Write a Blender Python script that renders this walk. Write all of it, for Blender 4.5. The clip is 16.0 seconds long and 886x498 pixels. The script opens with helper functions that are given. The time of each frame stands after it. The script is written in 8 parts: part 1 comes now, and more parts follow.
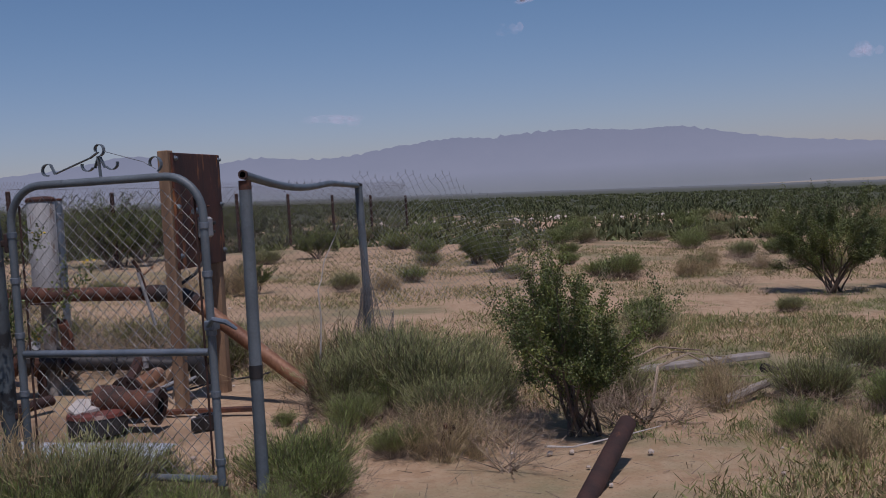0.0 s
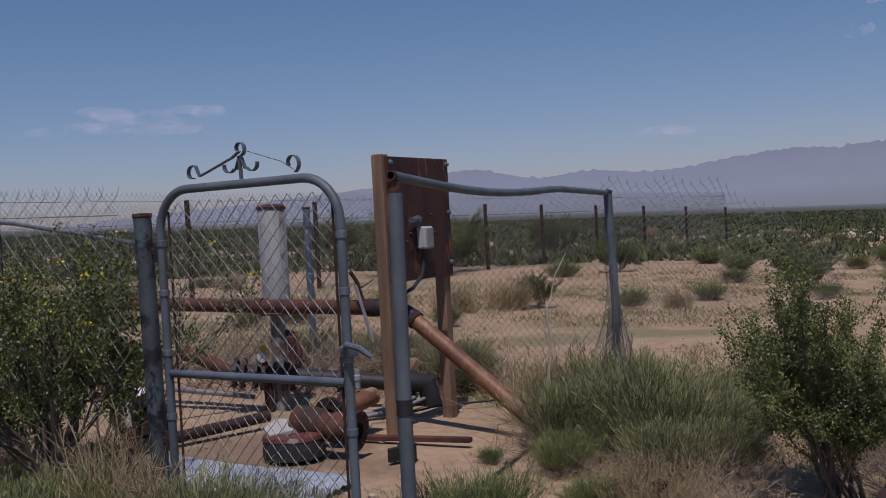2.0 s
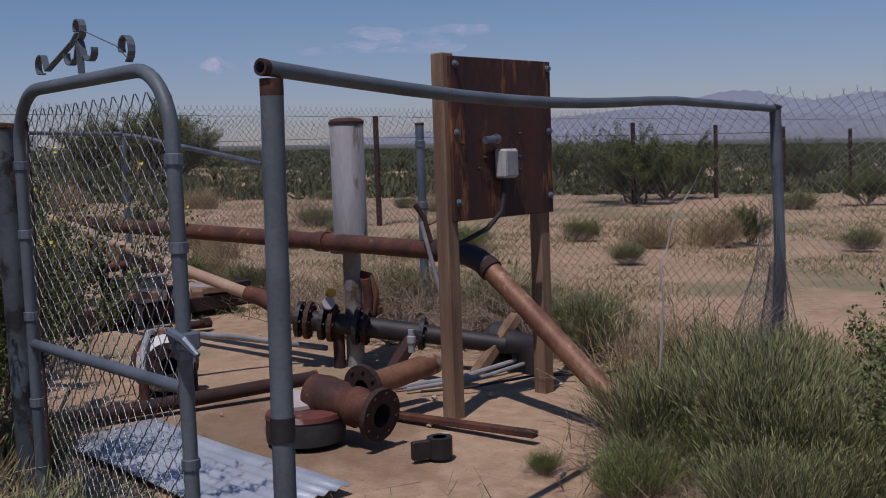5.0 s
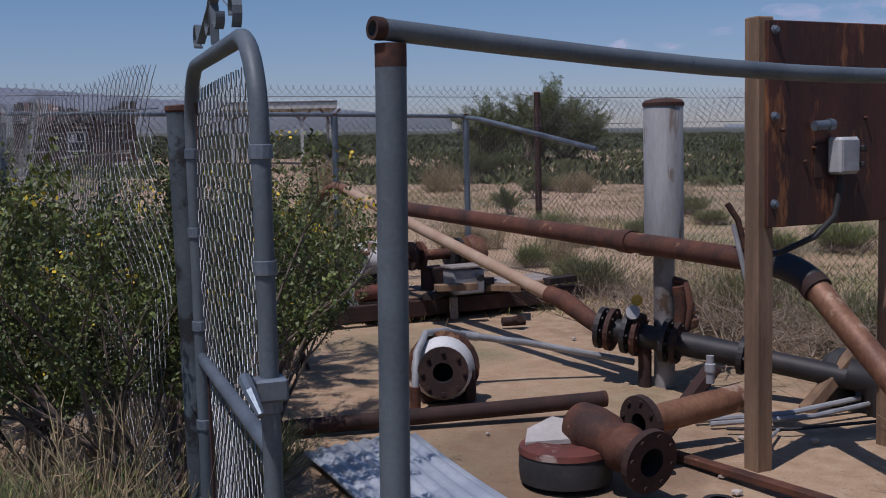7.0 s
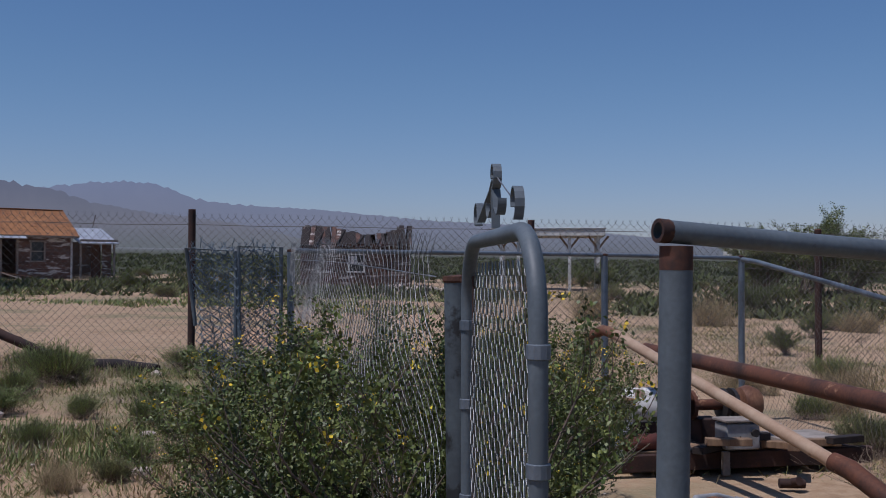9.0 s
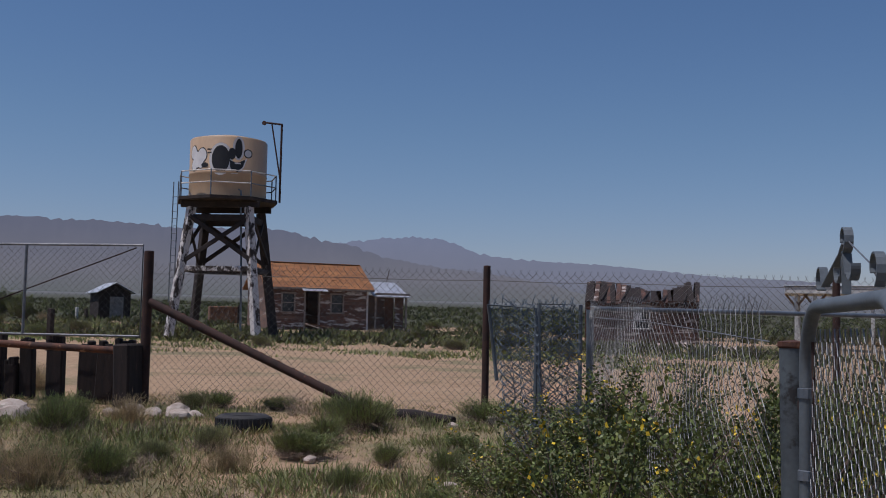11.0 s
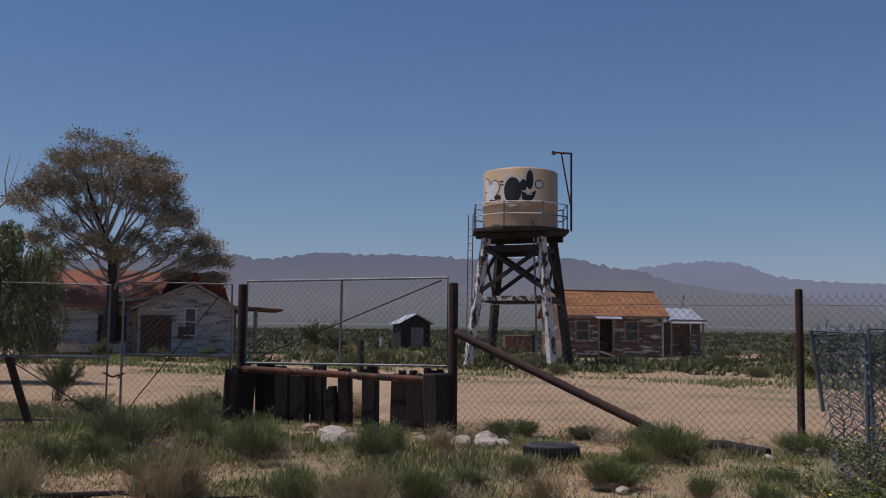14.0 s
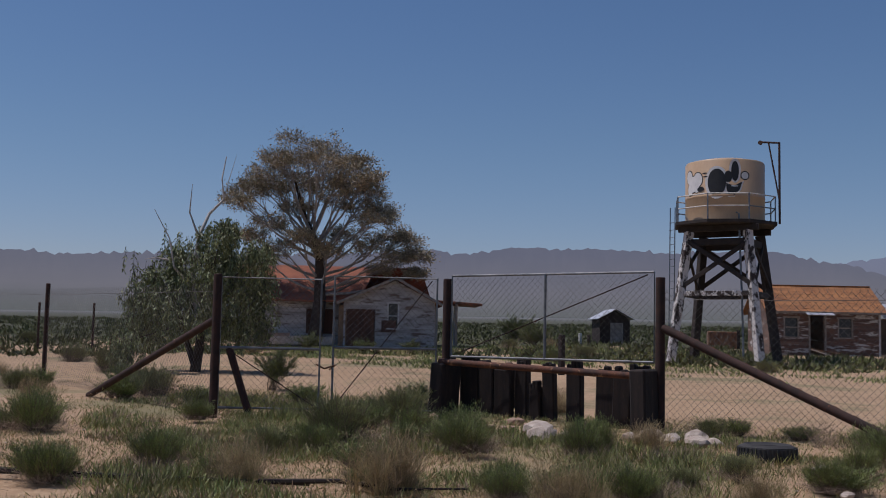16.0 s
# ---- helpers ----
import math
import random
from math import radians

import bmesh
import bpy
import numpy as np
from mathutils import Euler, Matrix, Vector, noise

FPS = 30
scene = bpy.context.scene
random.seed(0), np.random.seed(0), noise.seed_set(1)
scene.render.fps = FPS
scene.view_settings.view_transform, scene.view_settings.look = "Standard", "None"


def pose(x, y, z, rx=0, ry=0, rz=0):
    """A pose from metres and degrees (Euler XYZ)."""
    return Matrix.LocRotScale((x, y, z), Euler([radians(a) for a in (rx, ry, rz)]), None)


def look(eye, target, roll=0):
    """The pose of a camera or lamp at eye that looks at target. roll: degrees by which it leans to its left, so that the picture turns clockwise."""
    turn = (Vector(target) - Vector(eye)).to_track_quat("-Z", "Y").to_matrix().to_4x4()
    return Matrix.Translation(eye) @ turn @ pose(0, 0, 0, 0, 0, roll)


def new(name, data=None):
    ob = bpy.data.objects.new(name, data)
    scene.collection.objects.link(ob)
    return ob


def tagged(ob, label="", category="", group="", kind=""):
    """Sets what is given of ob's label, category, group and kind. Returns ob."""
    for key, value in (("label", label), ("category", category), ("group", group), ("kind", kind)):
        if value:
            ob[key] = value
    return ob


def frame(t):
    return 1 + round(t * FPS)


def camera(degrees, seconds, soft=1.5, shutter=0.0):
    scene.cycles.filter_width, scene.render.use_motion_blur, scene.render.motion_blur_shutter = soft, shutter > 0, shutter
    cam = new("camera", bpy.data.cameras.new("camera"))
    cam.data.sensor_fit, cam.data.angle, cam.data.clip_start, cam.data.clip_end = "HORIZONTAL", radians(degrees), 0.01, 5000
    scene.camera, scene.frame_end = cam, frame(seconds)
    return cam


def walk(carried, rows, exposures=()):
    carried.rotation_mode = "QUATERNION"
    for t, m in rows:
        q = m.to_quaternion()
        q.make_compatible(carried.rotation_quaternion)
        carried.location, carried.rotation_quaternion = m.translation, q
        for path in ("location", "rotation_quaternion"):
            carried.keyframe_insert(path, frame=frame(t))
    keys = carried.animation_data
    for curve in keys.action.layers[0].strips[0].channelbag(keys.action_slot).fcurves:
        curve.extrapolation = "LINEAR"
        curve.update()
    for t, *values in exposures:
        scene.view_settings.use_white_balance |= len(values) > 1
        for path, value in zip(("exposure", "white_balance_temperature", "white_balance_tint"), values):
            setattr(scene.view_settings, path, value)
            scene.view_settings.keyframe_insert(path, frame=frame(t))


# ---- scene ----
cam = camera(44.5, 16.0, 1.0)
PATH = [
    (0, (-4.115, -3.807, 1.574), (-2.433, -2.731, 1.469), -3.4),
    (0.5, (-3.868, -3.825, 1.554), (-2.302, -2.582, 1.483), -3.8),
    (1, (-3.595, -3.76, 1.533), (-2.2, -2.331, 1.435), -2.6),
    (1.5, (-3.29, -3.697, 1.536), (-1.9, -2.261, 1.462), -2.4),
    (2, (-2.868, -3.723, 1.504), (-1.581, -2.193, 1.456), -3.2),
    (2.5, (-2.545, -3.696, 1.514), (-1.36, -2.089, 1.405), -1.4),
    (3, (-2.196, -3.514, 1.517), (-1.142, -1.817, 1.431), -2.5),
    (5.5, (-0.662, -2.715, 1.452), (0.116, -0.882, 1.268), -1.3),
    (6, (-0.454, -2.502, 1.446), (0.146, -0.601, 1.279), -0.6),
    (6.5, (-0.254, -2.32, 1.45), (0.195, -0.381, 1.255), -0.7),
    (7, (-0.089, -2.211, 1.477), (0.097, -0.228, 1.293), -1.4),
    (7.5, (0.007, -2.174, 1.516), (0.039, -0.177, 1.407), -2.2),
    (8, (-0.012, -2.142, 1.567), (-0.086, -0.144, 1.546), -3.3),
    (8.5, (-0.058, -2.145, 1.622), (-0.22, -0.153, 1.674), -1.8),
    (9, (-0.115, -2.144, 1.635), (-0.411, -0.166, 1.683), 0.1),
    (9.5, (-0.168, -2.145, 1.646), (-0.618, -0.199, 1.733), 0.9),
    (12, (-0.3, -2.267, 1.657), (-1.251, -0.515, 1.821), 0.6),
    (12.5, (-0.34, -2.261, 1.662), (-1.364, -0.552, 1.839), 0.4),
    (13, (-0.372, -2.255, 1.667), (-1.458, -0.587, 1.855), 0.5),
    (13.5, (-0.402, -2.264, 1.666), (-1.569, -0.65, 1.853), 0.6),
    (14, (-0.409, -2.277, 1.663), (-1.652, -0.721, 1.85), 0.6),
    (14.5, (-0.44, -2.265, 1.66), (-1.738, -0.755, 1.847), 0.8),
    (15, (-0.468, -2.273, 1.659), (-1.826, -0.817, 1.842), 0.9),
    (15.5, (-0.519, -2.303, 1.662), (-1.945, -0.912, 1.837), 1.1),
    (16, (-0.541, -2.317, 1.659), (-2.045, -1.01, 1.831), 1.2),
]
walk(cam, [(t, look(eye, target, roll)) for t, eye, target, roll in PATH], [(0, -0.10, 5950, 24), (5, -0.08, 5950, 24), (8, 0.12, 5660, 19), (9.5, 0.04, 5700, 19), (12, 0.03, 6150, 20), (16, 0.03, 6150, 20)])

# ---- light ----
SUN_AZ, SUN_EL = radians(224), radians(66)
world = bpy.data.worlds.new("world")
scene.world = world
world.use_nodes = True
wn = world.node_tree
sky = wn.nodes.new("ShaderNodeTexSky")
sky.sky_type, sky.sun_disc = "NISHITA", False
sky.sun_elevation, sky.sun_rotation = SUN_EL, radians(90) - SUN_AZ
sky.air_density, sky.dust_density, sky.ozone_density = 1.1, 0.35, 4.0
wn.nodes["Background"].inputs[1].default_value = 0.060
clear = wn.nodes.new("ShaderNodeHueSaturation")
clear.inputs["Saturation"].default_value = 1.12
wn.links.new(sky.outputs[0], clear.inputs["Color"])
# dust turns the lowest sky slightly lavender, all the way round
way = wn.nodes.new("ShaderNodeTexCoord"); split = wn.nodes.new("ShaderNodeSeparateXYZ"); low = wn.nodes.new("ShaderNodeMapRange")
low.inputs[1].default_value, low.inputs[2].default_value, low.inputs[3].default_value, low.inputs[4].default_value = 0.0, 0.20, 1.0, 0.0
low.interpolation_type = "SMOOTHSTEP"
dusty = wn.nodes.new("ShaderNodeMix"); dusty.data_type, dusty.blend_type = "RGBA", "MULTIPLY"
dusty.inputs[7].default_value = (0.97, 0.935, 1.10, 1)
wn.links.new(way.outputs["Generated"], split.inputs[0]); wn.links.new(split.outputs[2], low.inputs[0]); wn.links.new(low.outputs[0], dusty.inputs[0])
wn.links.new(clear.outputs[0], dusty.inputs[6])
wn.links.new(dusty.outputs[2], wn.nodes["Background"].inputs[0])
sun = new("sun", bpy.data.lights.new("sun", "SUN"))
sun.data.energy, sun.data.angle, sun.data.color = 3.0, radians(0.53), (1.0, 0.94, 0.85)
sun.matrix_world = look((0, 0, 30), (-math.cos(SUN_AZ) * math.cos(SUN_EL), -math.sin(SUN_AZ) * math.cos(SUN_EL), 30 - math.sin(SUN_EL)))


def ground_z(x, y):
    """The land rises gently to the north-west."""
    return -0.015 * x + 0.02 * y


# ---- materials ----
def surf(name, c1, c2, scale=4.0, rough=0.8, metal=0.0, bump=0.2, grain=60.0, spots=None, island=0.0, stretch=(1, 1, 1), spec=0.5):
    """A painted, weathered or raw surface: two colours at two scales, optional spots of a third one, fine relief."""
    m = bpy.data.materials.new(name)
    m.use_nodes = True
    nt = m.node_tree
    N, L = nt.nodes, nt.links
    b = N["Principled BSDF"]
    b.inputs["Roughness"].default_value, b.inputs["Metallic"].default_value = rough, metal
    b.inputs["Specular IOR Level"].default_value = spec
    tc, info = N.new("ShaderNodeTexCoord"), N.new("ShaderNodeObjectInfo")
    mul = N.new("ShaderNodeMath"); mul.operation = "MULTIPLY"; mul.inputs[1].default_value = 37.0
    L.new(info.outputs["Random"], mul.inputs[0])
    mp = N.new("ShaderNodeMapping"); mp.inputs["Scale"].default_value = stretch
    L.new(tc.outputs["Object"], mp.inputs["Vector"]); L.new(mul.outputs[0], mp.inputs["Location"])
    big = N.new("ShaderNodeTexNoise"); big.inputs["Scale"].default_value, big.inputs["Detail"].default_value = scale, 6
    fine = N.new("ShaderNodeTexNoise"); fine.inputs["Scale"].default_value, fine.inputs["Detail"].default_value = grain, 4
    for n in (big, fine):
        L.new(mp.outputs[0], n.inputs["Vector"])
    mix = N.new("ShaderNodeMix"); mix.data_type = "RGBA"
    mix.inputs[6].default_value, mix.inputs[7].default_value = (*c1, 1), (*c2, 1)
    ramp = N.new("ShaderNodeMapRange"); ramp.inputs[1].default_value, ramp.inputs[2].default_value = 0.35, 0.65
    add = N.new("ShaderNodeMath"); add.operation = "MULTIPLY_ADD"; add.inputs[1].default_value = 0.35
    L.new(fine.outputs[0], add.inputs[0]); L.new(big.outputs[0], add.inputs[2])
    sub = N.new("ShaderNodeMath"); sub.operation = "SUBTRACT"; sub.inputs[1].default_value = 0.175
    L.new(add.outputs[0], sub.inputs[0]); L.new(sub.outputs[0], ramp.inputs[0]); L.new(ramp.outputs[0], mix.inputs[0])
    col = mix.outputs[2]
    if spots:
        sc, ss, st = spots
        sn = N.new("ShaderNodeTexNoise"); sn.inputs["Scale"].default_value, sn.inputs["Detail"].default_value, sn.inputs["Roughness"].default_value = ss, 8, 0.65
        L.new(mp.outputs[0], sn.inputs["Vector"])
        sr = N.new("ShaderNodeMapRange"); sr.inputs[1].default_value, sr.inputs[2].default_value = st, st + 0.06
        L.new(sn.outputs[0], sr.inputs[0])
        sm = N.new("ShaderNodeMix"); sm.data_type = "RGBA"; sm.inputs[7].default_value = (*sc, 1)
        L.new(sr.outputs[0], sm.inputs[0]); L.new(col, sm.inputs[6]); col = sm.outputs[2]
    if island:
        geo = N.new("ShaderNodeNewGeometry")
        hs = N.new("ShaderNodeHueSaturation")
        vr = N.new("ShaderNodeMapRange"); vr.inputs[3].default_value, vr.inputs[4].default_value = 1 - island, 1 + island
        hr = N.new("ShaderNodeMapRange"); hr.inputs[3].default_value, hr.inputs[4].default_value = 0.5 - island * 0.05, 0.5 + island * 0.04
        sepm = N.new("ShaderNodeMath"); sepm.operation = "FRACT"
        ml = N.new("ShaderNodeMath"); ml.operation = "MULTIPLY"; ml.inputs[1].default_value = 7.31
        L.new(geo.outputs["Random Per Island"], vr.inputs[0]); L.new(geo.outputs["Random Per Island"], ml.inputs[0]); L.new(ml.outputs[0], sepm.inputs[0]); L.new(sepm.outputs[0], hr.inputs[0])
        L.new(vr.outputs[0], hs.inputs["Value"]); L.new(hr.outputs[0], hs.inputs["Hue"]); L.new(col, hs.inputs["Color"]); col = hs.outputs[0]
    L.new(col, b.inputs["Base Color"])
    if bump:
        bp = N.new("ShaderNodeBump"); bp.inputs["Strength"].default_value, bp.inputs["Distance"].default_value = bump, 0.01
        L.new(add.outputs[0], bp.inputs["Height"]); L.new(bp.outputs[0], b.inputs["Normal"])
    return m


GALV = surf("galvanised_steel", (0.20, 0.23, 0.26), (0.12, 0.145, 0.17), 6, 0.5, 0.55, 0.1, 90, ((0.10, 0.08, 0.07), 9, 0.66))
GALVLIGHT = surf("bright_galvanised_pipe", (0.20, 0.205, 0.21), (0.115, 0.12, 0.122), 6, 0.5, 0.3, 0.1, 60)
GREYPAINT = surf("weathered_grey_paint", (0.118, 0.141, 0.155), (0.078, 0.094, 0.104), 5, 0.55, 0.0, 0.12, 80, ((0.03, 0.035, 0.04), 14, 0.66))
WIRE = surf("galvanised_wire", (0.30, 0.31, 0.31), (0.17, 0.17, 0.165), 5, 0.45, 0.6, 0, 40)
WIREDULL = surf("dull_wire", (0.15, 0.14, 0.13), (0.09, 0.08, 0.075), 3, 0.6, 0.3, 0, 40)
RUST = surf("rusted_steel", (0.125, 0.045, 0.022), (0.042, 0.020, 0.014), 5, 0.8, 0.1, 0.4, 55, ((0.27, 0.14, 0.075), 7, 0.60))
RUSTDARK = surf("dark_rusted_steel", (0.055, 0.025, 0.018), (0.028, 0.015, 0.012), 7, 0.85, 0.1, 0.35, 60, ((0.10, 0.04, 0.02), 6, 0.64))
RUSTLIGHT = surf("orange_rust_worn", (0.27, 0.135, 0.07), (0.12, 0.05, 0.026), 6, 0.6, 0.2, 0.35, 60, ((0.36, 0.25, 0.17), 5.5, 0.55), stretch=(1, 1, 0.6))
PEELPAINT = surf("peeling_grey_black_paint", (0.085, 0.105, 0.115), (0.05, 0.06, 0.066), 5, 0.6, 0, 0.2, 60, ((0.016, 0.017, 0.018), 7, 0.54))
TAN = surf("tan_painted_pipe", (0.42, 0.30, 0.20), (0.33, 0.21, 0.13), 5, 0.6, 0, 0.15, 50, ((0.20, 0.08, 0.035), 7, 0.64))
SILVER = surf("dull_silver_paint", (0.35, 0.345, 0.33), (0.26, 0.25, 0.235), 5, 0.6, 0.1, 0.15, 40, ((0.17, 0.13, 0.10), 7, 0.60), stretch=(1.6, 1.6, 0.3))
BLACKIRON = surf("black_iron", (0.018, 0.018, 0.019), (0.035, 0.03, 0.028), 8, 0.6, 0.2, 0.2, 60, ((0.10, 0.04, 0.02), 8, 0.64))
RUBBER = surf("old_rubber", (0.02, 0.02, 0.021), (0.04, 0.038, 0.036), 6, 0.8, 0, 0.2, 60)
WHITEPAINT = surf("flaking_white_paint", (0.62, 0.61, 0.58), (0.46, 0.45, 0.42), 5, 0.7, 0, 0.2, 50, ((0.16, 0.09, 0.06), 6, 0.6))
WHITEPLASTIC = surf("grey_white_plastic", (0.44, 0.44, 0.42), (0.33, 0.32, 0.31), 8, 0.45, 0, 0.05, 60)
YELLOW = surf("yellow_paint", (0.55, 0.32, 0.02), (0.40, 0.22, 0.03), 10, 0.5, 0, 0.1, 60)
REDPAINT = surf("faded_red_paint", (0.15, 0.040, 0.026), (0.085, 0.028, 0.020), 8, 0.7, 0, 0.2, 60, ((0.30, 0.22, 0.18), 6, 0.62))
BOARD = surf("stained_plywood", (0.085, 0.026, 0.013), (0.035, 0.013, 0.009), 3, 0.65, 0, 0.3, 40, ((0.22, 0.085, 0.028), 4, 0.55), stretch=(2.2, 2.2, 0.5))
LUMBER = surf("weathered_lumber", (0.26, 0.165, 0.095), (0.15, 0.09, 0.052), 4, 0.85, 0, 0.5, 50, ((0.08, 0.05, 0.035), 7, 0.63), stretch=(4, 4, 0.4))
TIMBER = surf("dark_creosoted_timber", (0.028, 0.018, 0.014), (0.014, 0.010, 0.009), 4, 0.9, 0, 0.7, 30, ((0.075, 0.038, 0.025), 6, 0.64), stretch=(3, 3, 0.5))
GREYWOOD = surf("grey_dead_wood", (0.33, 0.29, 0.25), (0.20, 0.17, 0.145), 6, 0.9, 0, 0.4, 50)
TOWERWOOD = surf("peeling_tower_timber", (0.045, 0.032, 0.028), (0.025, 0.02, 0.018), 3, 0.9, 0, 0.3, 30, ((0.55, 0.53, 0.51), 2.6, 0.45), stretch=(1.5, 1.5, 0.8))
TOWERDARK = surf("dark_tower_timber", (0.04, 0.030, 0.026), (0.02, 0.016, 0.014), 3, 0.9, 0, 0.3, 30)
TANKPAINT = surf("tan_tank_paint", (0.52, 0.36, 0.22), (0.45, 0.31, 0.19), 1.5, 0.5, 0, 0.05, 20, stretch=(1, 1, 0.3))
BLACKPAINT = surf("black_paint", (0.012, 0.012, 0.013), (0.02, 0.02, 0.02), 3, 0.5, 0, 0, 20)
BRIGHTPAINT = surf("white_spray_paint", (0.72, 0.71, 0.69), (0.62, 0.61, 0.6), 3, 0.6, 0, 0, 20)
SHINGLE = surf("orange_brown_shingle", (0.34, 0.15, 0.055), (0.20, 0.085, 0.035), 1.2, 0.9, 0, 0.4, 12, ((0.09, 0.05, 0.035), 2.5, 0.62), stretch=(0.6, 0.6, 2))
RUINSIDING = surf("bare_reddish_siding", (0.12, 0.058, 0.040), (0.055, 0.032, 0.025), 1.5, 0.9, 0, 0.4, 14, ((0.42, 0.38, 0.34), 1.1, 0.57), stretch=(0.7, 0.7, 3.0))
OLDSIDING = surf("peeling_siding", (0.16, 0.085, 0.06), (0.085, 0.05, 0.04), 1.5, 0.9, 0, 0.4, 14, ((0.52, 0.49, 0.45), 1.6, 0.53), stretch=(0.7, 0.7, 3.0))
GREYSIDING = surf("bare_grey_siding", (0.20, 0.125, 0.095), (0.115, 0.075, 0.06), 1.5, 0.9, 0, 0.4, 14, ((0.5, 0.47, 0.43), 1.3, 0.6), stretch=(0.7, 0.7, 3.0))
HOUSEWHITE = surf("old_white_siding", (0.46, 0.44, 0.42), (0.27, 0.255, 0.24), 0.9, 0.85, 0, 0.2, 14, ((0.14, 0.10, 0.08), 1.8, 0.55), stretch=(0.6, 0.6, 2.5))
REDROOF = surf("rust_red_roof", (0.30, 0.105, 0.055), (0.17, 0.055, 0.033), 0.8, 0.85, 0, 0.3, 10, ((0.08, 0.045, 0.035), 1.5, 0.62))
METALROOF = surf("bright_sheet_metal", (0.62, 0.64, 0.66), (0.45, 0.47, 0.50), 2, 0.45, 0.5, 0.1, 20, ((0.30, 0.20, 0.14), 2, 0.68))
SHEET = surf("corrugated_galvanised_sheet", (0.50, 0.53, 0.56), (0.36, 0.40, 0.44), 4, 0.5, 0.35, 0.1, 40, ((0.26, 0.22, 0.19), 6, 0.63))
# near-black that stands in for the shade inside pipe mouths and the cabin
INNERSHADE = surf("painted_inner_shade", (0.012, 0.011, 0.010), (0.02, 0.018, 0.016), 2, 0.9, 0, 0, 10)
BROWNDOOR = surf("brown_boards", (0.10, 0.045, 0.028), (0.06, 0.03, 0.02), 2, 0.85, 0, 0.3, 16, stretch=(3, 3, 0.5))
STONE = surf("pale_rock", (0.50, 0.43, 0.36), (0.36, 0.29, 0.235), 7, 0.9, 0, 0.6, 40)
REDSTONE = surf("pinkish_rock", (0.42, 0.28, 0.20), (0.30, 0.20, 0.15), 7, 0.9, 0, 0.6, 40)
CONCRETE = surf("pale_concrete", (0.46, 0.42, 0.38), (0.36, 0.33, 0.30), 5, 0.9, 0, 0.3, 50)
BARK = surf("dark_bark", (0.035, 0.026, 0.022), (0.06, 0.045, 0.036), 6, 0.95, 0, 0.8, 30)
PALEBARK = surf("pale_dead_branch", (0.50, 0.46, 0.42), (0.33, 0.30, 0.27), 6, 0.9, 0, 0.3, 30)
TWIG = surf("grey_brown_twig", (0.17, 0.125, 0.09), (0.10, 0.075, 0.058), 8, 0.9, 0, 0, 30, island=0.35)
DRYTWIG = surf("dry_straw_twig", (0.36, 0.28, 0.19), (0.22, 0.165, 0.115), 8, 0.9, 0, 0, 30, island=0.35)
GREENBUSH = surf("bush_leaf", (0.205, 0.245, 0.068), (0.115, 0.145, 0.042), 3, 0.65, 0, 0, 20, island=0.45)
LEAF = surf("creosote_leaf", (0.130, 0.158, 0.031), (0.058, 0.077, 0.018), 3, 0.55, 0, 0, 20, island=0.45)
SAGE = surf("grey_green_stem", (0.265, 0.27, 0.105), (0.150, 0.162, 0.065), 3, 0.75, 0, 0, 20, island=0.4)
FRESH = surf("fresh_green_blade", (0.215, 0.255, 0.070), (0.12, 0.15, 0.042), 3, 0.6, 0, 0, 20, island=0.4)
STRAW = surf("straw_blade", (0.42, 0.33, 0.17), (0.28, 0.21, 0.11), 3, 0.8, 0, 0, 20, island=0.35)
WEED = surf("low_weed_leaf", (0.24, 0.235, 0.075), (0.13, 0.135, 0.045), 3, 0.7, 0, 0, 20, island=0.4)
SCREENWIRE = surf("blue_grey_wire", (0.17, 0.22, 0.27), (0.09, 0.12, 0.15), 5, 0.5, 0.4, 0, 40)
FLOWER = surf("yellow_petal", (0.75, 0.55, 0.03), (0.60, 0.42, 0.02), 3, 0.6, 0, 0, 20, island=0.2)
PINELEAF = surf("olive_brown_needles", (0.33, 0.272, 0.172), (0.22, 0.19, 0.122), 0.5, 0.8, 0, 0, 6, island=0.45)
PEPPERLEAF = surf("drooping_green_leaf", (0.18, 0.21, 0.085), (0.105, 0.13, 0.052), 1, 0.6, 0, 0, 8, island=0.45)
CABLE = surf("grey_conduit", (0.34, 0.34, 0.34), (0.24, 0.24, 0.24), 8, 0.6, 0.1, 0.05, 50)
GLASS = surf("dusty_dark_glass", (0.02, 0.022, 0.025), (0.035, 0.037, 0.04), 2, 0.15, 0, 0, 10)


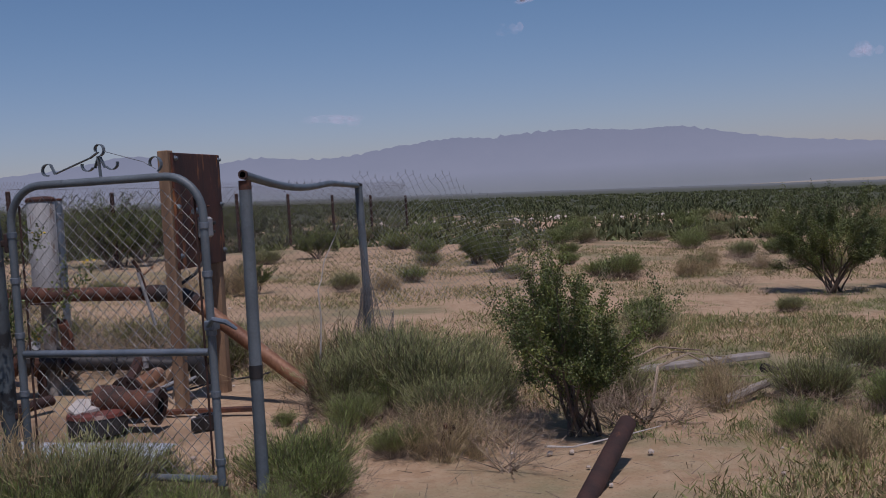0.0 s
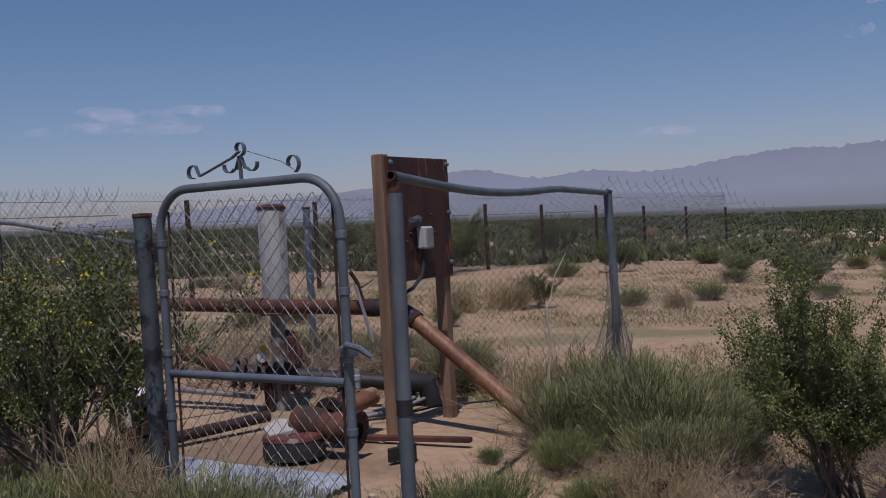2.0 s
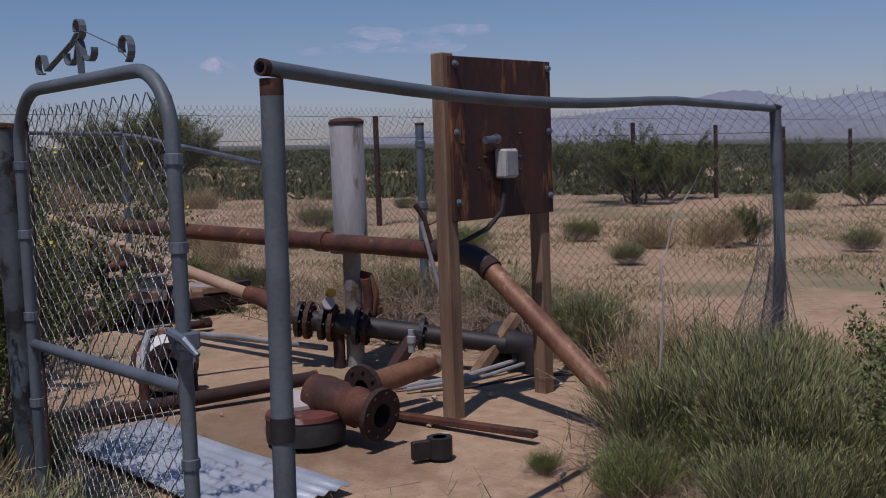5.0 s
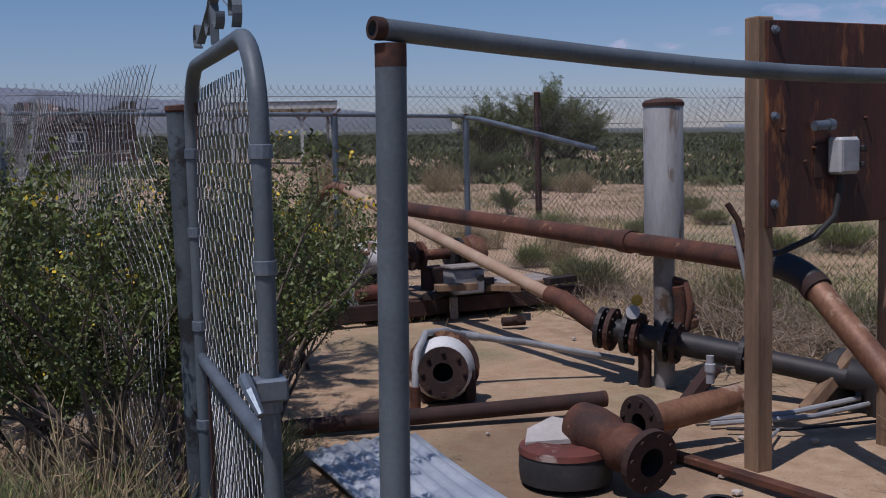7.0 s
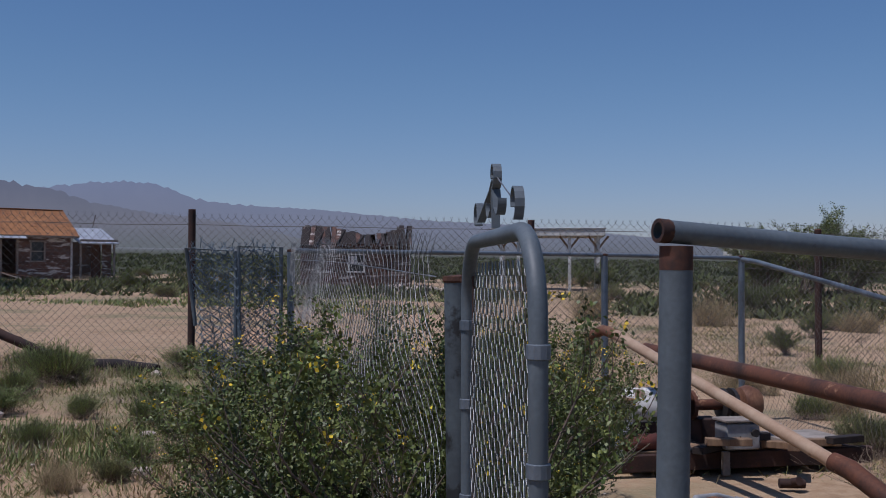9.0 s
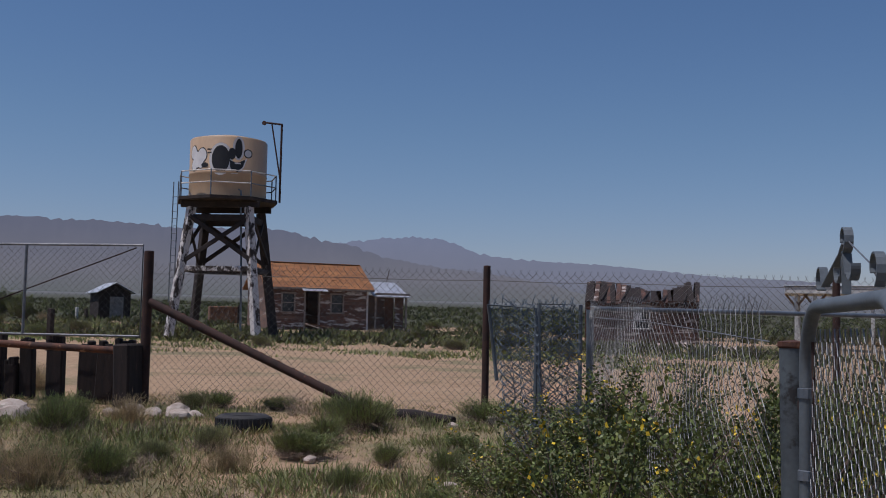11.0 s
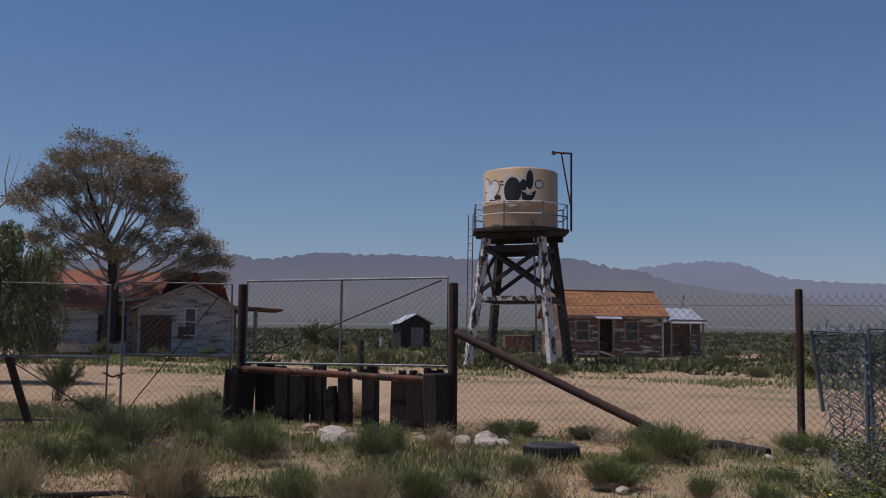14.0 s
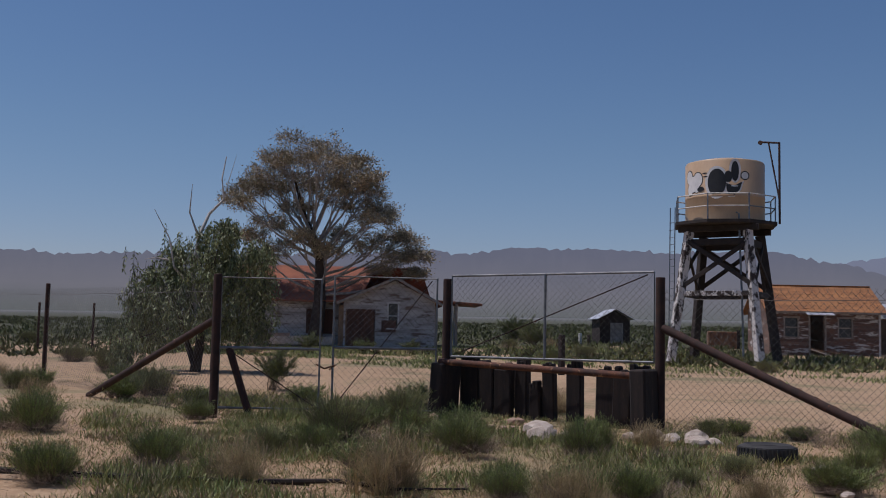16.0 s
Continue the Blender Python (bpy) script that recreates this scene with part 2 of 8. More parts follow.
def sand_material():
    """Pale desert sand with gravel specks; with distance the low scrub takes over, then a painted haze tint."""
    m = bpy.data.materials.new("desert_sand")
    m.use_nodes = True
    N, L = m.node_tree.nodes, m.node_tree.links
    b = N["Principled BSDF"]
    b.inputs["Roughness"].default_value, b.inputs["Specular IOR Level"].default_value = 0.95, 0.2
    geo = N.new("ShaderNodeNewGeometry")

    def noise_of(scale, detail=6, rough=0.6, vec=None):
        n = N.new("ShaderNodeTexNoise")
        n.inputs["Scale"].default_value, n.inputs["Detail"].default_value, n.inputs["Roughness"].default_value = scale, detail, rough
        L.new(vec or geo.outputs["Position"], n.inputs["Vector"])
        return n.outputs[0]

    def rng(v, a, b2, c=0.0, d=1.0):
        r = N.new("ShaderNodeMapRange")
        for i, x in enumerate((a, b2, c, d)):
            r.inputs[i + 1].default_value = x
        L.new(v, r.inputs[0])
        return r.outputs[0]

    def blend(f, a, c):
        x = N.new("ShaderNodeMix"); x.data_type = "RGBA"
        for sock, v in ((x.inputs[0], f), (x.inputs[6], a), (x.inputs[7], c)):
            if isinstance(v, tuple):
                sock.default_value = (*v, 1)
            else:
                L.new(v, sock)
        return x.outputs[2]

    def times(a, c):
        x = N.new("ShaderNodeMath"); x.operation = "MULTIPLY"
        for sock, v in zip(x.inputs, (a, c)):
            if isinstance(v, (int, float)):
                sock.default_value = v
            else:
                L.new(v, sock)
        return x.outputs[0]

    col = blend(rng(noise_of(0.7), 0.35, 0.65), (0.385, 0.258, 0.155), (0.285, 0.187, 0.108))
    col = blend(rng(noise_of(9), 0.4, 0.7), col, (0.44, 0.318, 0.202))
    col = blend(rng(noise_of(60, 3), 0.6, 0.7), col, (0.20, 0.14, 0.10))
    sep = N.new("ShaderNodeSeparateXYZ"); L.new(geo.outputs["Position"], sep.inputs[0])
    vv = N.new("ShaderNodeMath"); vv.operation = "MULTIPLY_ADD"; vv.inputs[1].default_value = -0.247
    L.new(sep.outputs["X"], vv.inputs[0]); L.new(sep.outputs["Y"], vv.inputs[2])
    verge = times(times(rng(sep.outputs["X"], -2.5, -6), rng(vv.outputs[0], 15.0, 13.4)), 0.06)
    lush = N.new("ShaderNodeMath"); lush.operation = "ADD"
    L.new(noise_of(0.28, 7, 0.65), lush.inputs[0]); L.new(verge, lush.inputs[1])
    # bare sand by the drive, short of the weeds along the fence
    drive = N.new("ShaderNodeMath"); drive.operation = "MULTIPLY_ADD"; drive.inputs[1].default_value = -0.14
    L.new(times(rng(sep.outputs["X"], -8.0, -10.5), rng(vv.outputs[0], 10.5, 8.0)), drive.inputs[0]); L.new(lush.outputs[0], drive.inputs[2])
    lush = drive
    # damp oily stain among the pump parts
    away = N.new("ShaderNodeVectorMath"); away.operation = "DISTANCE"; away.inputs[1].default_value = (0.85, 2.55, 0.05)
    L.new(geo.outputs["Position"], away.inputs[0])
    edge = N.new("ShaderNodeMath"); edge.operation = "MULTIPLY_ADD"; edge.inputs[1].default_value = 1.6
    L.new(noise_of(2.2, 6, 0.6), edge.inputs[0]); L.new(away.outputs["Value"], edge.inputs[2])
    col = blend(times(rng(edge.outputs[0], 1.85, 1.35), 0.6), col, (0.135, 0.085, 0.055))
    weeds = blend(rng(noise_of(30, 4), 0.35, 0.65), (0.20, 0.185, 0.10), (0.125, 0.13, 0.062))
    col = blend(times(rng(lush.outputs[0], 0.52, 0.62), 0.75), col, weeds)
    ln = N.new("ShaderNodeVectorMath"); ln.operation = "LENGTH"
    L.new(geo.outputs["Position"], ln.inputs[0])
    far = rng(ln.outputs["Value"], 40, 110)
    patch = noise_of(0.09, 8, 0.7)
    scrub = blend(rng(noise_of(0.5, 6), 0.4, 0.6), (0.050, 0.056, 0.028), (0.080, 0.078, 0.042))
    inv = N.new("ShaderNodeMath"); inv.operation = "MULTIPLY_ADD"; inv.inputs[1].default_value = -0.55; inv.inputs[2].default_value = 0.66
    L.new(far, inv.inputs[0])
    lower = N.new("ShaderNodeMath"); lower.operation = "SUBTRACT"
    L.new(patch, lower.inputs[0]); L.new(inv.outputs[0], lower.inputs[1])
    col = blend(rng(lower.outputs[0], -0.02, 0.05), col, scrub)
    # far haze painted into the base colour, pale grey growing from 110 m
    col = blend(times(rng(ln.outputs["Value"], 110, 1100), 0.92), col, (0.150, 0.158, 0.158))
    L.new(col, b.inputs["Base Color"])
    bp = N.new("ShaderNodeBump"); bp.inputs["Strength"].default_value, bp.inputs["Distance"].default_value = 0.6, 0.02
    a2 = N.new("ShaderNodeMath"); a2.operation = "MULTIPLY_ADD"; a2.inputs[1].default_value = 0.4
    L.new(noise_of(45, 6), a2.inputs[0]); L.new(noise_of(6, 5), a2.inputs[2])
    L.new(a2.outputs[0], bp.inputs["Height"]); L.new(bp.outputs[0], b.inputs["Normal"])
    return m


def haze_glow_material(name, foot, low, high, z0, z1, glow):
    """Far hills: dark rock with the veil of dusty air painted as emission by height, palest above the foot."""
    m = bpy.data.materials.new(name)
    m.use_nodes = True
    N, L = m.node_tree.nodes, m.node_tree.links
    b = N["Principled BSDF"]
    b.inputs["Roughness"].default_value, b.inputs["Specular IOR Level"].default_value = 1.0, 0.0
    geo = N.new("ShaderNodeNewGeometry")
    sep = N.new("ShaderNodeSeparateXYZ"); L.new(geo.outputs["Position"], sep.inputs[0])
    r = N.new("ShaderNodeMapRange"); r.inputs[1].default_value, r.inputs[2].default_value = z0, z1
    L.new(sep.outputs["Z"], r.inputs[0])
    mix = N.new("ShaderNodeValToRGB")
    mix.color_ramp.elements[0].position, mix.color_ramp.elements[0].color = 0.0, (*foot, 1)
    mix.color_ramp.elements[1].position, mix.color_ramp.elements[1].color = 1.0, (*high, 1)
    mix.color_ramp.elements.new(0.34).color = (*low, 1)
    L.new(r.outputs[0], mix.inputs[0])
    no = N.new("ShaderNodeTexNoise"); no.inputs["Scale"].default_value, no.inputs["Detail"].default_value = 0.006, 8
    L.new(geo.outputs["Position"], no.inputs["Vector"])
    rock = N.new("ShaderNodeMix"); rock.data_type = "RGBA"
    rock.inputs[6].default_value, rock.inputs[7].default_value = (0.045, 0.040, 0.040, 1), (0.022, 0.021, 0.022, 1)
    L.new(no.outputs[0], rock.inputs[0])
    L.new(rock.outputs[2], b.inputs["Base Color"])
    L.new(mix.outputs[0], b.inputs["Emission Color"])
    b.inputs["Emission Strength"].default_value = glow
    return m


SAND = sand_material()


# ---- mesh building ----
class Build:
    """Collects vertices and faces of one mesh."""

    def __init__(self):
        self.v, self.f = [], []

    def add(self, verts, faces):
        k = len(self.v)
        self.v.extend(tuple(p) for p in verts)
        self.f.extend(tuple(i + k for i in q) for q in faces)
        return self

    def box(self, c, s, rot=None, bevel=0.006):
        hx, hy, hz = (0.5 * a for a in s)
        b = min(bevel, 0.45 * min(hx, hy, hz))
        pts, idx = [], {}
        for sx in (-1, 1):
            for sy in (-1, 1):
                for sz in (-1, 1):
                    for ax in range(3):
                        d = [b, b, b]; d[ax] = 0
                        idx[sx, sy, sz, ax] = len(pts)
                        pts.append(Vector((sx * (hx - d[0]), sy * (hy - d[1]), sz * (hz - d[2]))))
        faces = []
        for ax in range(3):
            o = [a for a in range(3) if a != ax]
            for s1 in (-1, 1):
                q = []
                for u, w in ((-1, -1), (1, -1), (1, 1), (-1, 1)):
                    sg = [0, 0, 0]; sg[ax], sg[o[0]], sg[o[1]] = s1, u, w
                    q.append(idx[(*sg, ax)])
                faces.append(q)
            for u in (-1, 1):
                for w in (-1, 1):
                    q = []
                    for s1, side in ((-1, 0), (-1, 1), (1, 1), (1, 0)):
                        sg = [0, 0, 0]; sg[ax], sg[o[0]], sg[o[1]] = s1, u, w
                        q.append(idx[(*sg, o[side])])
                    faces.append(q)
        for sx in (-1, 1):
            for sy in (-1, 1):
                for sz in (-1, 1):
                    faces.append([idx[sx, sy, sz, a] for a in range(3)])
        R = rot if rot is not None else Matrix.Identity(3)
        return self.add([R @ p + Vector(c) for p in pts], faces)

    def tube(self, pts, r, n=10, caps=True, hollow=0.0):
        """A round bar or pipe through points; r is one radius or one for each point."""
        P = [Vector(p) for p in pts]
        rs = r if isinstance(r, (list, tuple)) else [r] * len(P)
        verts, faces, up = [], [], None
        for i, p in enumerate(P):
            d = (P[min(i + 1, len(P) - 1)] - P[max(i - 1, 0)]).normalized()
            if up is None:
                up = d.orthogonal().normalized()
            else:
                up = (up - d * up.dot(d)).normalized()
            w = d.cross(up)
            verts += [p + (up * math.cos(a) + w * math.sin(a)) * rs[i] for a in (2 * math.pi * k / n for k in range(n))]
        for i in range(len(P) - 1):
            for k in range(n):
                faces.append((i * n + k, i * n + (k + 1) % n, (i + 1) * n + (k + 1) % n, (i + 1) * n + k))
        if caps:
            faces += [tuple(range(n))[::-1], tuple(range((len(P) - 1) * n, len(P) * n))]
        return self.add(verts, faces)

    def lathe(self, prof, m, n=20):
        """A turned shape: (radius, height) pairs about the z axis of the pose m."""
        verts, faces = [], []
        for rr, z in prof:
            verts += [m @ Vector((rr * math.cos(2 * math.pi * k / n), rr * math.sin(2 * math.pi * k / n), z)) for k in range(n)]
        for i in range(len(prof) - 1):
            for k in range(n):
                faces.append((i * n + k, i * n + (k + 1) % n, (i + 1) * n + (k + 1) % n, (i + 1) * n + k))
        return self.add(verts, faces)

    def rock(self, c, s, seed, sub=1):
        bm = bmesh.new()
        bmesh.ops.create_icosphere(bm, subdivisions=sub + 1, radius=1)
        for v in bm.verts:
            v.co *= 1 + 0.35 * noise.noise(v.co * 1.3 + Vector((seed * 3.7, seed, 0))) + 0.12 * noise.noise(v.co * 4 + Vector((seed, 0, 9)))
        verts = [Vector((v.co.x * s[0], v.co.y * s[1], v.co.z * s[2])) + Vector(c) for v in bm.verts]
        faces = [[v.index for v in f.verts] for f in bm.faces]
        bm.free()
        return self.add(verts, faces)

    def mesh(self, name, smooth=False):
        me = bpy.data.meshes.new(name)
        me.from_pydata(self.v, [], self.f)
        bm = bmesh.new(); bm.from_mesh(me)
        bmesh.ops.recalc_face_normals(bm, faces=bm.faces)
        bm.to_mesh(me); bm.free()
        if smooth:
            me.shade_smooth() if hasattr(me, "shade_smooth") else None
            me.set_sharp_from_angle(angle=radians(40))
        return me


def thing(name, x, y, z, label, category, rz=0, group="", kind=""):
    ob = new(name)
    ob.empty_display_size = 0.1
    ob.matrix_basis = pose(x, y, z, 0, 0, rz)
    return tagged(ob, label, category, group, kind)


def part(name, b, material, parent, label="", smooth=False, shift=None):
    """Links a Build or a mesh as one mesh object under a thing or a part; shift: world origin that the vertices were built about."""
    if isinstance(b, Build):
        if shift is not None:
            b.v = [tuple(Vector(p) - Vector(shift)) for p in b.v]
        b = b.mesh(name, smooth)
    b.materials.append(material) if not b.materials else None
    ob = new(name, b)
    ob.parent = parent
    return tagged(ob, label) if label else ob


def solo(name, b, material, x, y, z, label, category, rz=0, group="", kind="", smooth=False):
    """A thing that is one mesh."""
    me = b.mesh(name, smooth) if isinstance(b, Build) else b
    me.materials.append(material) if not me.materials else None
    ob = new(name, me)
    ob.matrix_basis = pose(x, y, z, 0, 0, rz)
    return tagged(ob, label, category, group, kind)


def quick(name, verts, quads, smooth=False):
    """A mesh from large arrays of vertices and of faces with the same number of corners."""
    me = bpy.data.meshes.new(name)
    verts, quads = np.asarray(verts, dtype=np.float32), np.asarray(quads, dtype=np.int32)
    k = quads.shape[1]
    me.vertices.add(len(verts)); me.vertices.foreach_set("co", verts.ravel())
    me.loops.add(quads.size); me.loops.foreach_set("vertex_index", quads.ravel())
    me.polygons.add(len(quads)); me.polygons.foreach_set("loop_start", np.arange(0, quads.size, k, dtype=np.int32))
    me.update(calc_edges=True)
    me.validate()
    return me


def sticks(a, b, ra, rb, n=3):
    """Many thin bars from points a to points b as arrays of vertices and quads."""
    a, b = np.asarray(a, float), np.asarray(b, float)
    d = b - a
    d /= np.maximum(np.linalg.norm(d, axis=1), 1e-9)[:, None]
    ref = np.where(np.abs(d[:, 2:3]) < 0.9, np.array([[0, 0, 1.0]]), np.array([[1.0, 0, 0]]))
    u = np.cross(d, ref); u /= np.linalg.norm(u, axis=1)[:, None]
    w = np.cross(d, u)
    ra, rb = np.broadcast_to(ra, len(a))[:, None], np.broadcast_to(rb, len(a))[:, None]
    rings = []
    for base, r in ((a, ra), (b, rb)):
        for k in range(n):
            t = 2 * math.pi * k / n
            rings.append(base + (u * math.cos(t) + w * math.sin(t)) * r)
    V = np.stack(rings, 1)
    base = np.arange(len(a))[:, None] * 2 * n
    Q = np.concatenate([base + np.array([[k, (k + 1) % n, n + (k + 1) % n, n + k]]) for k in range(n)])
    return V.reshape(-1, 3), Q


def blades(c, d, w, length, rng_):
    """Small flat leaves at points c along directions d: arrays of vertices and quads (diamonds)."""
    c, d = np.asarray(c, float), np.asarray(d, float)
    d = d / np.maximum(np.linalg.norm(d, axis=1), 1e-9)[:, None]
    s = np.cross(d, rng_.normal(size=d.shape)); s /= np.maximum(np.linalg.norm(s, axis=1), 1e-9)[:, None]
    w, length = np.broadcast_to(w, len(c))[:, None], np.broadcast_to(length, len(c))[:, None]
    V = np.stack([c, c + d * length * 0.5 + s * w, c + d * length, c + d * length * 0.5 - s * w], 1)
    return V.reshape(-1, 3), np.arange(4 * len(c)).reshape(-1, 4)


def chain_link(corners, z0, z1, p, r, warp=None, name="mesh"):
    """Chain link between ground points; z0, z1: heights over the ground; p: half a diamond."""
    C = [np.array(c, float) for c in corners]
    lens = [np.linalg.norm(C[i + 1] - C[i]) for i in range(len(C) - 1)]
    total = sum(lens)
    nw, nk = int(total / p), int((z1 - z0) / p)
    i, k = np.meshgrid(np.arange(nw), np.arange(nk + 1), indexing="ij")
    s = (i + ((k + i) % 2)) * p
    side = np.where((k + i) % 2 == 0, 1, -1) * r * 0.9
    xy = np.zeros(s.shape + (2,)); nrm = np.zeros_like(xy); acc = 0
    for j, l in enumerate(lens):
        d = (C[j + 1] - C[j]) / l
        sel = (s >= acc) if j == len(lens) - 1 else ((s >= acc) & (s < acc + l))
        xy[sel] = (C[j] + (s[..., None] - acc) * d)[sel]
        nrm[sel] = (-d[1], d[0])
        acc += l
    h = z0 + k * p
    x, y = xy[..., 0] + nrm[..., 0] * side, xy[..., 1] + nrm[..., 1] * side
    z = ground_z(x, y) + h
    if warp:
        x, y, z = warp(x, y, z, s / total, (h - z0) / (z1 - z0))
    P = np.stack([x, y, z], -1)
    a, b = P[:, :-1].reshape(-1, 3), P[:, 1:].reshape(-1, 3)
    V, Q = sticks(a, b, r, r)
    # twisted barbs along the top
    top = P[:, -1]
    ends = top + np.stack([np.where(np.arange(nw) % 2 == 0, 0.3, -0.3) * p, np.zeros(nw), np.full(nw, 0.9 * p)], -1)
    V2, Q2 = sticks(top, ends, r, r * 0.6)
    return quick(name, np.concatenate([V, V2]), np.concatenate([Q, Q2 + len(V)]))


# ---- ground and distance ----
def build_ground():
    rad = np.concatenate([np.linspace(0, 20, 70), np.geomspace(20.6, 4300, 70)])
    nth = 200
    th = np.linspace(0, 2 * math.pi, nth, endpoint=False)
    R, T = np.meshgrid(rad, th, indexing="ij")
    x, y = R * np.cos(T), 4 + R * np.sin(T)
    z = ground_z(x, y)
    bump = np.array([noise.noise(Vector((a * 0.55, b * 0.55, 3))) * 0.035 + noise.noise(Vector((a * 2.1, b * 2.1, 7))) * 0.014 + noise.noise(Vector((a * 0.08, b * 0.08, 1))) * 0.10 for a, b in zip(x.ravel(), y.ravel())]).reshape(x.shape)
    calm = np.clip((np.hypot(x - 1, y - 4) - 3.0) / 6.0, 0.25, 1)
    z = z + bump * calm * np.clip(R / 3, 0.3, 1) - 0.012
    V = np.stack([x, y, z], -1).reshape(-1, 3)
    i, k = np.meshgrid(np.arange(1, len(rad) - 1), np.arange(nth), indexing="ij")
    a = i * nth + k
    b = i * nth + (k + 1) % nth
    Q = np.stack([a, b, b + nth, a + nth], -1).reshape(-1, 4)
    k = np.arange(nth)
    first = np.stack([np.zeros(nth, int), np.zeros(nth, int), nth + (k + 1) % nth, nth + k], -1)[:, [0, 2, 3]]
    me = bpy.data.meshes.new("ground")
    me.from_pydata(V.tolist(), [], Q.tolist() + first.tolist())
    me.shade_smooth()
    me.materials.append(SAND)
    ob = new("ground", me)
    return tagged(ob, "pale sandy desert ground with gravel and sparse scrub", "ground", kind="structure")


build_ground()


def ridge(name, profile, dist, base, material, label, seed, rough=1.0):
    """A range of hills: crest heights by compass angle, with spurs falling to the plain."""
    ang = np.array([p[0] for p in profile], float); hgt = np.array([p[1] for p in profile], float)
    A = np.arange(ang[0], ang[-1] + 1e-6, 0.2)
    H = np.convolve(np.pad(np.interp(A, ang, hgt), 4, mode="edge"), np.ones(9) / 9, "valid")
    fade = np.clip(np.minimum(A - ang[0], ang[-1] - A) / 4, 0, 1)
    rows = np.linspace(0, 1, 14)
    V = []
    for t in rows:
        for a, h in zip(A, H):
            f = noise.noise(Vector((a * 0.9 + seed, t * 2.2, 0))) * 0.22 * (1 - t) + noise.noise(Vector((a * 3.1 + seed, t * 5, 4))) * 0.07
            tip = noise.noise(Vector((a * 1.3, seed, 2))) * 4 + noise.noise(Vector((a * 4.3, seed, 5))) * 1.0
            d = dist * (0.90 + 0.10 * t) * (1 + 0.03 * f)
            z = base + (h + tip * rough - base) * max(0, t ** 0.9 + f * t * rough)
            V.append((d * math.cos(radians(a)), d * math.sin(radians(a)), z))
    n = len(A)
    Q = [(i * n + k, i * n + k + 1, (i + 1) * n + k + 1, (i + 1) * n + k) for i in range(len(rows) - 1) for k in range(n - 1)]
    me = bpy.data.meshes.new(name)
    me.from_pydata(V, [], Q)
    me.shade_smooth()
    me.materials.append(material)
    return tagged(new(name, me), label, "hills", kind="structure")


# crest heights of the ranges, compass angle against metres at 4 km
EAST = [(-30, 60), (0, 60), (10, 87), (14.6, 119), (17, 147), (18.9, 177), (20.3, 192), (22.6, 185), (24.1, 200), (26.3, 202), (27.9, 201), (30, 187), (31.8, 201), (33.4, 187), (35.1, 177), (36.6, 158), (38.1, 148), (40.1, 150), (42, 169), (43.8, 150), (45.3, 147), (46.8, 177), (48.1, 195), (49.1, 190), (50.6, 168), (52, 154), (56, 130), (62, 100), (70, 60)]
NORTH = [(104, 120), (110, 195), (114, 225), (117, 262), (118.2, 300), (119.8, 309), (121.3, 340), (122.5, 351), (125, 345), (127.5, 338), (128.4, 348), (131.4, 356), (133.2, 350), (135, 362), (136.8, 338), (138.5, 325), (139.7, 350), (142, 330), (148, 310), (154.6, 302), (156.5, 294), (158.7, 279), (160, 295), (161, 290), (170, 260), (185, 220), (200, 150)]
BLUE = [(84, 120), (88, 150), (95, 198), (99.2, 213), (102.8, 239), (105.8, 258), (108.5, 265), (111.5, 286), (112.9, 335), (114, 352), (116.3, 346), (117, 339), (118.7, 322), (121, 300), (126, 180)]
# the haze is put into these emission colours: foot, low slope, crest
HAZE_E = haze_glow_material("haze_glow_hills_east", (0.165, 0.185, 0.200), (0.205, 0.228, 0.275), (0.172, 0.198, 0.252), -10, 200, 1.0)
HAZE_N = haze_glow_material("haze_glow_hills_north", (0.100, 0.112, 0.108), (0.122, 0.127, 0.140), (0.092, 0.105, 0.138), 90, 330, 1.0)
HAZE_B = haze_glow_material("haze_glow_hills_blue", (0.105, 0.118, 0.130), (0.135, 0.150, 0.182), (0.130, 0.156, 0.214), 90, 350, 1.0)
ridge("backdrop", EAST, 4000, -30, HAZE_E, "blue-grey mountain range beyond the plain, its dusty haze painted on", 3, 0.75)
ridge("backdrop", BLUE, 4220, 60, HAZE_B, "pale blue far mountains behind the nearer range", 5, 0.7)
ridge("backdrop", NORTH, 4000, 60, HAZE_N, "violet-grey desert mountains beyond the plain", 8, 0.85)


def cloud(name, az, el, w, h, seed):
    """A small fair-weather cloud far off, a cluster of soft lumps."""
    b = Build()
    rg = random.Random(seed)
    d = 4400
    for i in range(7):
        u = rg.uniform(-0.5, 0.5)
        b.rock((u * w, rg.uniform(-20, 20), rg.uniform(-0.25, 0.3) * h), (w * rg.uniform(0.12, 0.26), 30, h * rg.uniform(0.2, 0.4)), seed + i, 2)
    a = radians(az)
    solo(name, b, CLOUD, d * math.cos(a), d * math.sin(a), d * math.tan(radians(el)), "small white fair-weather cloud in the blue sky", "cloud", az - 90, kind="structure", smooth=True)


CLOUD = bpy.data.materials.new("thin_cloud")
CLOUD.use_nodes = True
_n, _l = CLOUD.node_tree.nodes, CLOUD.node_tree.links
_t = _n.new("ShaderNodeBsdfTransparent"); _e = _n.new("ShaderNodeEmission"); _m = _n.new("ShaderNodeMixShader")
# the daylight on the cloud is put in as emission, thinned by noise
_e.inputs[0].default_value, _e.inputs[1].default_value = (0.44, 0.43, 0.52, 1), 1.0
_no = _n.new("ShaderNodeTexNoise"); _no.inputs["Scale"].default_value, _no.inputs["Detail"].default_value = 0.012, 8
_r = _n.new("ShaderNodeMapRange")
_r.inputs[1].default_value, _r.inputs[2].default_value, _r.inputs[4].default_value = 0.36, 0.80, 0.27
_tc = _n.new("ShaderNodeNewGeometry")
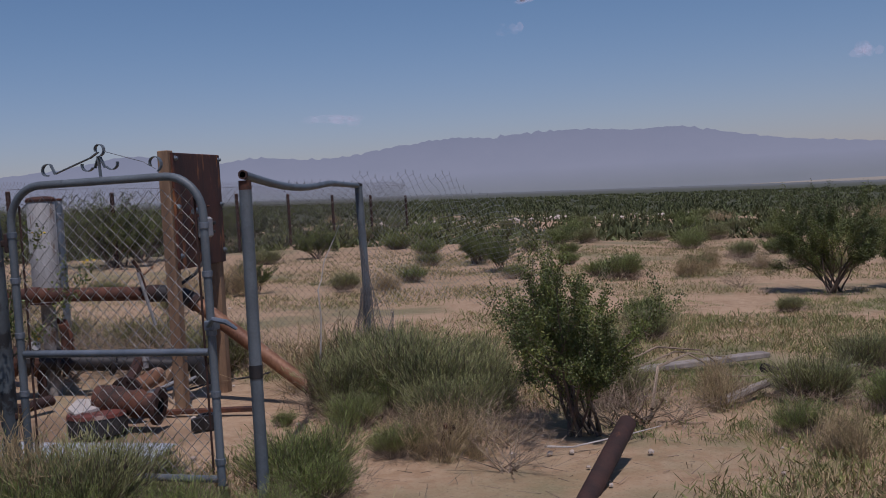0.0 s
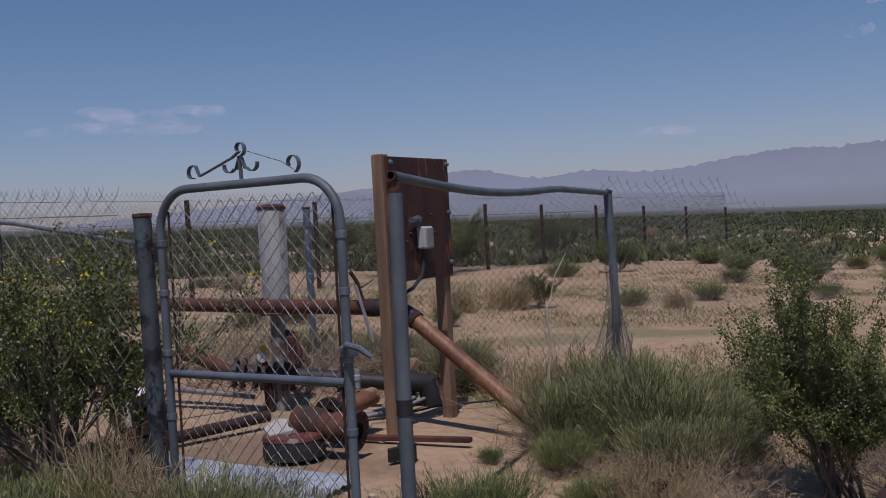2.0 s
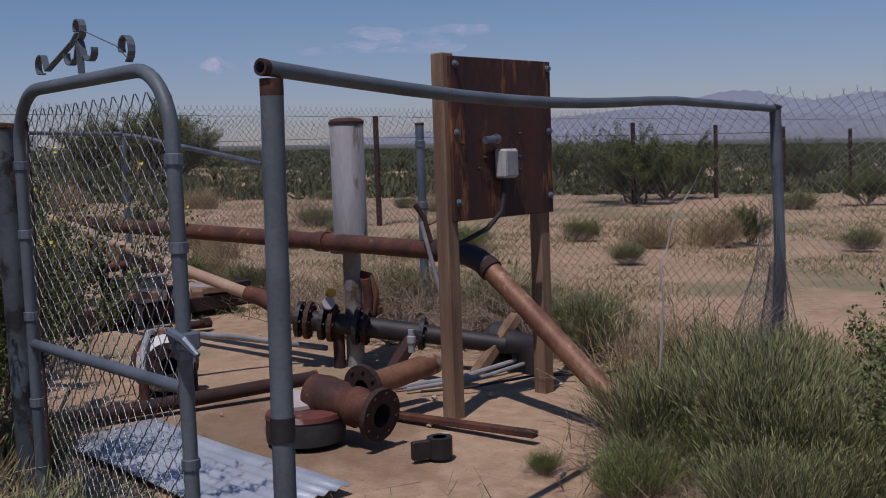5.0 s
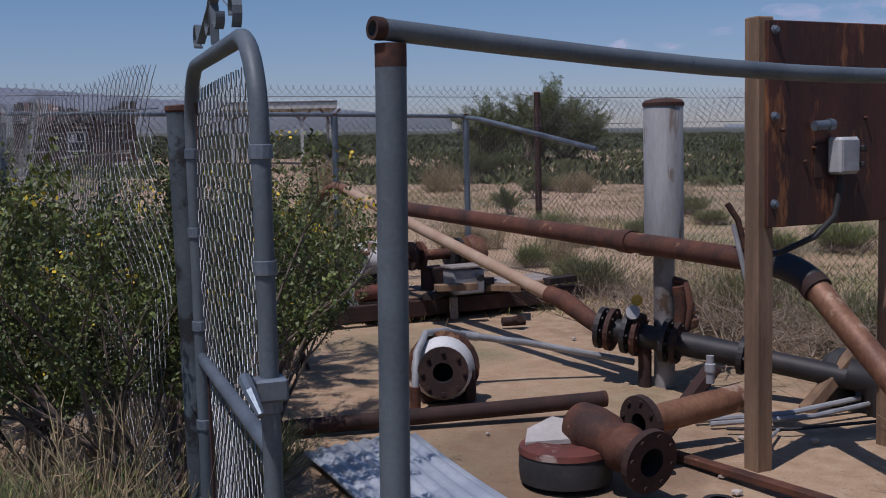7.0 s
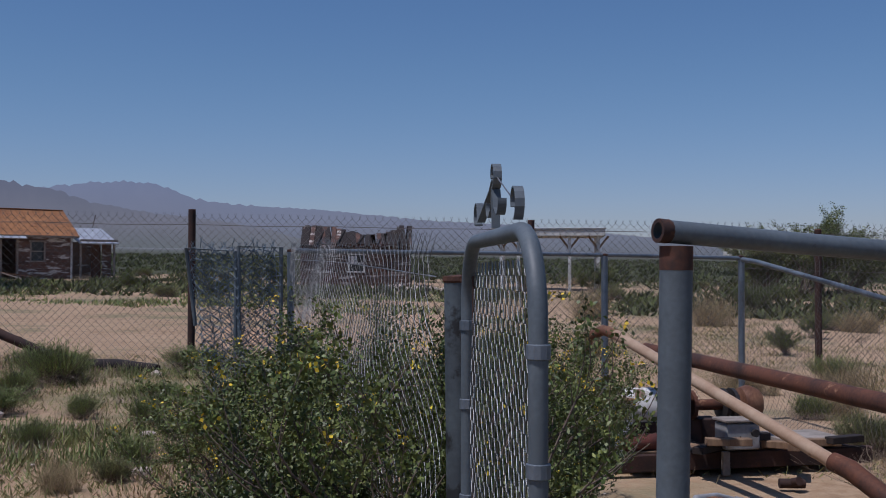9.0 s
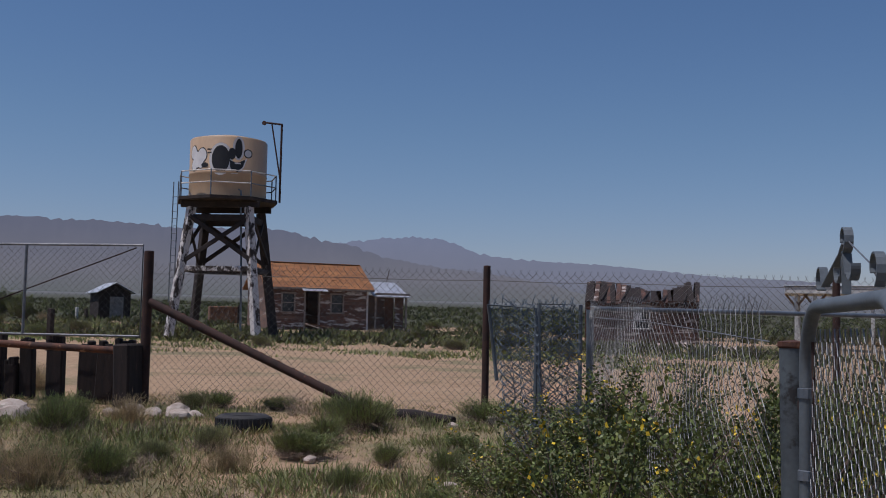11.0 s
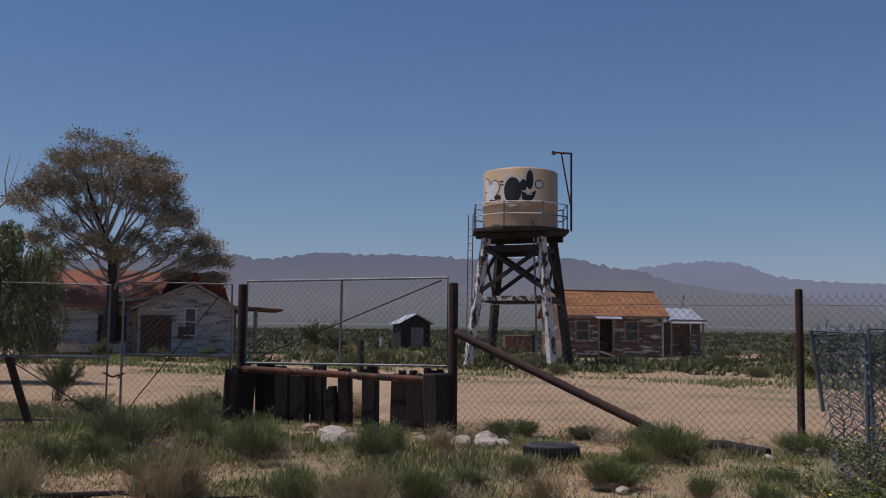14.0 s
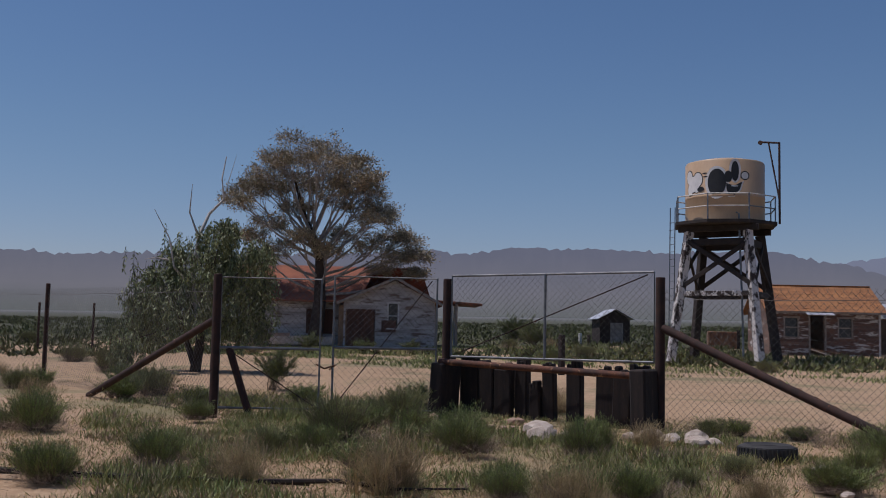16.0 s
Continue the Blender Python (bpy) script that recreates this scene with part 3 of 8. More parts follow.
_l.new(_tc.outputs["Position"], _no.inputs["Vector"]); _l.new(_no.outputs[0], _r.inputs[0]); _l.new(_r.outputs[0], _m.inputs[0])
_l.new(_t.outputs[0], _m.inputs[1]); _l.new(_e.outputs[0], _m.inputs[2]); _l.new(_m.outputs[0], _n["Material Output"].inputs[0])

# ---- compound: posts, rails, gate ----
LATCH, CORNER, NE, NW, HINGE = (0.0, 0.0), (4.0, 2.28), (1.25, 9.16), (-2.75, 6.75), (-0.558, 1.265)


def upright(name, x, y, h, r, material, label, lean=(0, 0), cap=True, category="fence post", band=None, n=14):
    z = ground_z(x, y)
    t = thing(name, x, y, z, label, category)
    part("pipe", Build().tube([(0, 0, -0.1), (lean[0] * 0.5, lean[1] * 0.5, h * 0.5), (lean[0], lean[1], h)], r, n), material, t, smooth=True)
    if cap:
        part("cap", Build().lathe([(r * 1.02, 0), (r * 1.1, 0.006), (r * 1.08, 0.02), (0, 0.026)], pose(lean[0], lean[1], h - 0.008), n), RUST, t)
    if band:
        part("tape_band", Build().lathe([(r * 1.03, -0.035), (r * 1.07, -0.03), (r * 1.07, 0.035), (r * 1.03, 0.04)], pose(lean[0] * band / h, lean[1] * band / h, band), n), BLACKIRON, t, "black band round the pipe")
    return t


# latch post: pipe with a rusty unpainted top, open rail end resting above it
lp = thing("gate_post", 0, 0, ground_z(0, 0), "grey painted steel pipe gate post with rusty top", "post")
part("pipe", Build().tube([(-0.006, 0.006, -0.1), (0.005, 0.012, 0.7), (0.0225, 0.016, 1.648)], 0.0325, 18), GREYPAINT, lp, smooth=True)
part("rusty_top", Build().tube([(0.0225, 0.016, 1.645), (0.023, 0.016, 1.692)], 0.033, 18), RUST, lp, "bare rusty pipe end", True)
part("tape_band", Build().tube([(0.0045, 0.0118, 0.675), (0.006, 0.0122, 0.745)], 0.0355, 18), BLACKIRON, lp, "black tape band", True)
rail_pts = []
for i in range(15):
    u = i / 14
    sag = -0.055 * math.sin(math.pi * min(1, u / 0.62)) if u < 0.62 else 0.0
    rail_pts.append((-0.014 + u * 4.03, -0.006 + u * 2.30, 1.722 + (1.678 - 1.722) * u + sag * 0.9))
rl = thing("top_rail", 0, 0, 0, "sagging grey galvanised pipe rail with rusty end", "fence rail")
part("pipe", Build().tube(rail_pts, 0.0225, 14, caps=False), GREYPAINT, rl, smooth=True)
part("rusty_end", Build().lathe([(0.016, 0), (0.024, 0), (0.024, 0.022), (0.0225, 0.026)], look(Vector(rail_pts[0]) , Vector(rail_pts[0]) - (Vector(rail_pts[1]) - Vector(rail_pts[0]))), 14), RUSTDARK, rl, "open rusty pipe end", True)

cp = thing("corner_post", CORNER[0], CORNER[1], ground_z(*CORNER), "leaning steel corner post with torn wire bunched round it", "post")
part("pipe", Build().tube([(-0.02, 0, -0.1), (0.03, 0.0, 0.8), (0.0, 0.0, 1.70)], 0.036, 14), GREYPAINT, cp, smooth=True)
part("cap", Build().lathe([(0.036, 0), (0.041, 0.004), (0.04, 0.02), (0, 0.035)], pose(0, 0, 1.69), 14), BLACKIRON, cp)

upright("hinge_post", HINGE[0], HINGE[1], 1.585, 0.044, PEELPAINT, "grey-black pipe gate hinge post with peeling paint", (-0.02, 0.0))
for px, py in ((2.90, 5.16),):
    t = upright("fence_post", px, py, 1.66, 0.036, GALV, "grey galvanised steel fence post with clamp bands", band=None, category="fence post")
    part("clamp_band", Build().lathe([(0.037, -0.03), (0.043, -0.025), (0.043, 0.025), (0.037, 0.03)], pose(0, 0, 1.0), 14), GALV, t)
    part("clamp_band", Build().lathe([(0.037, -0.03), (0.043, -0.025), (0.043, 0.025), (0.037, 0.03)], pose(0, 0, 1.5), 14), GALV, t)
for px, py in ((NE[0], NE[1]), (-0.12, 8.35), (NW[0], NW[1])):
    upright("fence_post", px, py, 1.66, 0.032, GALV, "grey galvanised steel fence post of the pump enclosure")

# broken rail hanging from the north-east post, and the rail still up on the north side
br = thing("broken_rail", NE[0], NE[1], 0, "grey pipe rail hanging down from one end", "fence rail")
part("pipe", Build().tube([(0, 0, 1.80), (0.12, -0.26, 1.77), (0.92, -1.99, 1.44)], 0.024, 10), GALV, br, smooth=True)
nr = thing("top_rail", 0, 0, 0, "grey pipe rail along the enclosure's back fence", "fence rail")
part("pipe", Build().tube([(NE[0], NE[1], 1.81), (-0.12, 8.35, 1.83), (NW[0], NW[1], 1.84)], 0.020, 10), GALV, nr, smooth=True)


def gate():
    """Walk gate of bent pipe with chain link and a scrolled iron crest."""
    ang = math.degrees(math.atan2(0.054 - 1.166, -0.249 + 0.533))
    g = thing("walk_gate", -0.533, 1.166, 0.02, "grey pipe walk gate with chain link and scrolled iron crest", "gate", ang)
    W, top, bot, low = 1.148, 1.712, 0.16, 0.83
    arc = [(0, 0, bot)]
    arc += [(0.20 - 0.20 * math.cos(a), 0, top - 0.20 + 0.20 * math.sin(a)) for a in np.linspace(0, math.pi / 2, 9)]
    arc += [(W - 0.20 + 0.20 * math.sin(a), 0, top - 0.20 + 0.20 * math.cos(a)) for a in np.linspace(0, math.pi / 2, 9)]
    arc += [(W, 0, bot)]
    part("frame", Build().tube(arc, 0.021, 12), GREYPAINT, g, smooth=True)
    part("middle_rail", Build().tube([(0.02, 0, low), (W - 0.02, 0, low)], 0.019, 10), GALV, g, smooth=True)
    part("bottom_rail", Build().tube([(0.02, 0, bot + 0.03), (W - 0.02, 0, bot + 0.03)], 0.019, 10), GREYPAINT, g, smooth=True)
    for s, xx in ((1, 0.05), (-1, W - 0.05)):
        part("tension_bar", Build().tube([(xx, 0.012, bot + 0.05), (xx, 0.012, top - 0.1)], 0.006, 6), RUSTDARK, g)
    for zz in (0.28, 0.62, 0.93, 1.22, 1.46):
        for xx in (0.0, W):
            part("band", Build().lathe([(0.0215, -0.016), (0.026, -0.014), (0.026, 0.014), (0.0215, 0.016)], pose(xx, 0, zz), 12), GALV, g)
    # wire, in the gate's own frame
    p, r = 0.036, 0.0021
    nw, nk = int((W - 0.09) / p), int((top - bot - 0.08) / p)
    i, k = np.meshgrid(np.arange(nw), np.arange(nk + 1), indexing="ij")
    x = 0.05 + (i + ((k + i) % 2)) * p
    z = bot + 0.05 + k * p
    yy = 0.012 + np.where((k + i) % 2 == 0, 1, -1) * r + 0.012 * np.sin(x * 5 + 1) * np.sin(z * 4)
    edge = np.minimum(x, W - x)
    lim = top - 0.02 - np.where(edge < 0.2, 0.2 - np.sqrt(np.maximum(0, 0.04 - (0.2 - edge) ** 2)), 0)
    z = np.minimum(z, lim)
    P = np.stack([x, yy, z], -1)
    V, Q = sticks(P[:, :-1].reshape(-1, 3), P[:, 1:].reshape(-1, 3), r, r)
    me = quick("mesh", V, Q)
    me.materials.append(WIRE)
    part("wire_mesh", me, WIRE, g, "sagging galvanised chain link")
    # crest of flat iron scrolls
    def flat(pts, w=0.022, th=0.004):
        """One strip of flat iron bent along points."""
        b, n = Build(), len(pts)
        V = []
        for q in range(n):
            d = Vector((pts[min(q + 1, n - 1)][0] - pts[max(q - 1, 0)][0], 0, pts[min(q + 1, n - 1)][1] - pts[max(q - 1, 0)][1])).normalized()
            nr_ = Vector((-d.z, 0, d.x)) * th / 2
            p = Vector((pts[q][0], 0, pts[q][1]))
            V += [p + nr_ + Vector((0, w / 2, 0)), p + nr_ - Vector((0, w / 2, 0)), p - nr_ - Vector((0, w / 2, 0)), p - nr_ + Vector((0, w / 2, 0))]
        F = [(q * 4 + k, q * 4 + (k + 1) % 4, q * 4 + 4 + (k + 1) % 4, q * 4 + 4 + k) for q in range(n - 1) for k in range(4)]
        return b.add(V, F + [(0, 1, 2, 3), tuple(4 * (n - 1) + k for k in (3, 2, 1, 0))])
    def curl(cx, cz, r0, a0, a1, n=12, shrink=0.45):
        return [(cx + r0 * (1 - shrink * t) * math.cos(a0 + (a1 - a0) * t), cz + r0 * (1 - shrink * t) * math.sin(a0 + (a1 - a0) * t)) for t in np.linspace(0, 1, n)]
    mid = W / 2
    zt = top + 0.022
    part("scroll", flat([(mid, zt), (mid - 0.004, zt + 0.08)] + curl(mid, zt + 0.138, 0.036, -1.8, 3.6)), GREYPAINT, g, "curled flat iron")
    part("scroll", flat(curl(0.255, zt + 0.046, 0.040, 1.0, 4.9)[::-1] + [(0.30, zt + 0.03)] + [(mid - 0.05, zt + 0.10), (mid - 0.005, zt + 0.125)]), GREYPAINT, g, "curled flat iron")
    part("scroll", flat(curl(W - 0.255, zt + 0.048, 0.044, -1.2, 3.6)), GREYPAINT, g, "curled flat iron")
    part("scroll", flat([(mid - 0.005, zt + 0.10), (mid - 0.03, zt + 0.045)] + curl(mid - 0.08, zt + 0.07, 0.045, -0.5, -3.2)), GREYPAINT, g, "curled flat iron")
    part("scroll", flat([(mid + 0.005, zt + 0.10), (mid + 0.03, zt + 0.045)] + curl(mid + 0.08, zt + 0.07, 0.045, 3.6, 6.3)), GREYPAINT, g, "curled flat iron")
    part("tie_wire", Build().tube([(mid + 0.02, 0, zt + 0.13), (W - 0.32, 0, zt + 0.06), (W - 0.25, 0, zt + 0.02)], 0.002, 5), WIRE, g)
    la = part("latch", Build().box((W + 0.005, 0, 0.965), (0.055, 0.07, 0.05)).tube([(W, -0.03, 0.965), (W + 0.05, -0.06, 1.0), (W + 0.12, -0.06, 0.985), (W + 0.17, -0.05, 0.95)], [0.012, 0.014, 0.014, 0.008], 8), GALV, g, "galvanised fork latch")
    for zz in (1.42, 0.5):
        part("hinge", Build().box((-0.05, 0, zz), (0.07, 0.03, 0.035)).lathe([(0.012, -0.05), (0.016, -0.045), (0.016, 0.045), (0.012, 0.05)], pose(-0.035, 0, zz), 10), RUSTDARK, g, "rusty strap hinge")
    return g


gate()


def fence_run(name, corners, z0, z1, p, r, label, warp=None, wires=(), material=WIRE):
    f = thing(name, *corners[0], 0, label, "fence")
    me = chain_link(corners, z0, z1, p, r, warp)
    me.materials.append(material)
    me.transform(Matrix.Translation((-corners[0][0], -corners[0][1], 0)))
    part("wire_mesh", me, material, f)
    for hz in wires:
        pts = []
        for a, c in zip(corners[:-1], corners[1:]):
            n = max(2, int(math.hypot(c[0] - a[0], c[1] - a[1]) / 1.0))
            pts += [(a[0] + (c[0] - a[0]) * i / n, a[1] + (c[1] - a[1]) * i / n) for i in range(n + (c is corners[-1]))]
        part("tension_wire", Build().tube([(x - corners[0][0], y - corners[0][1], ground_z(x, y) + hz + 0.008 * math.sin(x * 3)) for x, y in pts], r * 1.6, 5), material, f)
    return f


# torn front fence: hangs low and slack from the corner post
def slump(x, y, z, s, h):
    k = np.clip((s - 0.25) / 0.5, 0, 1)
    fall = 0.55 + 0.45 * k
    z = ground_z(x, y) + (z - ground_z(x, y)) * fall
    out = 0.25 * np.sin(s * 9) * (1 - h) + 0.3 * h * (1 - k)
    return x + 0.5 * out, y - 0.87 * out, z + 0.02 * np.sin(s * 40)


fence_run("front_fence", [(2.6, 1.35), CORNER], 0.02, 1.15, 0.036, 0.0013, "torn chain link fence sagging into the brush", slump, (), WIREDULL)


def flare(x, y, z, s, h):
    k = 1 - s
    return x + 0.05 * np.sin(z * 9 + s * 12), y + 0.05 * np.cos(z * 7 + s * 9), z + 0.03 * np.sin(s * 20) * h


def wavy(x, y, z, s, h):
    return x + 0.02 * np.sin(z * 7 + s * 12), y + 0.02 * np.cos(z * 6 + s * 9), z + 0.02 * np.sin(s * 14) * h


# loose wire hanging off beyond the corner post
def drape(x, y, z, s, h):
    g = ground_z(x, y)
    top = 1.78 - 1.0 * np.clip(s - 0.45, 0, 1) * 1.2
    return x + 0.12 * np.sin(h * 5 + s * 4), y + 0.10 * np.sin(h * 3 + 2 * s), g + (z - g) * top / 1.78 + 0.03 * np.sin(s * 30) * h


fence_run("loose_fence_wire", [(4.02, 2.25), (5.05, 1.9), (5.6, 1.2)], 0.55, 1.78, 0.036, 0.0016, "loose curled chain link hanging off the corner post", drape)


def bunch(x, y, z, s, h):
    a = s * 14
    rr = 0.05 + 0.09 * (1 - h) ** 1.3
    return CORNER[0] - 0.02 - 0.06 * (1 - h) + rr * np.cos(a), CORNER[1] - 0.03 + rr * np.sin(a), z


fence_run("bunched_wire", [CORNER, (5.0, 2.3)], 0.0, 0.72, 0.030, 0.0022, "bunched torn chain link round the foot of the corner post", bunch, (), WIREDULL)
fence_run("east_fence", [CORNER, (2.90, 5.16), NE], 0.02, 1.72, 0.036, 0.0014, "old chain link fence behind the pump pipes", flare, (1.55,), WIREDULL)
fence_run("north_fence", [NE, (-0.12, 8.35), NW], 0.02, 1.68, 0.036, 0.0014, "old chain link fence behind the pump skid", flare, (), WIREDULL)
fence_run("west_fence", [(-0.66, 1.35), NW], 0.02, 1.71, 0.052, 0.0016, "chain link fence running back from the gate, wavy top", wavy, (1.6,), WIRE)

# spare panels leaning at the north-west corner
def panel(x0, y0, x1, y1, h, label, lean=0.0, pipe=True):
    L_ = math.hypot(x1 - x0, y1 - y0)
    t = thing("wire_screen", x0, y0, ground_z(x0, y0), label, "wire screen", math.degrees(math.atan2(y1 - y0, x1 - x0)))
    part("frame", Build().tube([(lean, 0, 0), (lean * 0.5, 0, h * 0.5), (0, 0, h), (L_, 0, h), (L_, 0, 0)] if pipe else [(lean * 0.35, 0.03, h * 0.62), (0, 0, h), (L_, 0, h - 0.02), (L_, 0, 0)], 0.017, 10), GREYPAINT, t, smooth=True)
    # slack rolled mesh hangs in several folded layers and leans in towards its foot
    for k, (dy, p) in enumerate(((0.0, 0.040), (0.04, 0.034), (0.08, 0.043))):
        me = chain_link([(0, 0), (L_, 0)], 0.03, h + 0.02 * k, p, 0.0038, lambda x, y, z, s, hh: (x + lean * (1 - hh) + 0.02 * np.sin(z * 5 + k * 2) + 0.015 * np.sin(s * 30 + k), y + dy + 0.035 * np.sin(s * 17 + k * 1.7 + z * 1.3), z + 0.03 * np.sin(s * 11 + k * 2) * hh))
        me.materials.append(SCREENWIRE)
        part("wire_mesh", me, SCREENWIRE, t)
    return t


panel(-3.10, 6.42, -2.79, 6.60, 1.69, "grey pipe framed chain link panel stood at the corner", 0.03)
panel(-3.52, 6.34, -3.12, 6.42, 1.67, "folded blue-grey chain link leaning at the corner", 0.22, False)

# ---- outer fence along the yard ----
def line_y(x):
    return 11.21 + 0.247 * (x + 10.96)


PX = [-5.89, -1.18, 3.03, 6.96, 10.5, 14.05, 17.1, 20.0, 23.3, 26.7, 30.2, 34]
def pipe_post(x, y, h, label="rusty brown pipe fence post of the yard fence"):
    t = thing("fence_post", x, y, ground_z(x, y), label, "fence post", group="posts of the yard fence")
    part("pipe", Build().tube([(0, 0, -0.1), (0, 0, h)], 0.052, 12), RUSTDARK, t, smooth=True)
    part("cap", Build().lathe([(0.052, 0), (0.05, 0.012), (0, 0.02)], pose(0, 0, h - 0.002), 12), RUST, t)
    return t


for x in PX:
    pipe_post(x, line_y(x), 2.21 - 0.016 * (x + 5.9))
fence_run("yard_fence", [(-10.96, line_y(-10.96)), (-5.9, line_y(-5.9)), (3.0, line_y(3.0)), (34, line_y(34))], 0.03, 2.14, 0.055, 0.0027, "long rusty chain link yard fence", None, (2.0,), WIREDULL)
DGL, DGR, BTL, BTR = (-16.80, 6.80), (-14.55, 9.75), (-14.80, 10.2), (-10.96, 11.21)
FW = [(-25.75, 7.36), (-33.0, 3.5)]
for x, y in FW:
    pipe_post(x, y, 2.3)
for x, y in ((-46.5, 17.4), (-47.3, 15.3)):
    pipe_post(x, y, 2.0, "dark fence post far out on the plain")
fence_run("yard_fence", [DGL, *FW, (-45, -4)], 0.03, 2.15, 0.06, 0.0022, "rusty chain link yard fence running on past the gate", None, (2.05,), WIREDULL)
for (x, y), h in ((DGL, 2.33), (BTL, 2.33), (BTR, 2.33)):
    t = thing("gate_post", x, y, ground_z(x, y), "thick dark rusty steel pipe gate post", "post")
    part("pipe", Build().tube([(0, 0, -0.1), (0, 0, h)], 0.075, 14), RUSTDARK, t, smooth=True)
    part("cap", Build().lathe([(0.075, 0), (0.07, 0.015), (0, 0.025)], pose(0, 0, h - 0.002), 14), RUSTDARK, t)


def strut(a, za, b, zb, label):
    t = thing("brace_pipe", b[0], b[1], 0, label, "brace")
    part("pipe", Build().tube([(a[0] - b[0], a[1] - b[1], za), (0, 0, zb)], 0.065, 12), RUSTDARK, t, smooth=True)
    part("wire_wrap", Build().tube([((a[0] - b[0]) * u + 0.07 * math.cos(u * 90), (a[1] - b[1]) * u, zb + (za - zb) * u + 0.07 * math.sin(u * 90)) for u in np.linspace(0.02, 0.98, 120)], 0.008, 4), RUST, t)


strut((BTR[0] + 0.05, BTR[1]), 1.95, (-7.2, 11.75), 0.36, "rusty pipe brace slanting from the gate post to the ground")
strut((DGL[0], DGL[1]), 1.98, (-21.2, 6.52), 0.48, "rusty pipe brace slanting from the gate post to the ground")
strut((DGL[0] + 0.1, DGL[1] + 0.2), 1.5, (DGL[0] + 0.45, DGL[1] + 0.42), 0.40, "short dark pipe prop at the foot of the gate post")
lg = thing("fallen_post", -7.1, 11.7, ground_z(-7.1, 11.7), "dark charred post lying on the ground at the fence", "log")
part("log", Build().tube([(-0.1, 0, 0.06), (0.5, -0.1, 0.08), (1.15, -0.25, 0.05)], [0.09, 0.085, 0.06], 10), TIMBER, lg, smooth=True)


def leaf_gate(a, b, z0, z1, rails, verts, label, diag=None, mat_=GALVLIGHT):
    L_ = math.hypot(b[0] - a[0], b[1] - a[1])
    t = thing("farm_gate", a[0], a[1], 0, label, "gate", math.degrees(math.atan2(b[1] - a[1], b[0] - a[0])), "gates of the yard")
    part("frame", Build().tube([(0, 0, z0), (0, 0, z1), (L_, 0, z1), (L_, 0, z0), (0, 0, z0)], 0.021, 10), mat_, t, smooth=True)
    for rz_ in rails:
        part("rail", Build().tube([(0, 0, rz_), (L_, 0, rz_)], 0.024, 8), mat_, t, smooth=True)
    for u in verts:
        part("upright", Build().tube([(u * L_, 0, z0), (u * L_, 0, z1)], 0.024, 8), mat_, t, smooth=True)
    if diag:
        part("brace_cable", Build().tube([(diag[0] * L_, 0.01, diag[1]), (diag[2] * L_, 0.01, diag[3])], 0.010, 6), RUSTDARK, t)
    me = chain_link([(0, 0), (L_, 0)], z0 + 0.03, z1 - 0.03, 0.055, 0.0026, lambda x, y, z, s, h: (x, y, z + 0 * s - ground_z(x, y)))
    me.materials.append(WIREDULL)
    part("wire_mesh", me, WIREDULL, t)
    return t


mx, my = (DGL[0] + DGR[0]) / 2, (DGL[1] + DGR[1]) / 2
ux, uy = (DGR[0] - DGL[0]), (DGR[1] - DGL[1])
leaf_gate((DGL[0] + 0.05 * ux / 3, DGL[1] + 0.05 * uy / 3), (mx - 0.03 * ux, my - 0.03 * uy), 0.50, 2.68, (1.50,), (), "galvanised pipe double gate leaf with chain link", (0.05, 1.5, 0.95, 0.55))
leaf_gate((mx + 0.03 * ux, my + 0.03 * uy), (DGR[0], DGR[1]), 0.50, 2.74, (1.54,), (), "galvanised pipe double gate leaf with chain link", (0.0, 0.5, 0.95, 2.7))
leaf_gate((BTL[0] + 0.10, BTL[1] + 0.02), (BTR[0] - 0.10, BTR[1] - 0.02), 1.42, 2.82, (), (0.49,), "galvanised pipe gate hung high with chain link and cable brace", (0.05, 1.5, 0.97, 2.78))
ch = thing("gate_chain", mx, my, 0.8, "rusty orange chain holding the gate leaves together", "chain")
part("chain", Build().tube([(-0.12, -0.12, 0.45), (0, -0.03, 0.38), (0.1, 0.12, 0.44), (0.02, 0.05, 0.36)], 0.018, 6), RUSTLIGHT, ch)


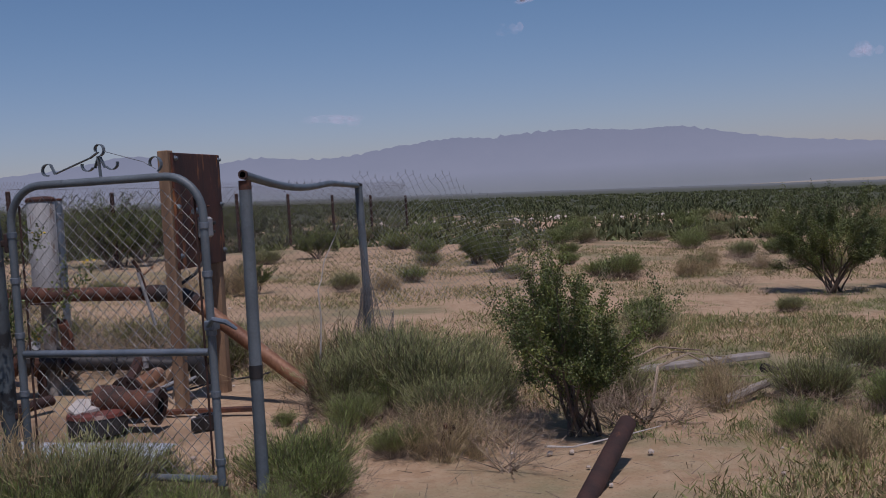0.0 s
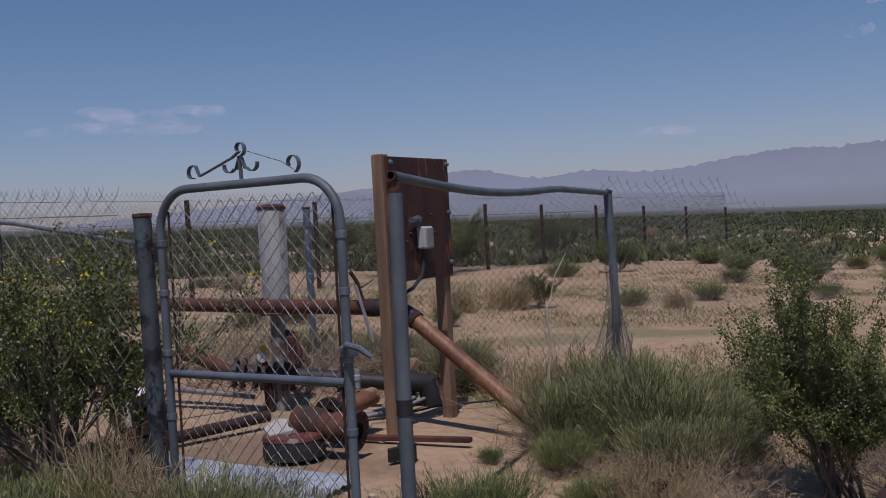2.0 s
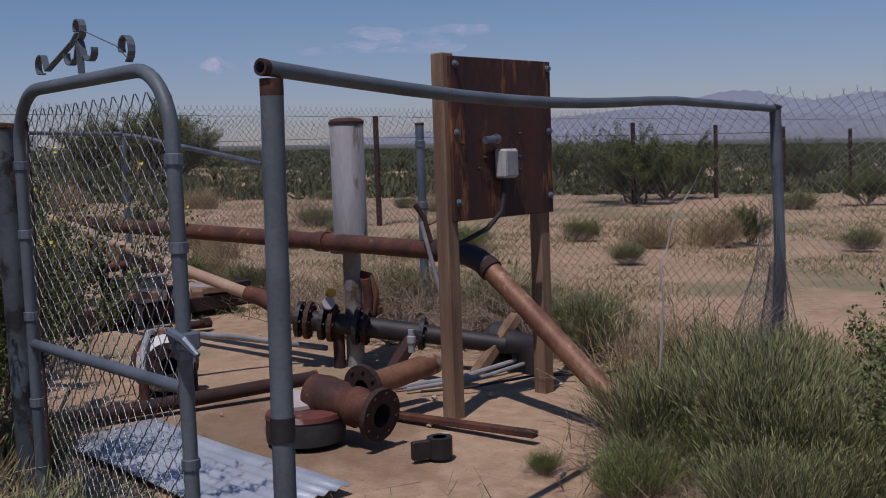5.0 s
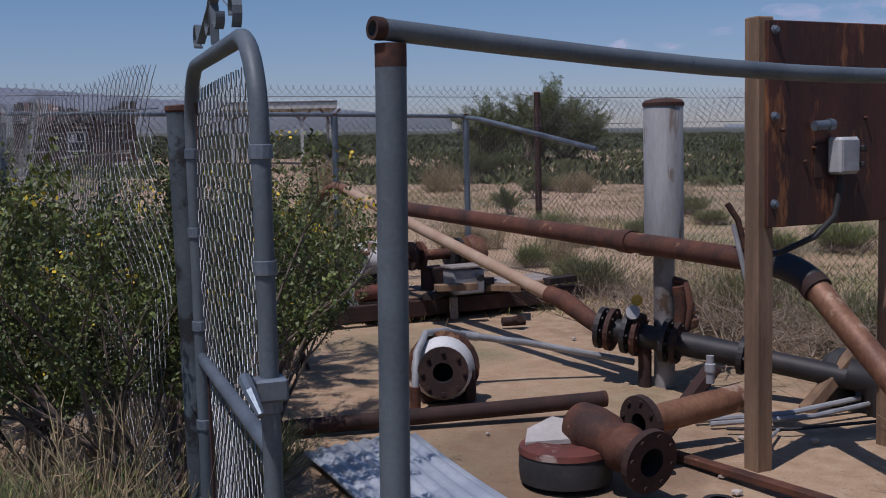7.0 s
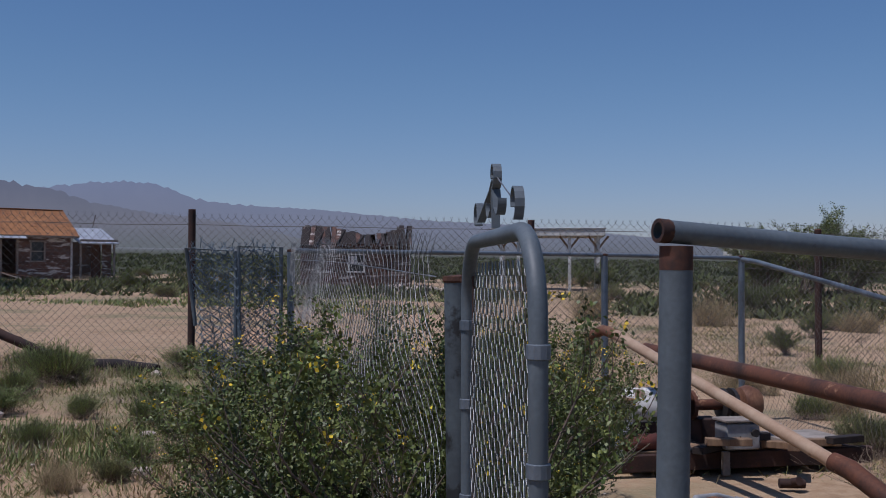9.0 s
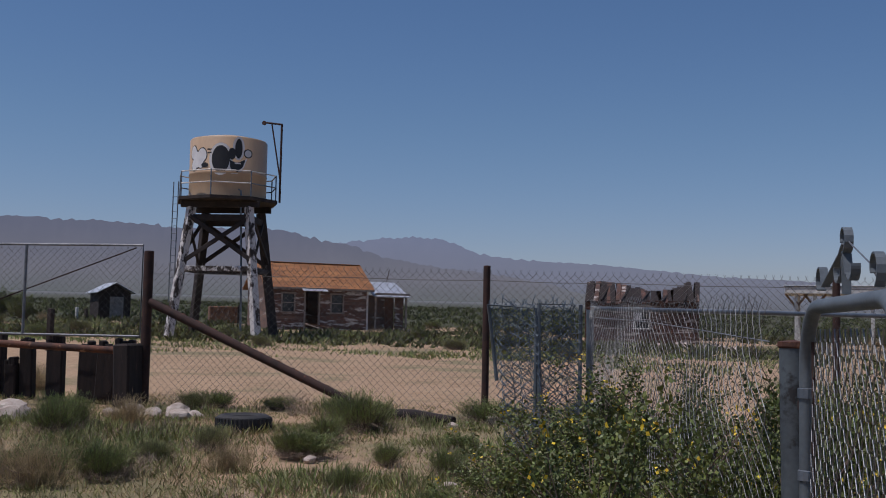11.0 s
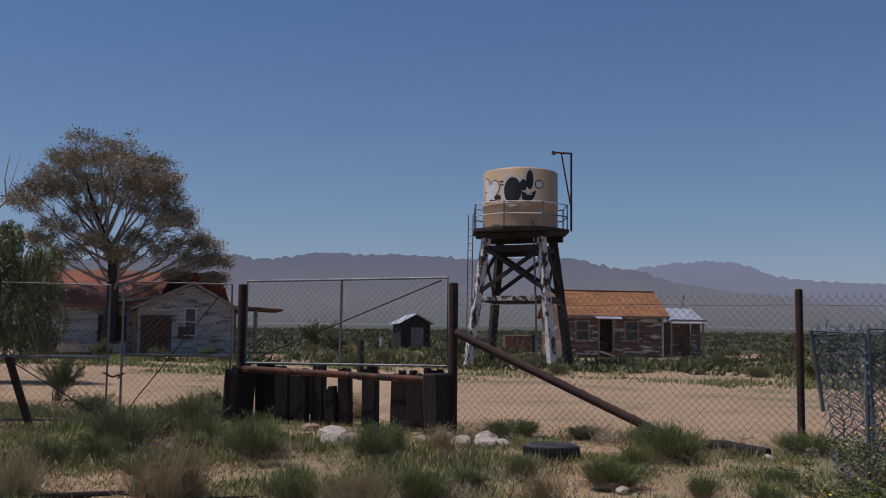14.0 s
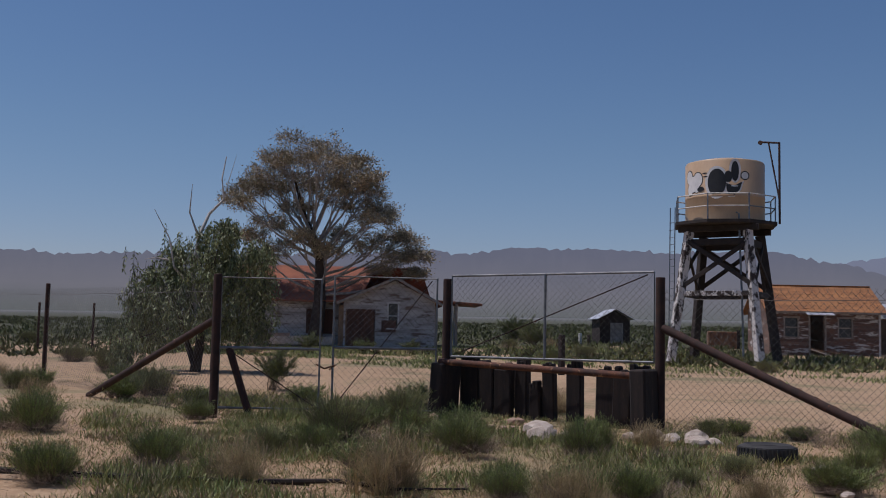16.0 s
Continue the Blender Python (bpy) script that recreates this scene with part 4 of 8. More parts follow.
def bulkhead():
    """Timber retaining wall of old sleepers behind a pipe rail, with a block post at each end."""
    dx, dy = BTR[0] - BTL[0], BTR[1] - BTL[1]
    L_ = math.hypot(dx, dy)
    t = thing("timber_bulkhead", BTL[0], BTL[1], ground_z(*BTL) - 0.02, "rotting dark railway sleepers standing behind a rusty rail", "bulkhead", math.degrees(math.atan2(dy, dx)))
    rg = random.Random(5)
    for x0, w, h, gap in ((0.32, 0.34, 1.05, 0), (0.66, 0.31, 1.03, 0), (0.99, 0.34, 0.98, 0), (1.32, 0.24, 1.02, 0), (1.62, 0.2, 0.7, 0), (1.86, 0.22, 1.0, 0), (2.32, 0.27, 1.0, 0), (2.88, 0.34, 0.98, 0), (3.2, 0.32, 0.97, 0), (3.52, 0.34, 1.0, 0)):
        b = Build()
        n = 5
        # split, ragged top
        b.box((0, 0, h / 2 - 0.06), (w, 0.16, h - 0.1), None, 0.02)
        for j in range(3):
            b.box((w * (j - 1) * 0.31, rg.uniform(-0.02, 0.02), h - 0.09 + rg.uniform(-0.05, 0.03)), (w * 0.30, 0.14, 0.16), None, 0.02)
        m = part("sleeper", b, TIMBER, t)
        m.matrix_basis = pose(x0, 0.35 + rg.uniform(-0.05, 0.05), rg.uniform(-0.06, 0.0), rg.uniform(-3, 3), rg.uniform(-3, 3), rg.uniform(-6, 6))
    part("front_rail", Build().tube([(0.15, -0.42, 0.93), (L_ - 0.05, -0.42, 0.80)], 0.055, 10), RUST, t, smooth=True)
    for xx, lean in ((0.12, 0.06), (L_ - 0.12, -0.03)):
        b = Build().box((0, 0, 0.42), (0.26, 0.6, 0.98), None, 0.03)
        m = part("end_block", b, TIMBER, t)
        m.matrix_basis = pose(xx, -0.25, 0.0, 0, lean * 60, 0)


bulkhead()


# ---- pump yard ----
def axis_pose(p, d):
    """A pose at p whose z axis points along d."""
    return Matrix.Translation(p) @ Vector(d).to_track_quat("Z", "Y").to_matrix().to_4x4()


def flange_prof(r, R, th, z=0.0):
    return [(r, z), (R, z), (R, z + th), (r, z + th)]


def bolts(b, m, R, z, n=8, s=0.012):
    for k in range(n):
        a = 2 * math.pi * k / n
        b.lathe([(0, 0), (s, 0), (s, 0.014), (0, 0.014)], m @ pose(R * math.cos(a), R * math.sin(a), z), 6)
    return b


def control_board():
    ang = math.degrees(math.atan2(2.723 - 2.375, 2.587 - 1.692))
    t = thing("control_board", 1.70, 2.385, ground_z(1.7, 2.4), "dark stained plywood board bolted to two lumber posts", "sign board", ang)
    W = 0.928
    part("panel", Build().box((W / 2 + 0.022, -0.055, 1.525), (W - 0.03, 0.022, 0.895), None, 0.004), BOARD, t, "dark red-brown plywood panel")
    part("post", Build().box((0.048, 0.0, 0.945), (0.092, 0.088, 2.09), None, 0.006), LUMBER, t, "weathered lumber post")
    part("post", Build().box((W - 0.05, 0.0, 0.90), (0.088, 0.088, 1.95), None, 0.006), LUMBER, t, "weathered lumber post")
    for xx in (0.07, W - 0.03):
        for zz in (1.93, 1.56, 1.18):
            b = Build().lathe([(0, 0.03), (0.012, 0.03), (0.013, 0.018), (0.02, 0.014), (0.021, 0.008), (0, 0.008)], axis_pose((xx, -0.062, zz), (0, -1, 0)), 10)
            part("bolt", b, GALV, t)
    for xx, zz in ((0.25, 1.36), (0.30, 1.42), (0.62, 1.55), (0.12, 1.76), (0.12, 1.50)):
        part("nail", Build().lathe([(0, 0.02), (0.008, 0.018), (0.008, 0)], axis_pose((xx, -0.066, zz), (0, -1, 0)), 8), RUST, t)
    return t, ang


cb, CB_ANG = control_board()
sw = thing("switch_box", 1.673, 2.374, ground_z(1.7, 2.4) - 0.048, "grey weatherproof electrical switch box with lever on the board", "switch", CB_ANG)
part("body", Build().box((0.47, -0.11, 1.43), (0.125, 0.08, 0.165), None, 0.012), WHITEPLASTIC, sw)
part("cover", Build().box((0.465, -0.155, 1.43), (0.10, 0.012, 0.14), None, 0.005), CABLE, sw)
part("lever", Build().box((0.535, -0.15, 1.46), (0.03, 0.05, 0.03), None, 0.006), BLACKIRON, sw)
part("screw_boss", Build().box((0.535, -0.15, 1.39), (0.02, 0.04, 0.025), None, 0.006), BLACKIRON, sw)
part("conduit", Build().tube([(0.46, -0.10, 1.35), (0.46, -0.10, 1.27), (0.44, -0.09, 1.16), (0.36, -0.05, 1.07), (0.22, 0.02, 1.0), (0.14, 0.1, 0.98)], 0.014, 8), RUBBER, sw, "black flexible conduit", True)
nz = thing("pipe_stub", 1.685, 2.380, ground_z(1.7, 2.4) - 0.03, "short pale pipe nipple fixed to the board", "pipe fitting", CB_ANG)
part("stub", Build().tube([(0.29, -0.10, 1.545), (0.39, -0.10, 1.55)], 0.022, 10).tube([(0.37, -0.10, 1.55), (0.40, -0.10, 1.55)], 0.027, 10), GALV, nz, smooth=True)
br_ = thing("bracket_plate", 1.70, 2.385, ground_z(1.7, 2.4), "small rusted steel plate on the board", "bracket", CB_ANG)
part("plate", Build().box((0.36, -0.071, 1.36), (0.11, 0.008, 0.15), None, 0.003), RUSTDARK, br_)

# the big discharge pipe: comes in level from the back, bends down at the board and dives into the ground
E0 = Vector((2.01, 2.59, 0.895))
mp = thing("discharge_pipe", 2.0, 2.6, 0, "large rusty steel discharge pipe bending down into the sand", "pipe")
back = Vector((0.22, 7.0, 1.02))
d1 = (back - E0).normalized()
foot = Vector((2.36, 1.50, 0.03))
d2 = (foot - E0).normalized()
S0 = (2.0, 2.6, 0)
part("level_run", Build().tube([back, E0 + d1 * 1.3], 0.056, 18), RUST, mp, smooth=True, shift=S0)
part("level_run", Build().tube([E0 + d1 * 1.3, E0 + d1 * 0.22], 0.0565, 18), RUST, mp, "rusty stretch by the elbow", True, S0)
part("collar", Build().tube([E0 + d1 * 1.34, E0 + d1 * 1.25], 0.066, 18), RUST, mp, smooth=True, shift=S0)
part("collar", Build().tube([E0 + d1 * 0.30, E0 + d1 * 0.20], 0.068, 18), RUSTDARK, mp, smooth=True, shift=S0)
bend = [E0 + d1 * 0.20 * (1 - u) ** 2 + d2 * 0.13 * u ** 2 for u in np.linspace(0, 1, 9)]
part("elbow", Build().tube(bend, 0.066, 18), BLACKIRON, mp, "black iron elbow", True, S0)
part("down_run", Build().tube([E0 + d2 * 0.11, E0 + d2 * 0.16], 0.070, 18), RUSTDARK, mp, smooth=True, shift=S0)
part("down_run", Build().tube([E0 + d2 * 0.15, foot], 0.058, 18), RUSTLIGHT, mp, "orange-brown worn pipe", True, S0)
part("collar", Build().tube([E0.lerp(foot, 0.90), E0.lerp(foot, 0.93)], 0.068, 18), RUSTDARK, mp, smooth=True, shift=S0)
vb = thing("vent_cock", 1.86, 2.86, 0.98, "small brass valve on a slanting nipple of the pipe", "valve")
part("nipple", Build().tube([(0, 0, -0.02), (-0.03, 0.02, 0.12), (-0.08, 0.03, 0.2)], 0.016, 8), RUST, vb, smooth=True)
part("tube", Build().tube([(-0.06, 0.0, 0.10), (-0.01, -0.05, -0.18), (0.02, -0.07, -0.33)], 0.013, 8), CABLE, vb, "pale grey hose", True)
part("handle", Build().tube([(-0.02, -0.02, 0.08), (0.12, 0.02, 0.13)], 0.009, 6), RUSTLIGHT, vb)

SILVERDARK = surf("stained_silver_paint", (0.30, 0.29, 0.275), (0.17, 0.15, 0.135), 6, 0.6, 0.2, 0.15, 40, ((0.10, 0.06, 0.04), 6, 0.58))
# standpipe: fat silver cylinder on a thinner pipe
sp = thing("standpipe", 1.80, 3.99, ground_z(1.8, 4.0) - 0.015, "silver painted well cylinder on a narrower pipe", "standpipe")
part("cylinder", Build().lathe([(0.06, 0.80), (0.113, 0.805), (0.115, 0.83), (0.115, 1.66), (0.107, 1.67), (0.102, 1.66), (0.10, 1.4), (0, 1.38)], pose(0, 0, 0), 28), SILVER, sp, smooth=True)
part("rim", Build().lathe([(0.098, 1.655), (0.120, 1.655), (0.121, 1.675), (0.108, 1.69), (0.06, 1.70), (0, 1.70)], pose(0, 0, 0), 28), RUST, sp, "rusty rim", True)
part("base_ring", Build().lathe([(0.06, 0.79), (0.145, 0.79), (0.145, 0.805), (0.06, 0.81)], pose(0, 0, 0), 24), RUSTDARK, sp, smooth=True)
part("lower_pipe", Build().tube([(0, 0, -0.05), (0, 0, 0.80)], 0.062, 18), SILVERDARK, sp, smooth=True)
part("side_pipe", Build().tube([(0.02, -0.08, 0.30), (0.10, -0.10, 0.36), (0.12, -0.10, 0.50), (0.10, -0.06, 0.62), (0.03, -0.02, 0.64)], 0.030, 10), RUST, sp, smooth=True)

# tan delivery pipe from the skid down to the valve train
tp = thing("delivery_pipe", 0, 5.5, 0, "slanting tan painted pipe with rusty elbow", "pipe")
TA, TB = Vector((-0.03, 6.85, 1.15)), Vector((1.22, 4.50, 0.535))
S1 = (0, 5.5, 0)
part("run", Build().tube([TA, TB], 0.042, 16), TAN, tp, smooth=True, shift=S1)
TC = Vector((1.47, 4.16, 0.375))
part("elbow", Build().tube([TB - (TC - TB) * 0.05, TB.lerp(TC, 0.25) + Vector((0, 0, 0.02)), TB.lerp(TC, 0.8), TC], [0.056, 0.060, 0.056, 0.054], 16), RUST, tp, "rusty elbow", True, S1)
part("top_elbow", Build().tube([TA, TA + Vector((-0.10, 0.12, 0.03)), TA + Vector((-0.22, 0.16, -0.03)), TA + Vector((-0.26, 0.16, -0.18))], 0.046, 14), RUSTLIGHT, tp, "orange rusty elbow", True, S1)
part("hanger", Build().tube([TA + Vector((-0.26, 0.16, -0.18)), TA + Vector((-0.26, 0.16, -0.30))], 0.055, 12), RUSTDARK, tp, smooth=True, shift=S1)

# valve train
vt = thing("valve_train", 1.63, 4.02, ground_z(1.6, 4.0) - 0.03, "black iron valves and check flanges along the pipe", "valve")
c0, c1_ = Vector((-0.20, 0.13, 0.36)), Vector((0.55, -0.38, 0.24))
vd = (c1_ - c0).normalized()
part("body", Build().tube([c0, c1_], 0.070, 16), BLACKIRON, vt, smooth=True)
for u, R, m_ in ((0.02, 0.125, BLACKIRON), (0.09, 0.13, RUST), (0.20, 0.125, BLACKIRON), (0.27, 0.13, RUST), (0.46, 0.13, BLACKIRON), (0.53, 0.125, RUSTDARK), (0.95, 0.11, BLACKIRON)):
    q = c0.lerp(c1_, u)
    part("flange", bolts(Build().lathe(flange_prof(0.05, R, 0.03), axis_pose(q, vd), 20), axis_pose(q, vd), R * 0.8, 0.03), m_, vt)
part("long_spool", Build().tube([c1_, Vector((0.95, -0.68, 0.17)), Vector((1.10, -0.80, 0.15))], 0.062, 16), BLACKIRON, vt, smooth=True)
part("elbow_down", Build().tube([Vector((0.98, -0.70, 0.19)), Vector((1.10, -0.78, 0.16)), Vector((1.14, -0.80, -0.05))], 0.088, 16), BLACKIRON, vt, smooth=True)
part("gauge", Build().lathe([(0, 0), (0.032, 0), (0.034, 0.04), (0.026, 0.045), (0, 0.045)], axis_pose((0.0, -0.04, 0.53), (-0.2, -1, 0.3)), 16), YELLOW, vt, "yellow painted valve knob")
part("gauge", Build().lathe([(0, 0), (0.042, 0), (0.042, 0.06), (0, 0.06)], axis_pose((-0.03, -0.05, 0.46), (-0.2, -1, 0.3)), 16), WHITEPLASTIC, vt)
part("riser", Build().tube([(0.22, -0.13, 0.33), (0.24, -0.13, 0.50), (0.22, -0.13, 0.62)], 0.035, 12), RUST, vt, smooth=True)
part("red_valve", Build().lathe([(0.02, 0), (0.05, 0.02), (0.055, 0.06), (0.03, 0.09), (0.05, 0.1), (0.05, 0.115), (0, 0.12)], pose(0.30, -0.10, 0.36), 14), RUSTLIGHT, vt, "orange-red valve bonnet", True)
part("support_leg", Build().tube([(0.05, -0.03, -0.05), (0.05, -0.03, 0.32)], 0.04, 10), RUSTDARK, vt, smooth=True)


def spool(x, y, z, d, L_, r, R, label, m1=RUST, m2=RUSTDARK, big=True):
    """A flanged length of pipe lying on the ground."""
    t = thing("pipe_spool", x, y, z, label, "pipe fitting")
    d = Vector(d).normalized()
    m = axis_pose((0, 0, 0), d)
    part("barrel", Build().lathe([(r * 0.72, 0.0), (r * 0.72, L_ * 0.9), (r * 0.3, L_ * 0.92)], m, 20).lathe([(r, 0.02), (r, L_ * 0.25), (r * 1.22, L_ * 0.3), (r * 1.22, L_ * 0.38), (r * 1.05, L_ * 0.42), (r * 1.05, L_ * 0.55), (r * 1.25, L_ * 0.6), (r * 1.3, L_ * 0.8), (r * 1.15, L_), (0, L_)] if big else [(r, 0.02), (r, L_), (0, L_)], m, 20), m1, t, smooth=True)
    b = Build().lathe([(r * 0.72, -0.012), (R, -0.012), (R, 0.022), (r, 0.026)], m, 24)
    for k in range(8):
        a = 2 * math.pi * k / 8 + 0.2
        b.lathe([(0, -0.012), (0.011, -0.012), (0.011, 0), (0, 0)], m @ pose(R * 0.82 * math.cos(a), R * 0.82 * math.sin(a), -0.008), 6)
    part("flange", b, m2, t)
    # the shade in the bore is painted near-black
    part("bore", Build().lathe([(r * 0.715, -0.01), (r * 0.70, L_ * 0.5), (0, L_ * 0.5)], m, 20), INNERSHADE, t, "pipe mouth with its inner shade painted dark")
    return t


spool(1.125, 1.98, 0.195, (-0.30, 0.62, 0.10), 0.46, 0.085, 0.135, "rusty flanged pump nozzle lying on its side", RUST, RUSTDARK)
spool(1.205, 2.40, 0.245, (0.78, 0.38, 0.04), 0.62, 0.065, 0.125, "flanged pipe spool with pale worn side", RUSTLIGHT, RUSTDARK, False)
tn = thing("threaded_nipple", 1.60, 2.62, 0.36, "small galvanised threaded nipple stood on the spool", "pipe fitting")
part("nipple", Build().lathe([(0, 0), (0.02, 0), (0.02, 0.05), (0.026, 0.055), (0.026, 0.09), (0.018, 0.095), (0.018, 0.13), (0, 0.13)], pose(0, 0, 0), 12), CABLE, tn, smooth=True)
dr = thing("cut_drum", 0.845, 2.30, ground_z(0.85, 2.3) + 0.01, "cut-off rusty drum end with a sagging red lid", "drum")
part("wall", Build().lathe([(0.185, 0.0), (0.20, 0.005), (0.205, 0.06), (0.20, 0.13), (0.19, 0.135), (0.18, 0.12), (0.17, 0.02)], pose(0, 0, 0), 28), RUBBER, dr, "blackened drum wall", True)
part("lid", Build().lathe([(0.205, 0.125), (0.20, 0.15), (0.12, 0.165), (0.05, 0.155), (0, 0.15)], pose(0, 0, 0), 28), REDPAINT, dr, "rusty red lid", True)
solo("broken_tile", Build().add([(-0.13, -0.05, 0), (0.10, -0.07, 0.01), (0.14, 0.04, 0.05), (0.02, 0.10, 0.07), (-0.10, 0.06, 0.03), (-0.13, -0.05, 0.02), (0.10, -0.07, 0.03), (0.14, 0.04, 0.07), (0.02, 0.10, 0.09), (-0.10, 0.06, 0.05)], [(4, 3, 2, 1, 0), (5, 6, 7, 8, 9)] + [(i, (i + 1) % 5, 5 + (i + 1) % 5, 5 + i) for i in range(5)]), CONCRETE, 0.80, 2.36, 0.19, "broken piece of white tile on the drum lid", "tile")
bc = thing("black_clamp", 1.32, 1.72, ground_z(1.3, 1.7), "black iron pipe clamp lying on the sand", "clamp")
part("clamp", Build().lathe([(0.035, 0), (0.06, 0), (0.062, 0.1), (0.035, 0.1)], pose(0, 0, 0.0), 14).box((-0.10, 0.0, 0.05), (0.10, 0.03, 0.09)), BLACKIRON, bc)

# old pump casing with white paint
pu = thing("pump_casing", 0.44, 3.62, ground_z(0.44, 3.6), "old round pump casing with flaking white paint", "pump")
pd = Vector((-0.10, -0.95, 0.06))
pm = axis_pose((0, -0.02, 0.20), -pd)
part("volute", Build().lathe([(0.07, -0.02), (0.09, 0.0), (0.145, 0.05), (0.178, 0.12), (0.175, 0.22), (0.12, 0.29), (0, 0.30)], pm, 24), WHITEPAINT, pu, smooth=True)
part("flange", bolts(Build().lathe([(0.055, -0.05), (0.14, -0.05), (0.14, -0.015), (0.075, -0.01)], pm, 24), pm @ pose(0, 0, -0.065), 0.115, 0, 8), RUSTDARK, pu)
# shade inside the mouth, put in as near-black colour
part("mouth", Build().lathe([(0.056, -0.048), (0.055, 0.1), (0, 0.1)], pm, 18), INNERSHADE, pu, "pump mouth with its inner shade painted dark")
part("back_ring", Build().lathe([(0.14, 0.17), (0.205, 0.17), (0.205, 0.21), (0.14, 0.21)], pm, 24), RUST, pu, "rusty bolted ring")
part("foot", Build().box((0.02, 0.16, 0.03), (0.26, 0.10, 0.07)).box((0.16, 0.12, 0.10), (0.06, 0.14, 0.18)), RUSTDARK, pu)
ho = thing("bent_hose", 0.3, 3.7, ground_z(0.3, 3.7), "grey plastic pipe bent over the pump casing", "hose")
part("hose", Build().tube([(-0.02, -0.15, 0.0), (-0.02, -0.15, 0.12), (0.0, -0.08, 0.30), (0.06, 0.05, 0.385), (0.18, 0.20, 0.37), (0.32, 0.42, 0.30)], 0.021, 12), CABLE, ho, smooth=True)
part("end_fitting", Build().tube([(-0.02, -0.15, -0.01), (-0.02, -0.15, 0.13)], 0.03, 12), RUST, ho, smooth=True)
gp = thing("conduit_pipe", 0.6, 4.4, 0, "long grey plastic conduit lying slantwise over the sand", "pipe")
part("pipe", Build().tube([(0.02, -0.28, 0.37), (0.4, -0.22, 0.30), (1.08, -0.16, 0.14)], 0.021, 12), CABLE, gp, smooth=True)
part("coupling", Build().tube([(0.0, -0.282, 0.375), (0.10, -0.27, 0.356)], 0.027, 12), CABLE, gp, smooth=True)
fpz = thing("floor_pipe", 0, 3.2, 0, "long rusty pipe lying on the ground", "pipe")
part("pipe", Build().tube([(-0.55, -0.08, 0.105), (0.4, 0.05, 0.115), (1.27, 0.16, 0.13)], 0.042, 14), RUSTDARK, fpz, smooth=True)
part("end", Build().tube([(1.265, 0.16, 0.13), (1.285, 0.163, 0.13)], 0.044, 14), RUST, fpz)


def corrugated(corners, n, amp, name, label):
    """A thin corrugated sheet over four ground corners."""
    A, B_, C, D = (np.array((*c, ground_z(*c) + h)) for *c, h in corners)
    V, F = [], []
    rows = 8
    for i in range(n * 4 + 1):
        u = i / (n * 4)
        for k in range(rows + 1):
            w = k / rows
            p = (A * (1 - u) + B_ * u) * (1 - w) + (D * (1 - u) + C * u) * w
            V.append((p[0], p[1], p[2] + amp * math.sin(u * n * 2 * math.pi) + 0.012 * math.sin(w * 5 + u * 3)))
    for i in range(n * 4):
        for k in range(rows):
            a = i * (rows + 1) + k
            F.append((a, a + 1, a + rows + 2, a + rows + 1))
    me = bpy.data.meshes.new(name)
    me.from_pydata(V, [], F); me.shade_smooth(); me.materials.append(SHEET)
    ob = new(name, me)
    s = ob.modifiers.new("thick", "SOLIDIFY"); s.thickness = 0.003
    return tagged(ob, label, "metal sheet")


corrugated([(-0.30, 2.75, 0.03), (0.24, 2.98, 0.04), (0.74, 1.42, 0.03), (0.22, 1.22, 0.015)], 8, 0.008, "metal_sheet", "pale corrugated metal sheet lying on the sand at the gate")
pk = thing("plank", 1.62, 2.15, ground_z(1.6, 2.1), "weathered plank lying at the foot of the board", "plank")
part("plank", Build().box((0, 0, 0.03), (1.0, 0.055, 0.035), Matrix.Rotation(radians(-62), 3, "Z"), 0.005), RUST, pk)
cc = thing("conduit_coil", 2.3, 3.1, ground_z(2.3, 3.1), "pale conduits and black cable lying behind the board", "cable")
part("conduit", Build().tube([(-0.60, 0.03, 0.02), (-0.1, 0.05, 0.03), (0.35, 0.18, 0.06), (0.5, 0.5, 0.1)], 0.016, 8), CABLE, cc, smooth=True)
part("conduit", Build().tube([(-0.55, -0.05, 0.02), (0.0, -0.03, 0.03), (0.42, 0.12, 0.05), (0.7, 0.5, 0.06)], 0.014, 8), CABLE, cc, smooth=True)
part("cable", Build().tube([(-0.5, -0.15, 0.02), (-0.2, -0.22, 0.02), (0.3, -0.15, 0.02), (0.7, -0.35, 0.02), (1.0, -0.3, 0.02)], 0.010, 6), RUBBER, cc, smooth=True)
part("drop_cable", Build().tube([(-0.48, -0.55, 0.45), (-0.45, -0.52, 0.2), (-0.38, -0.4, 0.03), (-0.25, -0.2, 0.02)], 0.008, 6), CABLE, cc, smooth=True)
kb = thing("knee_brace", 2.2, 3.2, ground_z(2.2, 3.2), "rotten timber props leaning behind the board", "timber")
part("prop", Build().box((0.35, 0.15, 0.16), (0.07, 0.09, 0.5), Matrix.Rotation(radians(42), 3, "Y"), 0.01), LUMBER, kb)
part("prop", Build().box((-0.70, -0.45, 0.17), (0.06, 0.09, 0.55), Matrix.Rotation(radians(38), 3, "Y"), 0.01), RUSTDARK, kb)
part("tyre_piece", Build().lathe([(0.09, -0.05), (0.16, -0.05), (0.18, 0), (0.16, 0.05), (0.09, 0.05)], pose(0.45, 0.25, 0.12, 80, 0, 30), 18), RUBBER, kb, "black rubber ring", True)


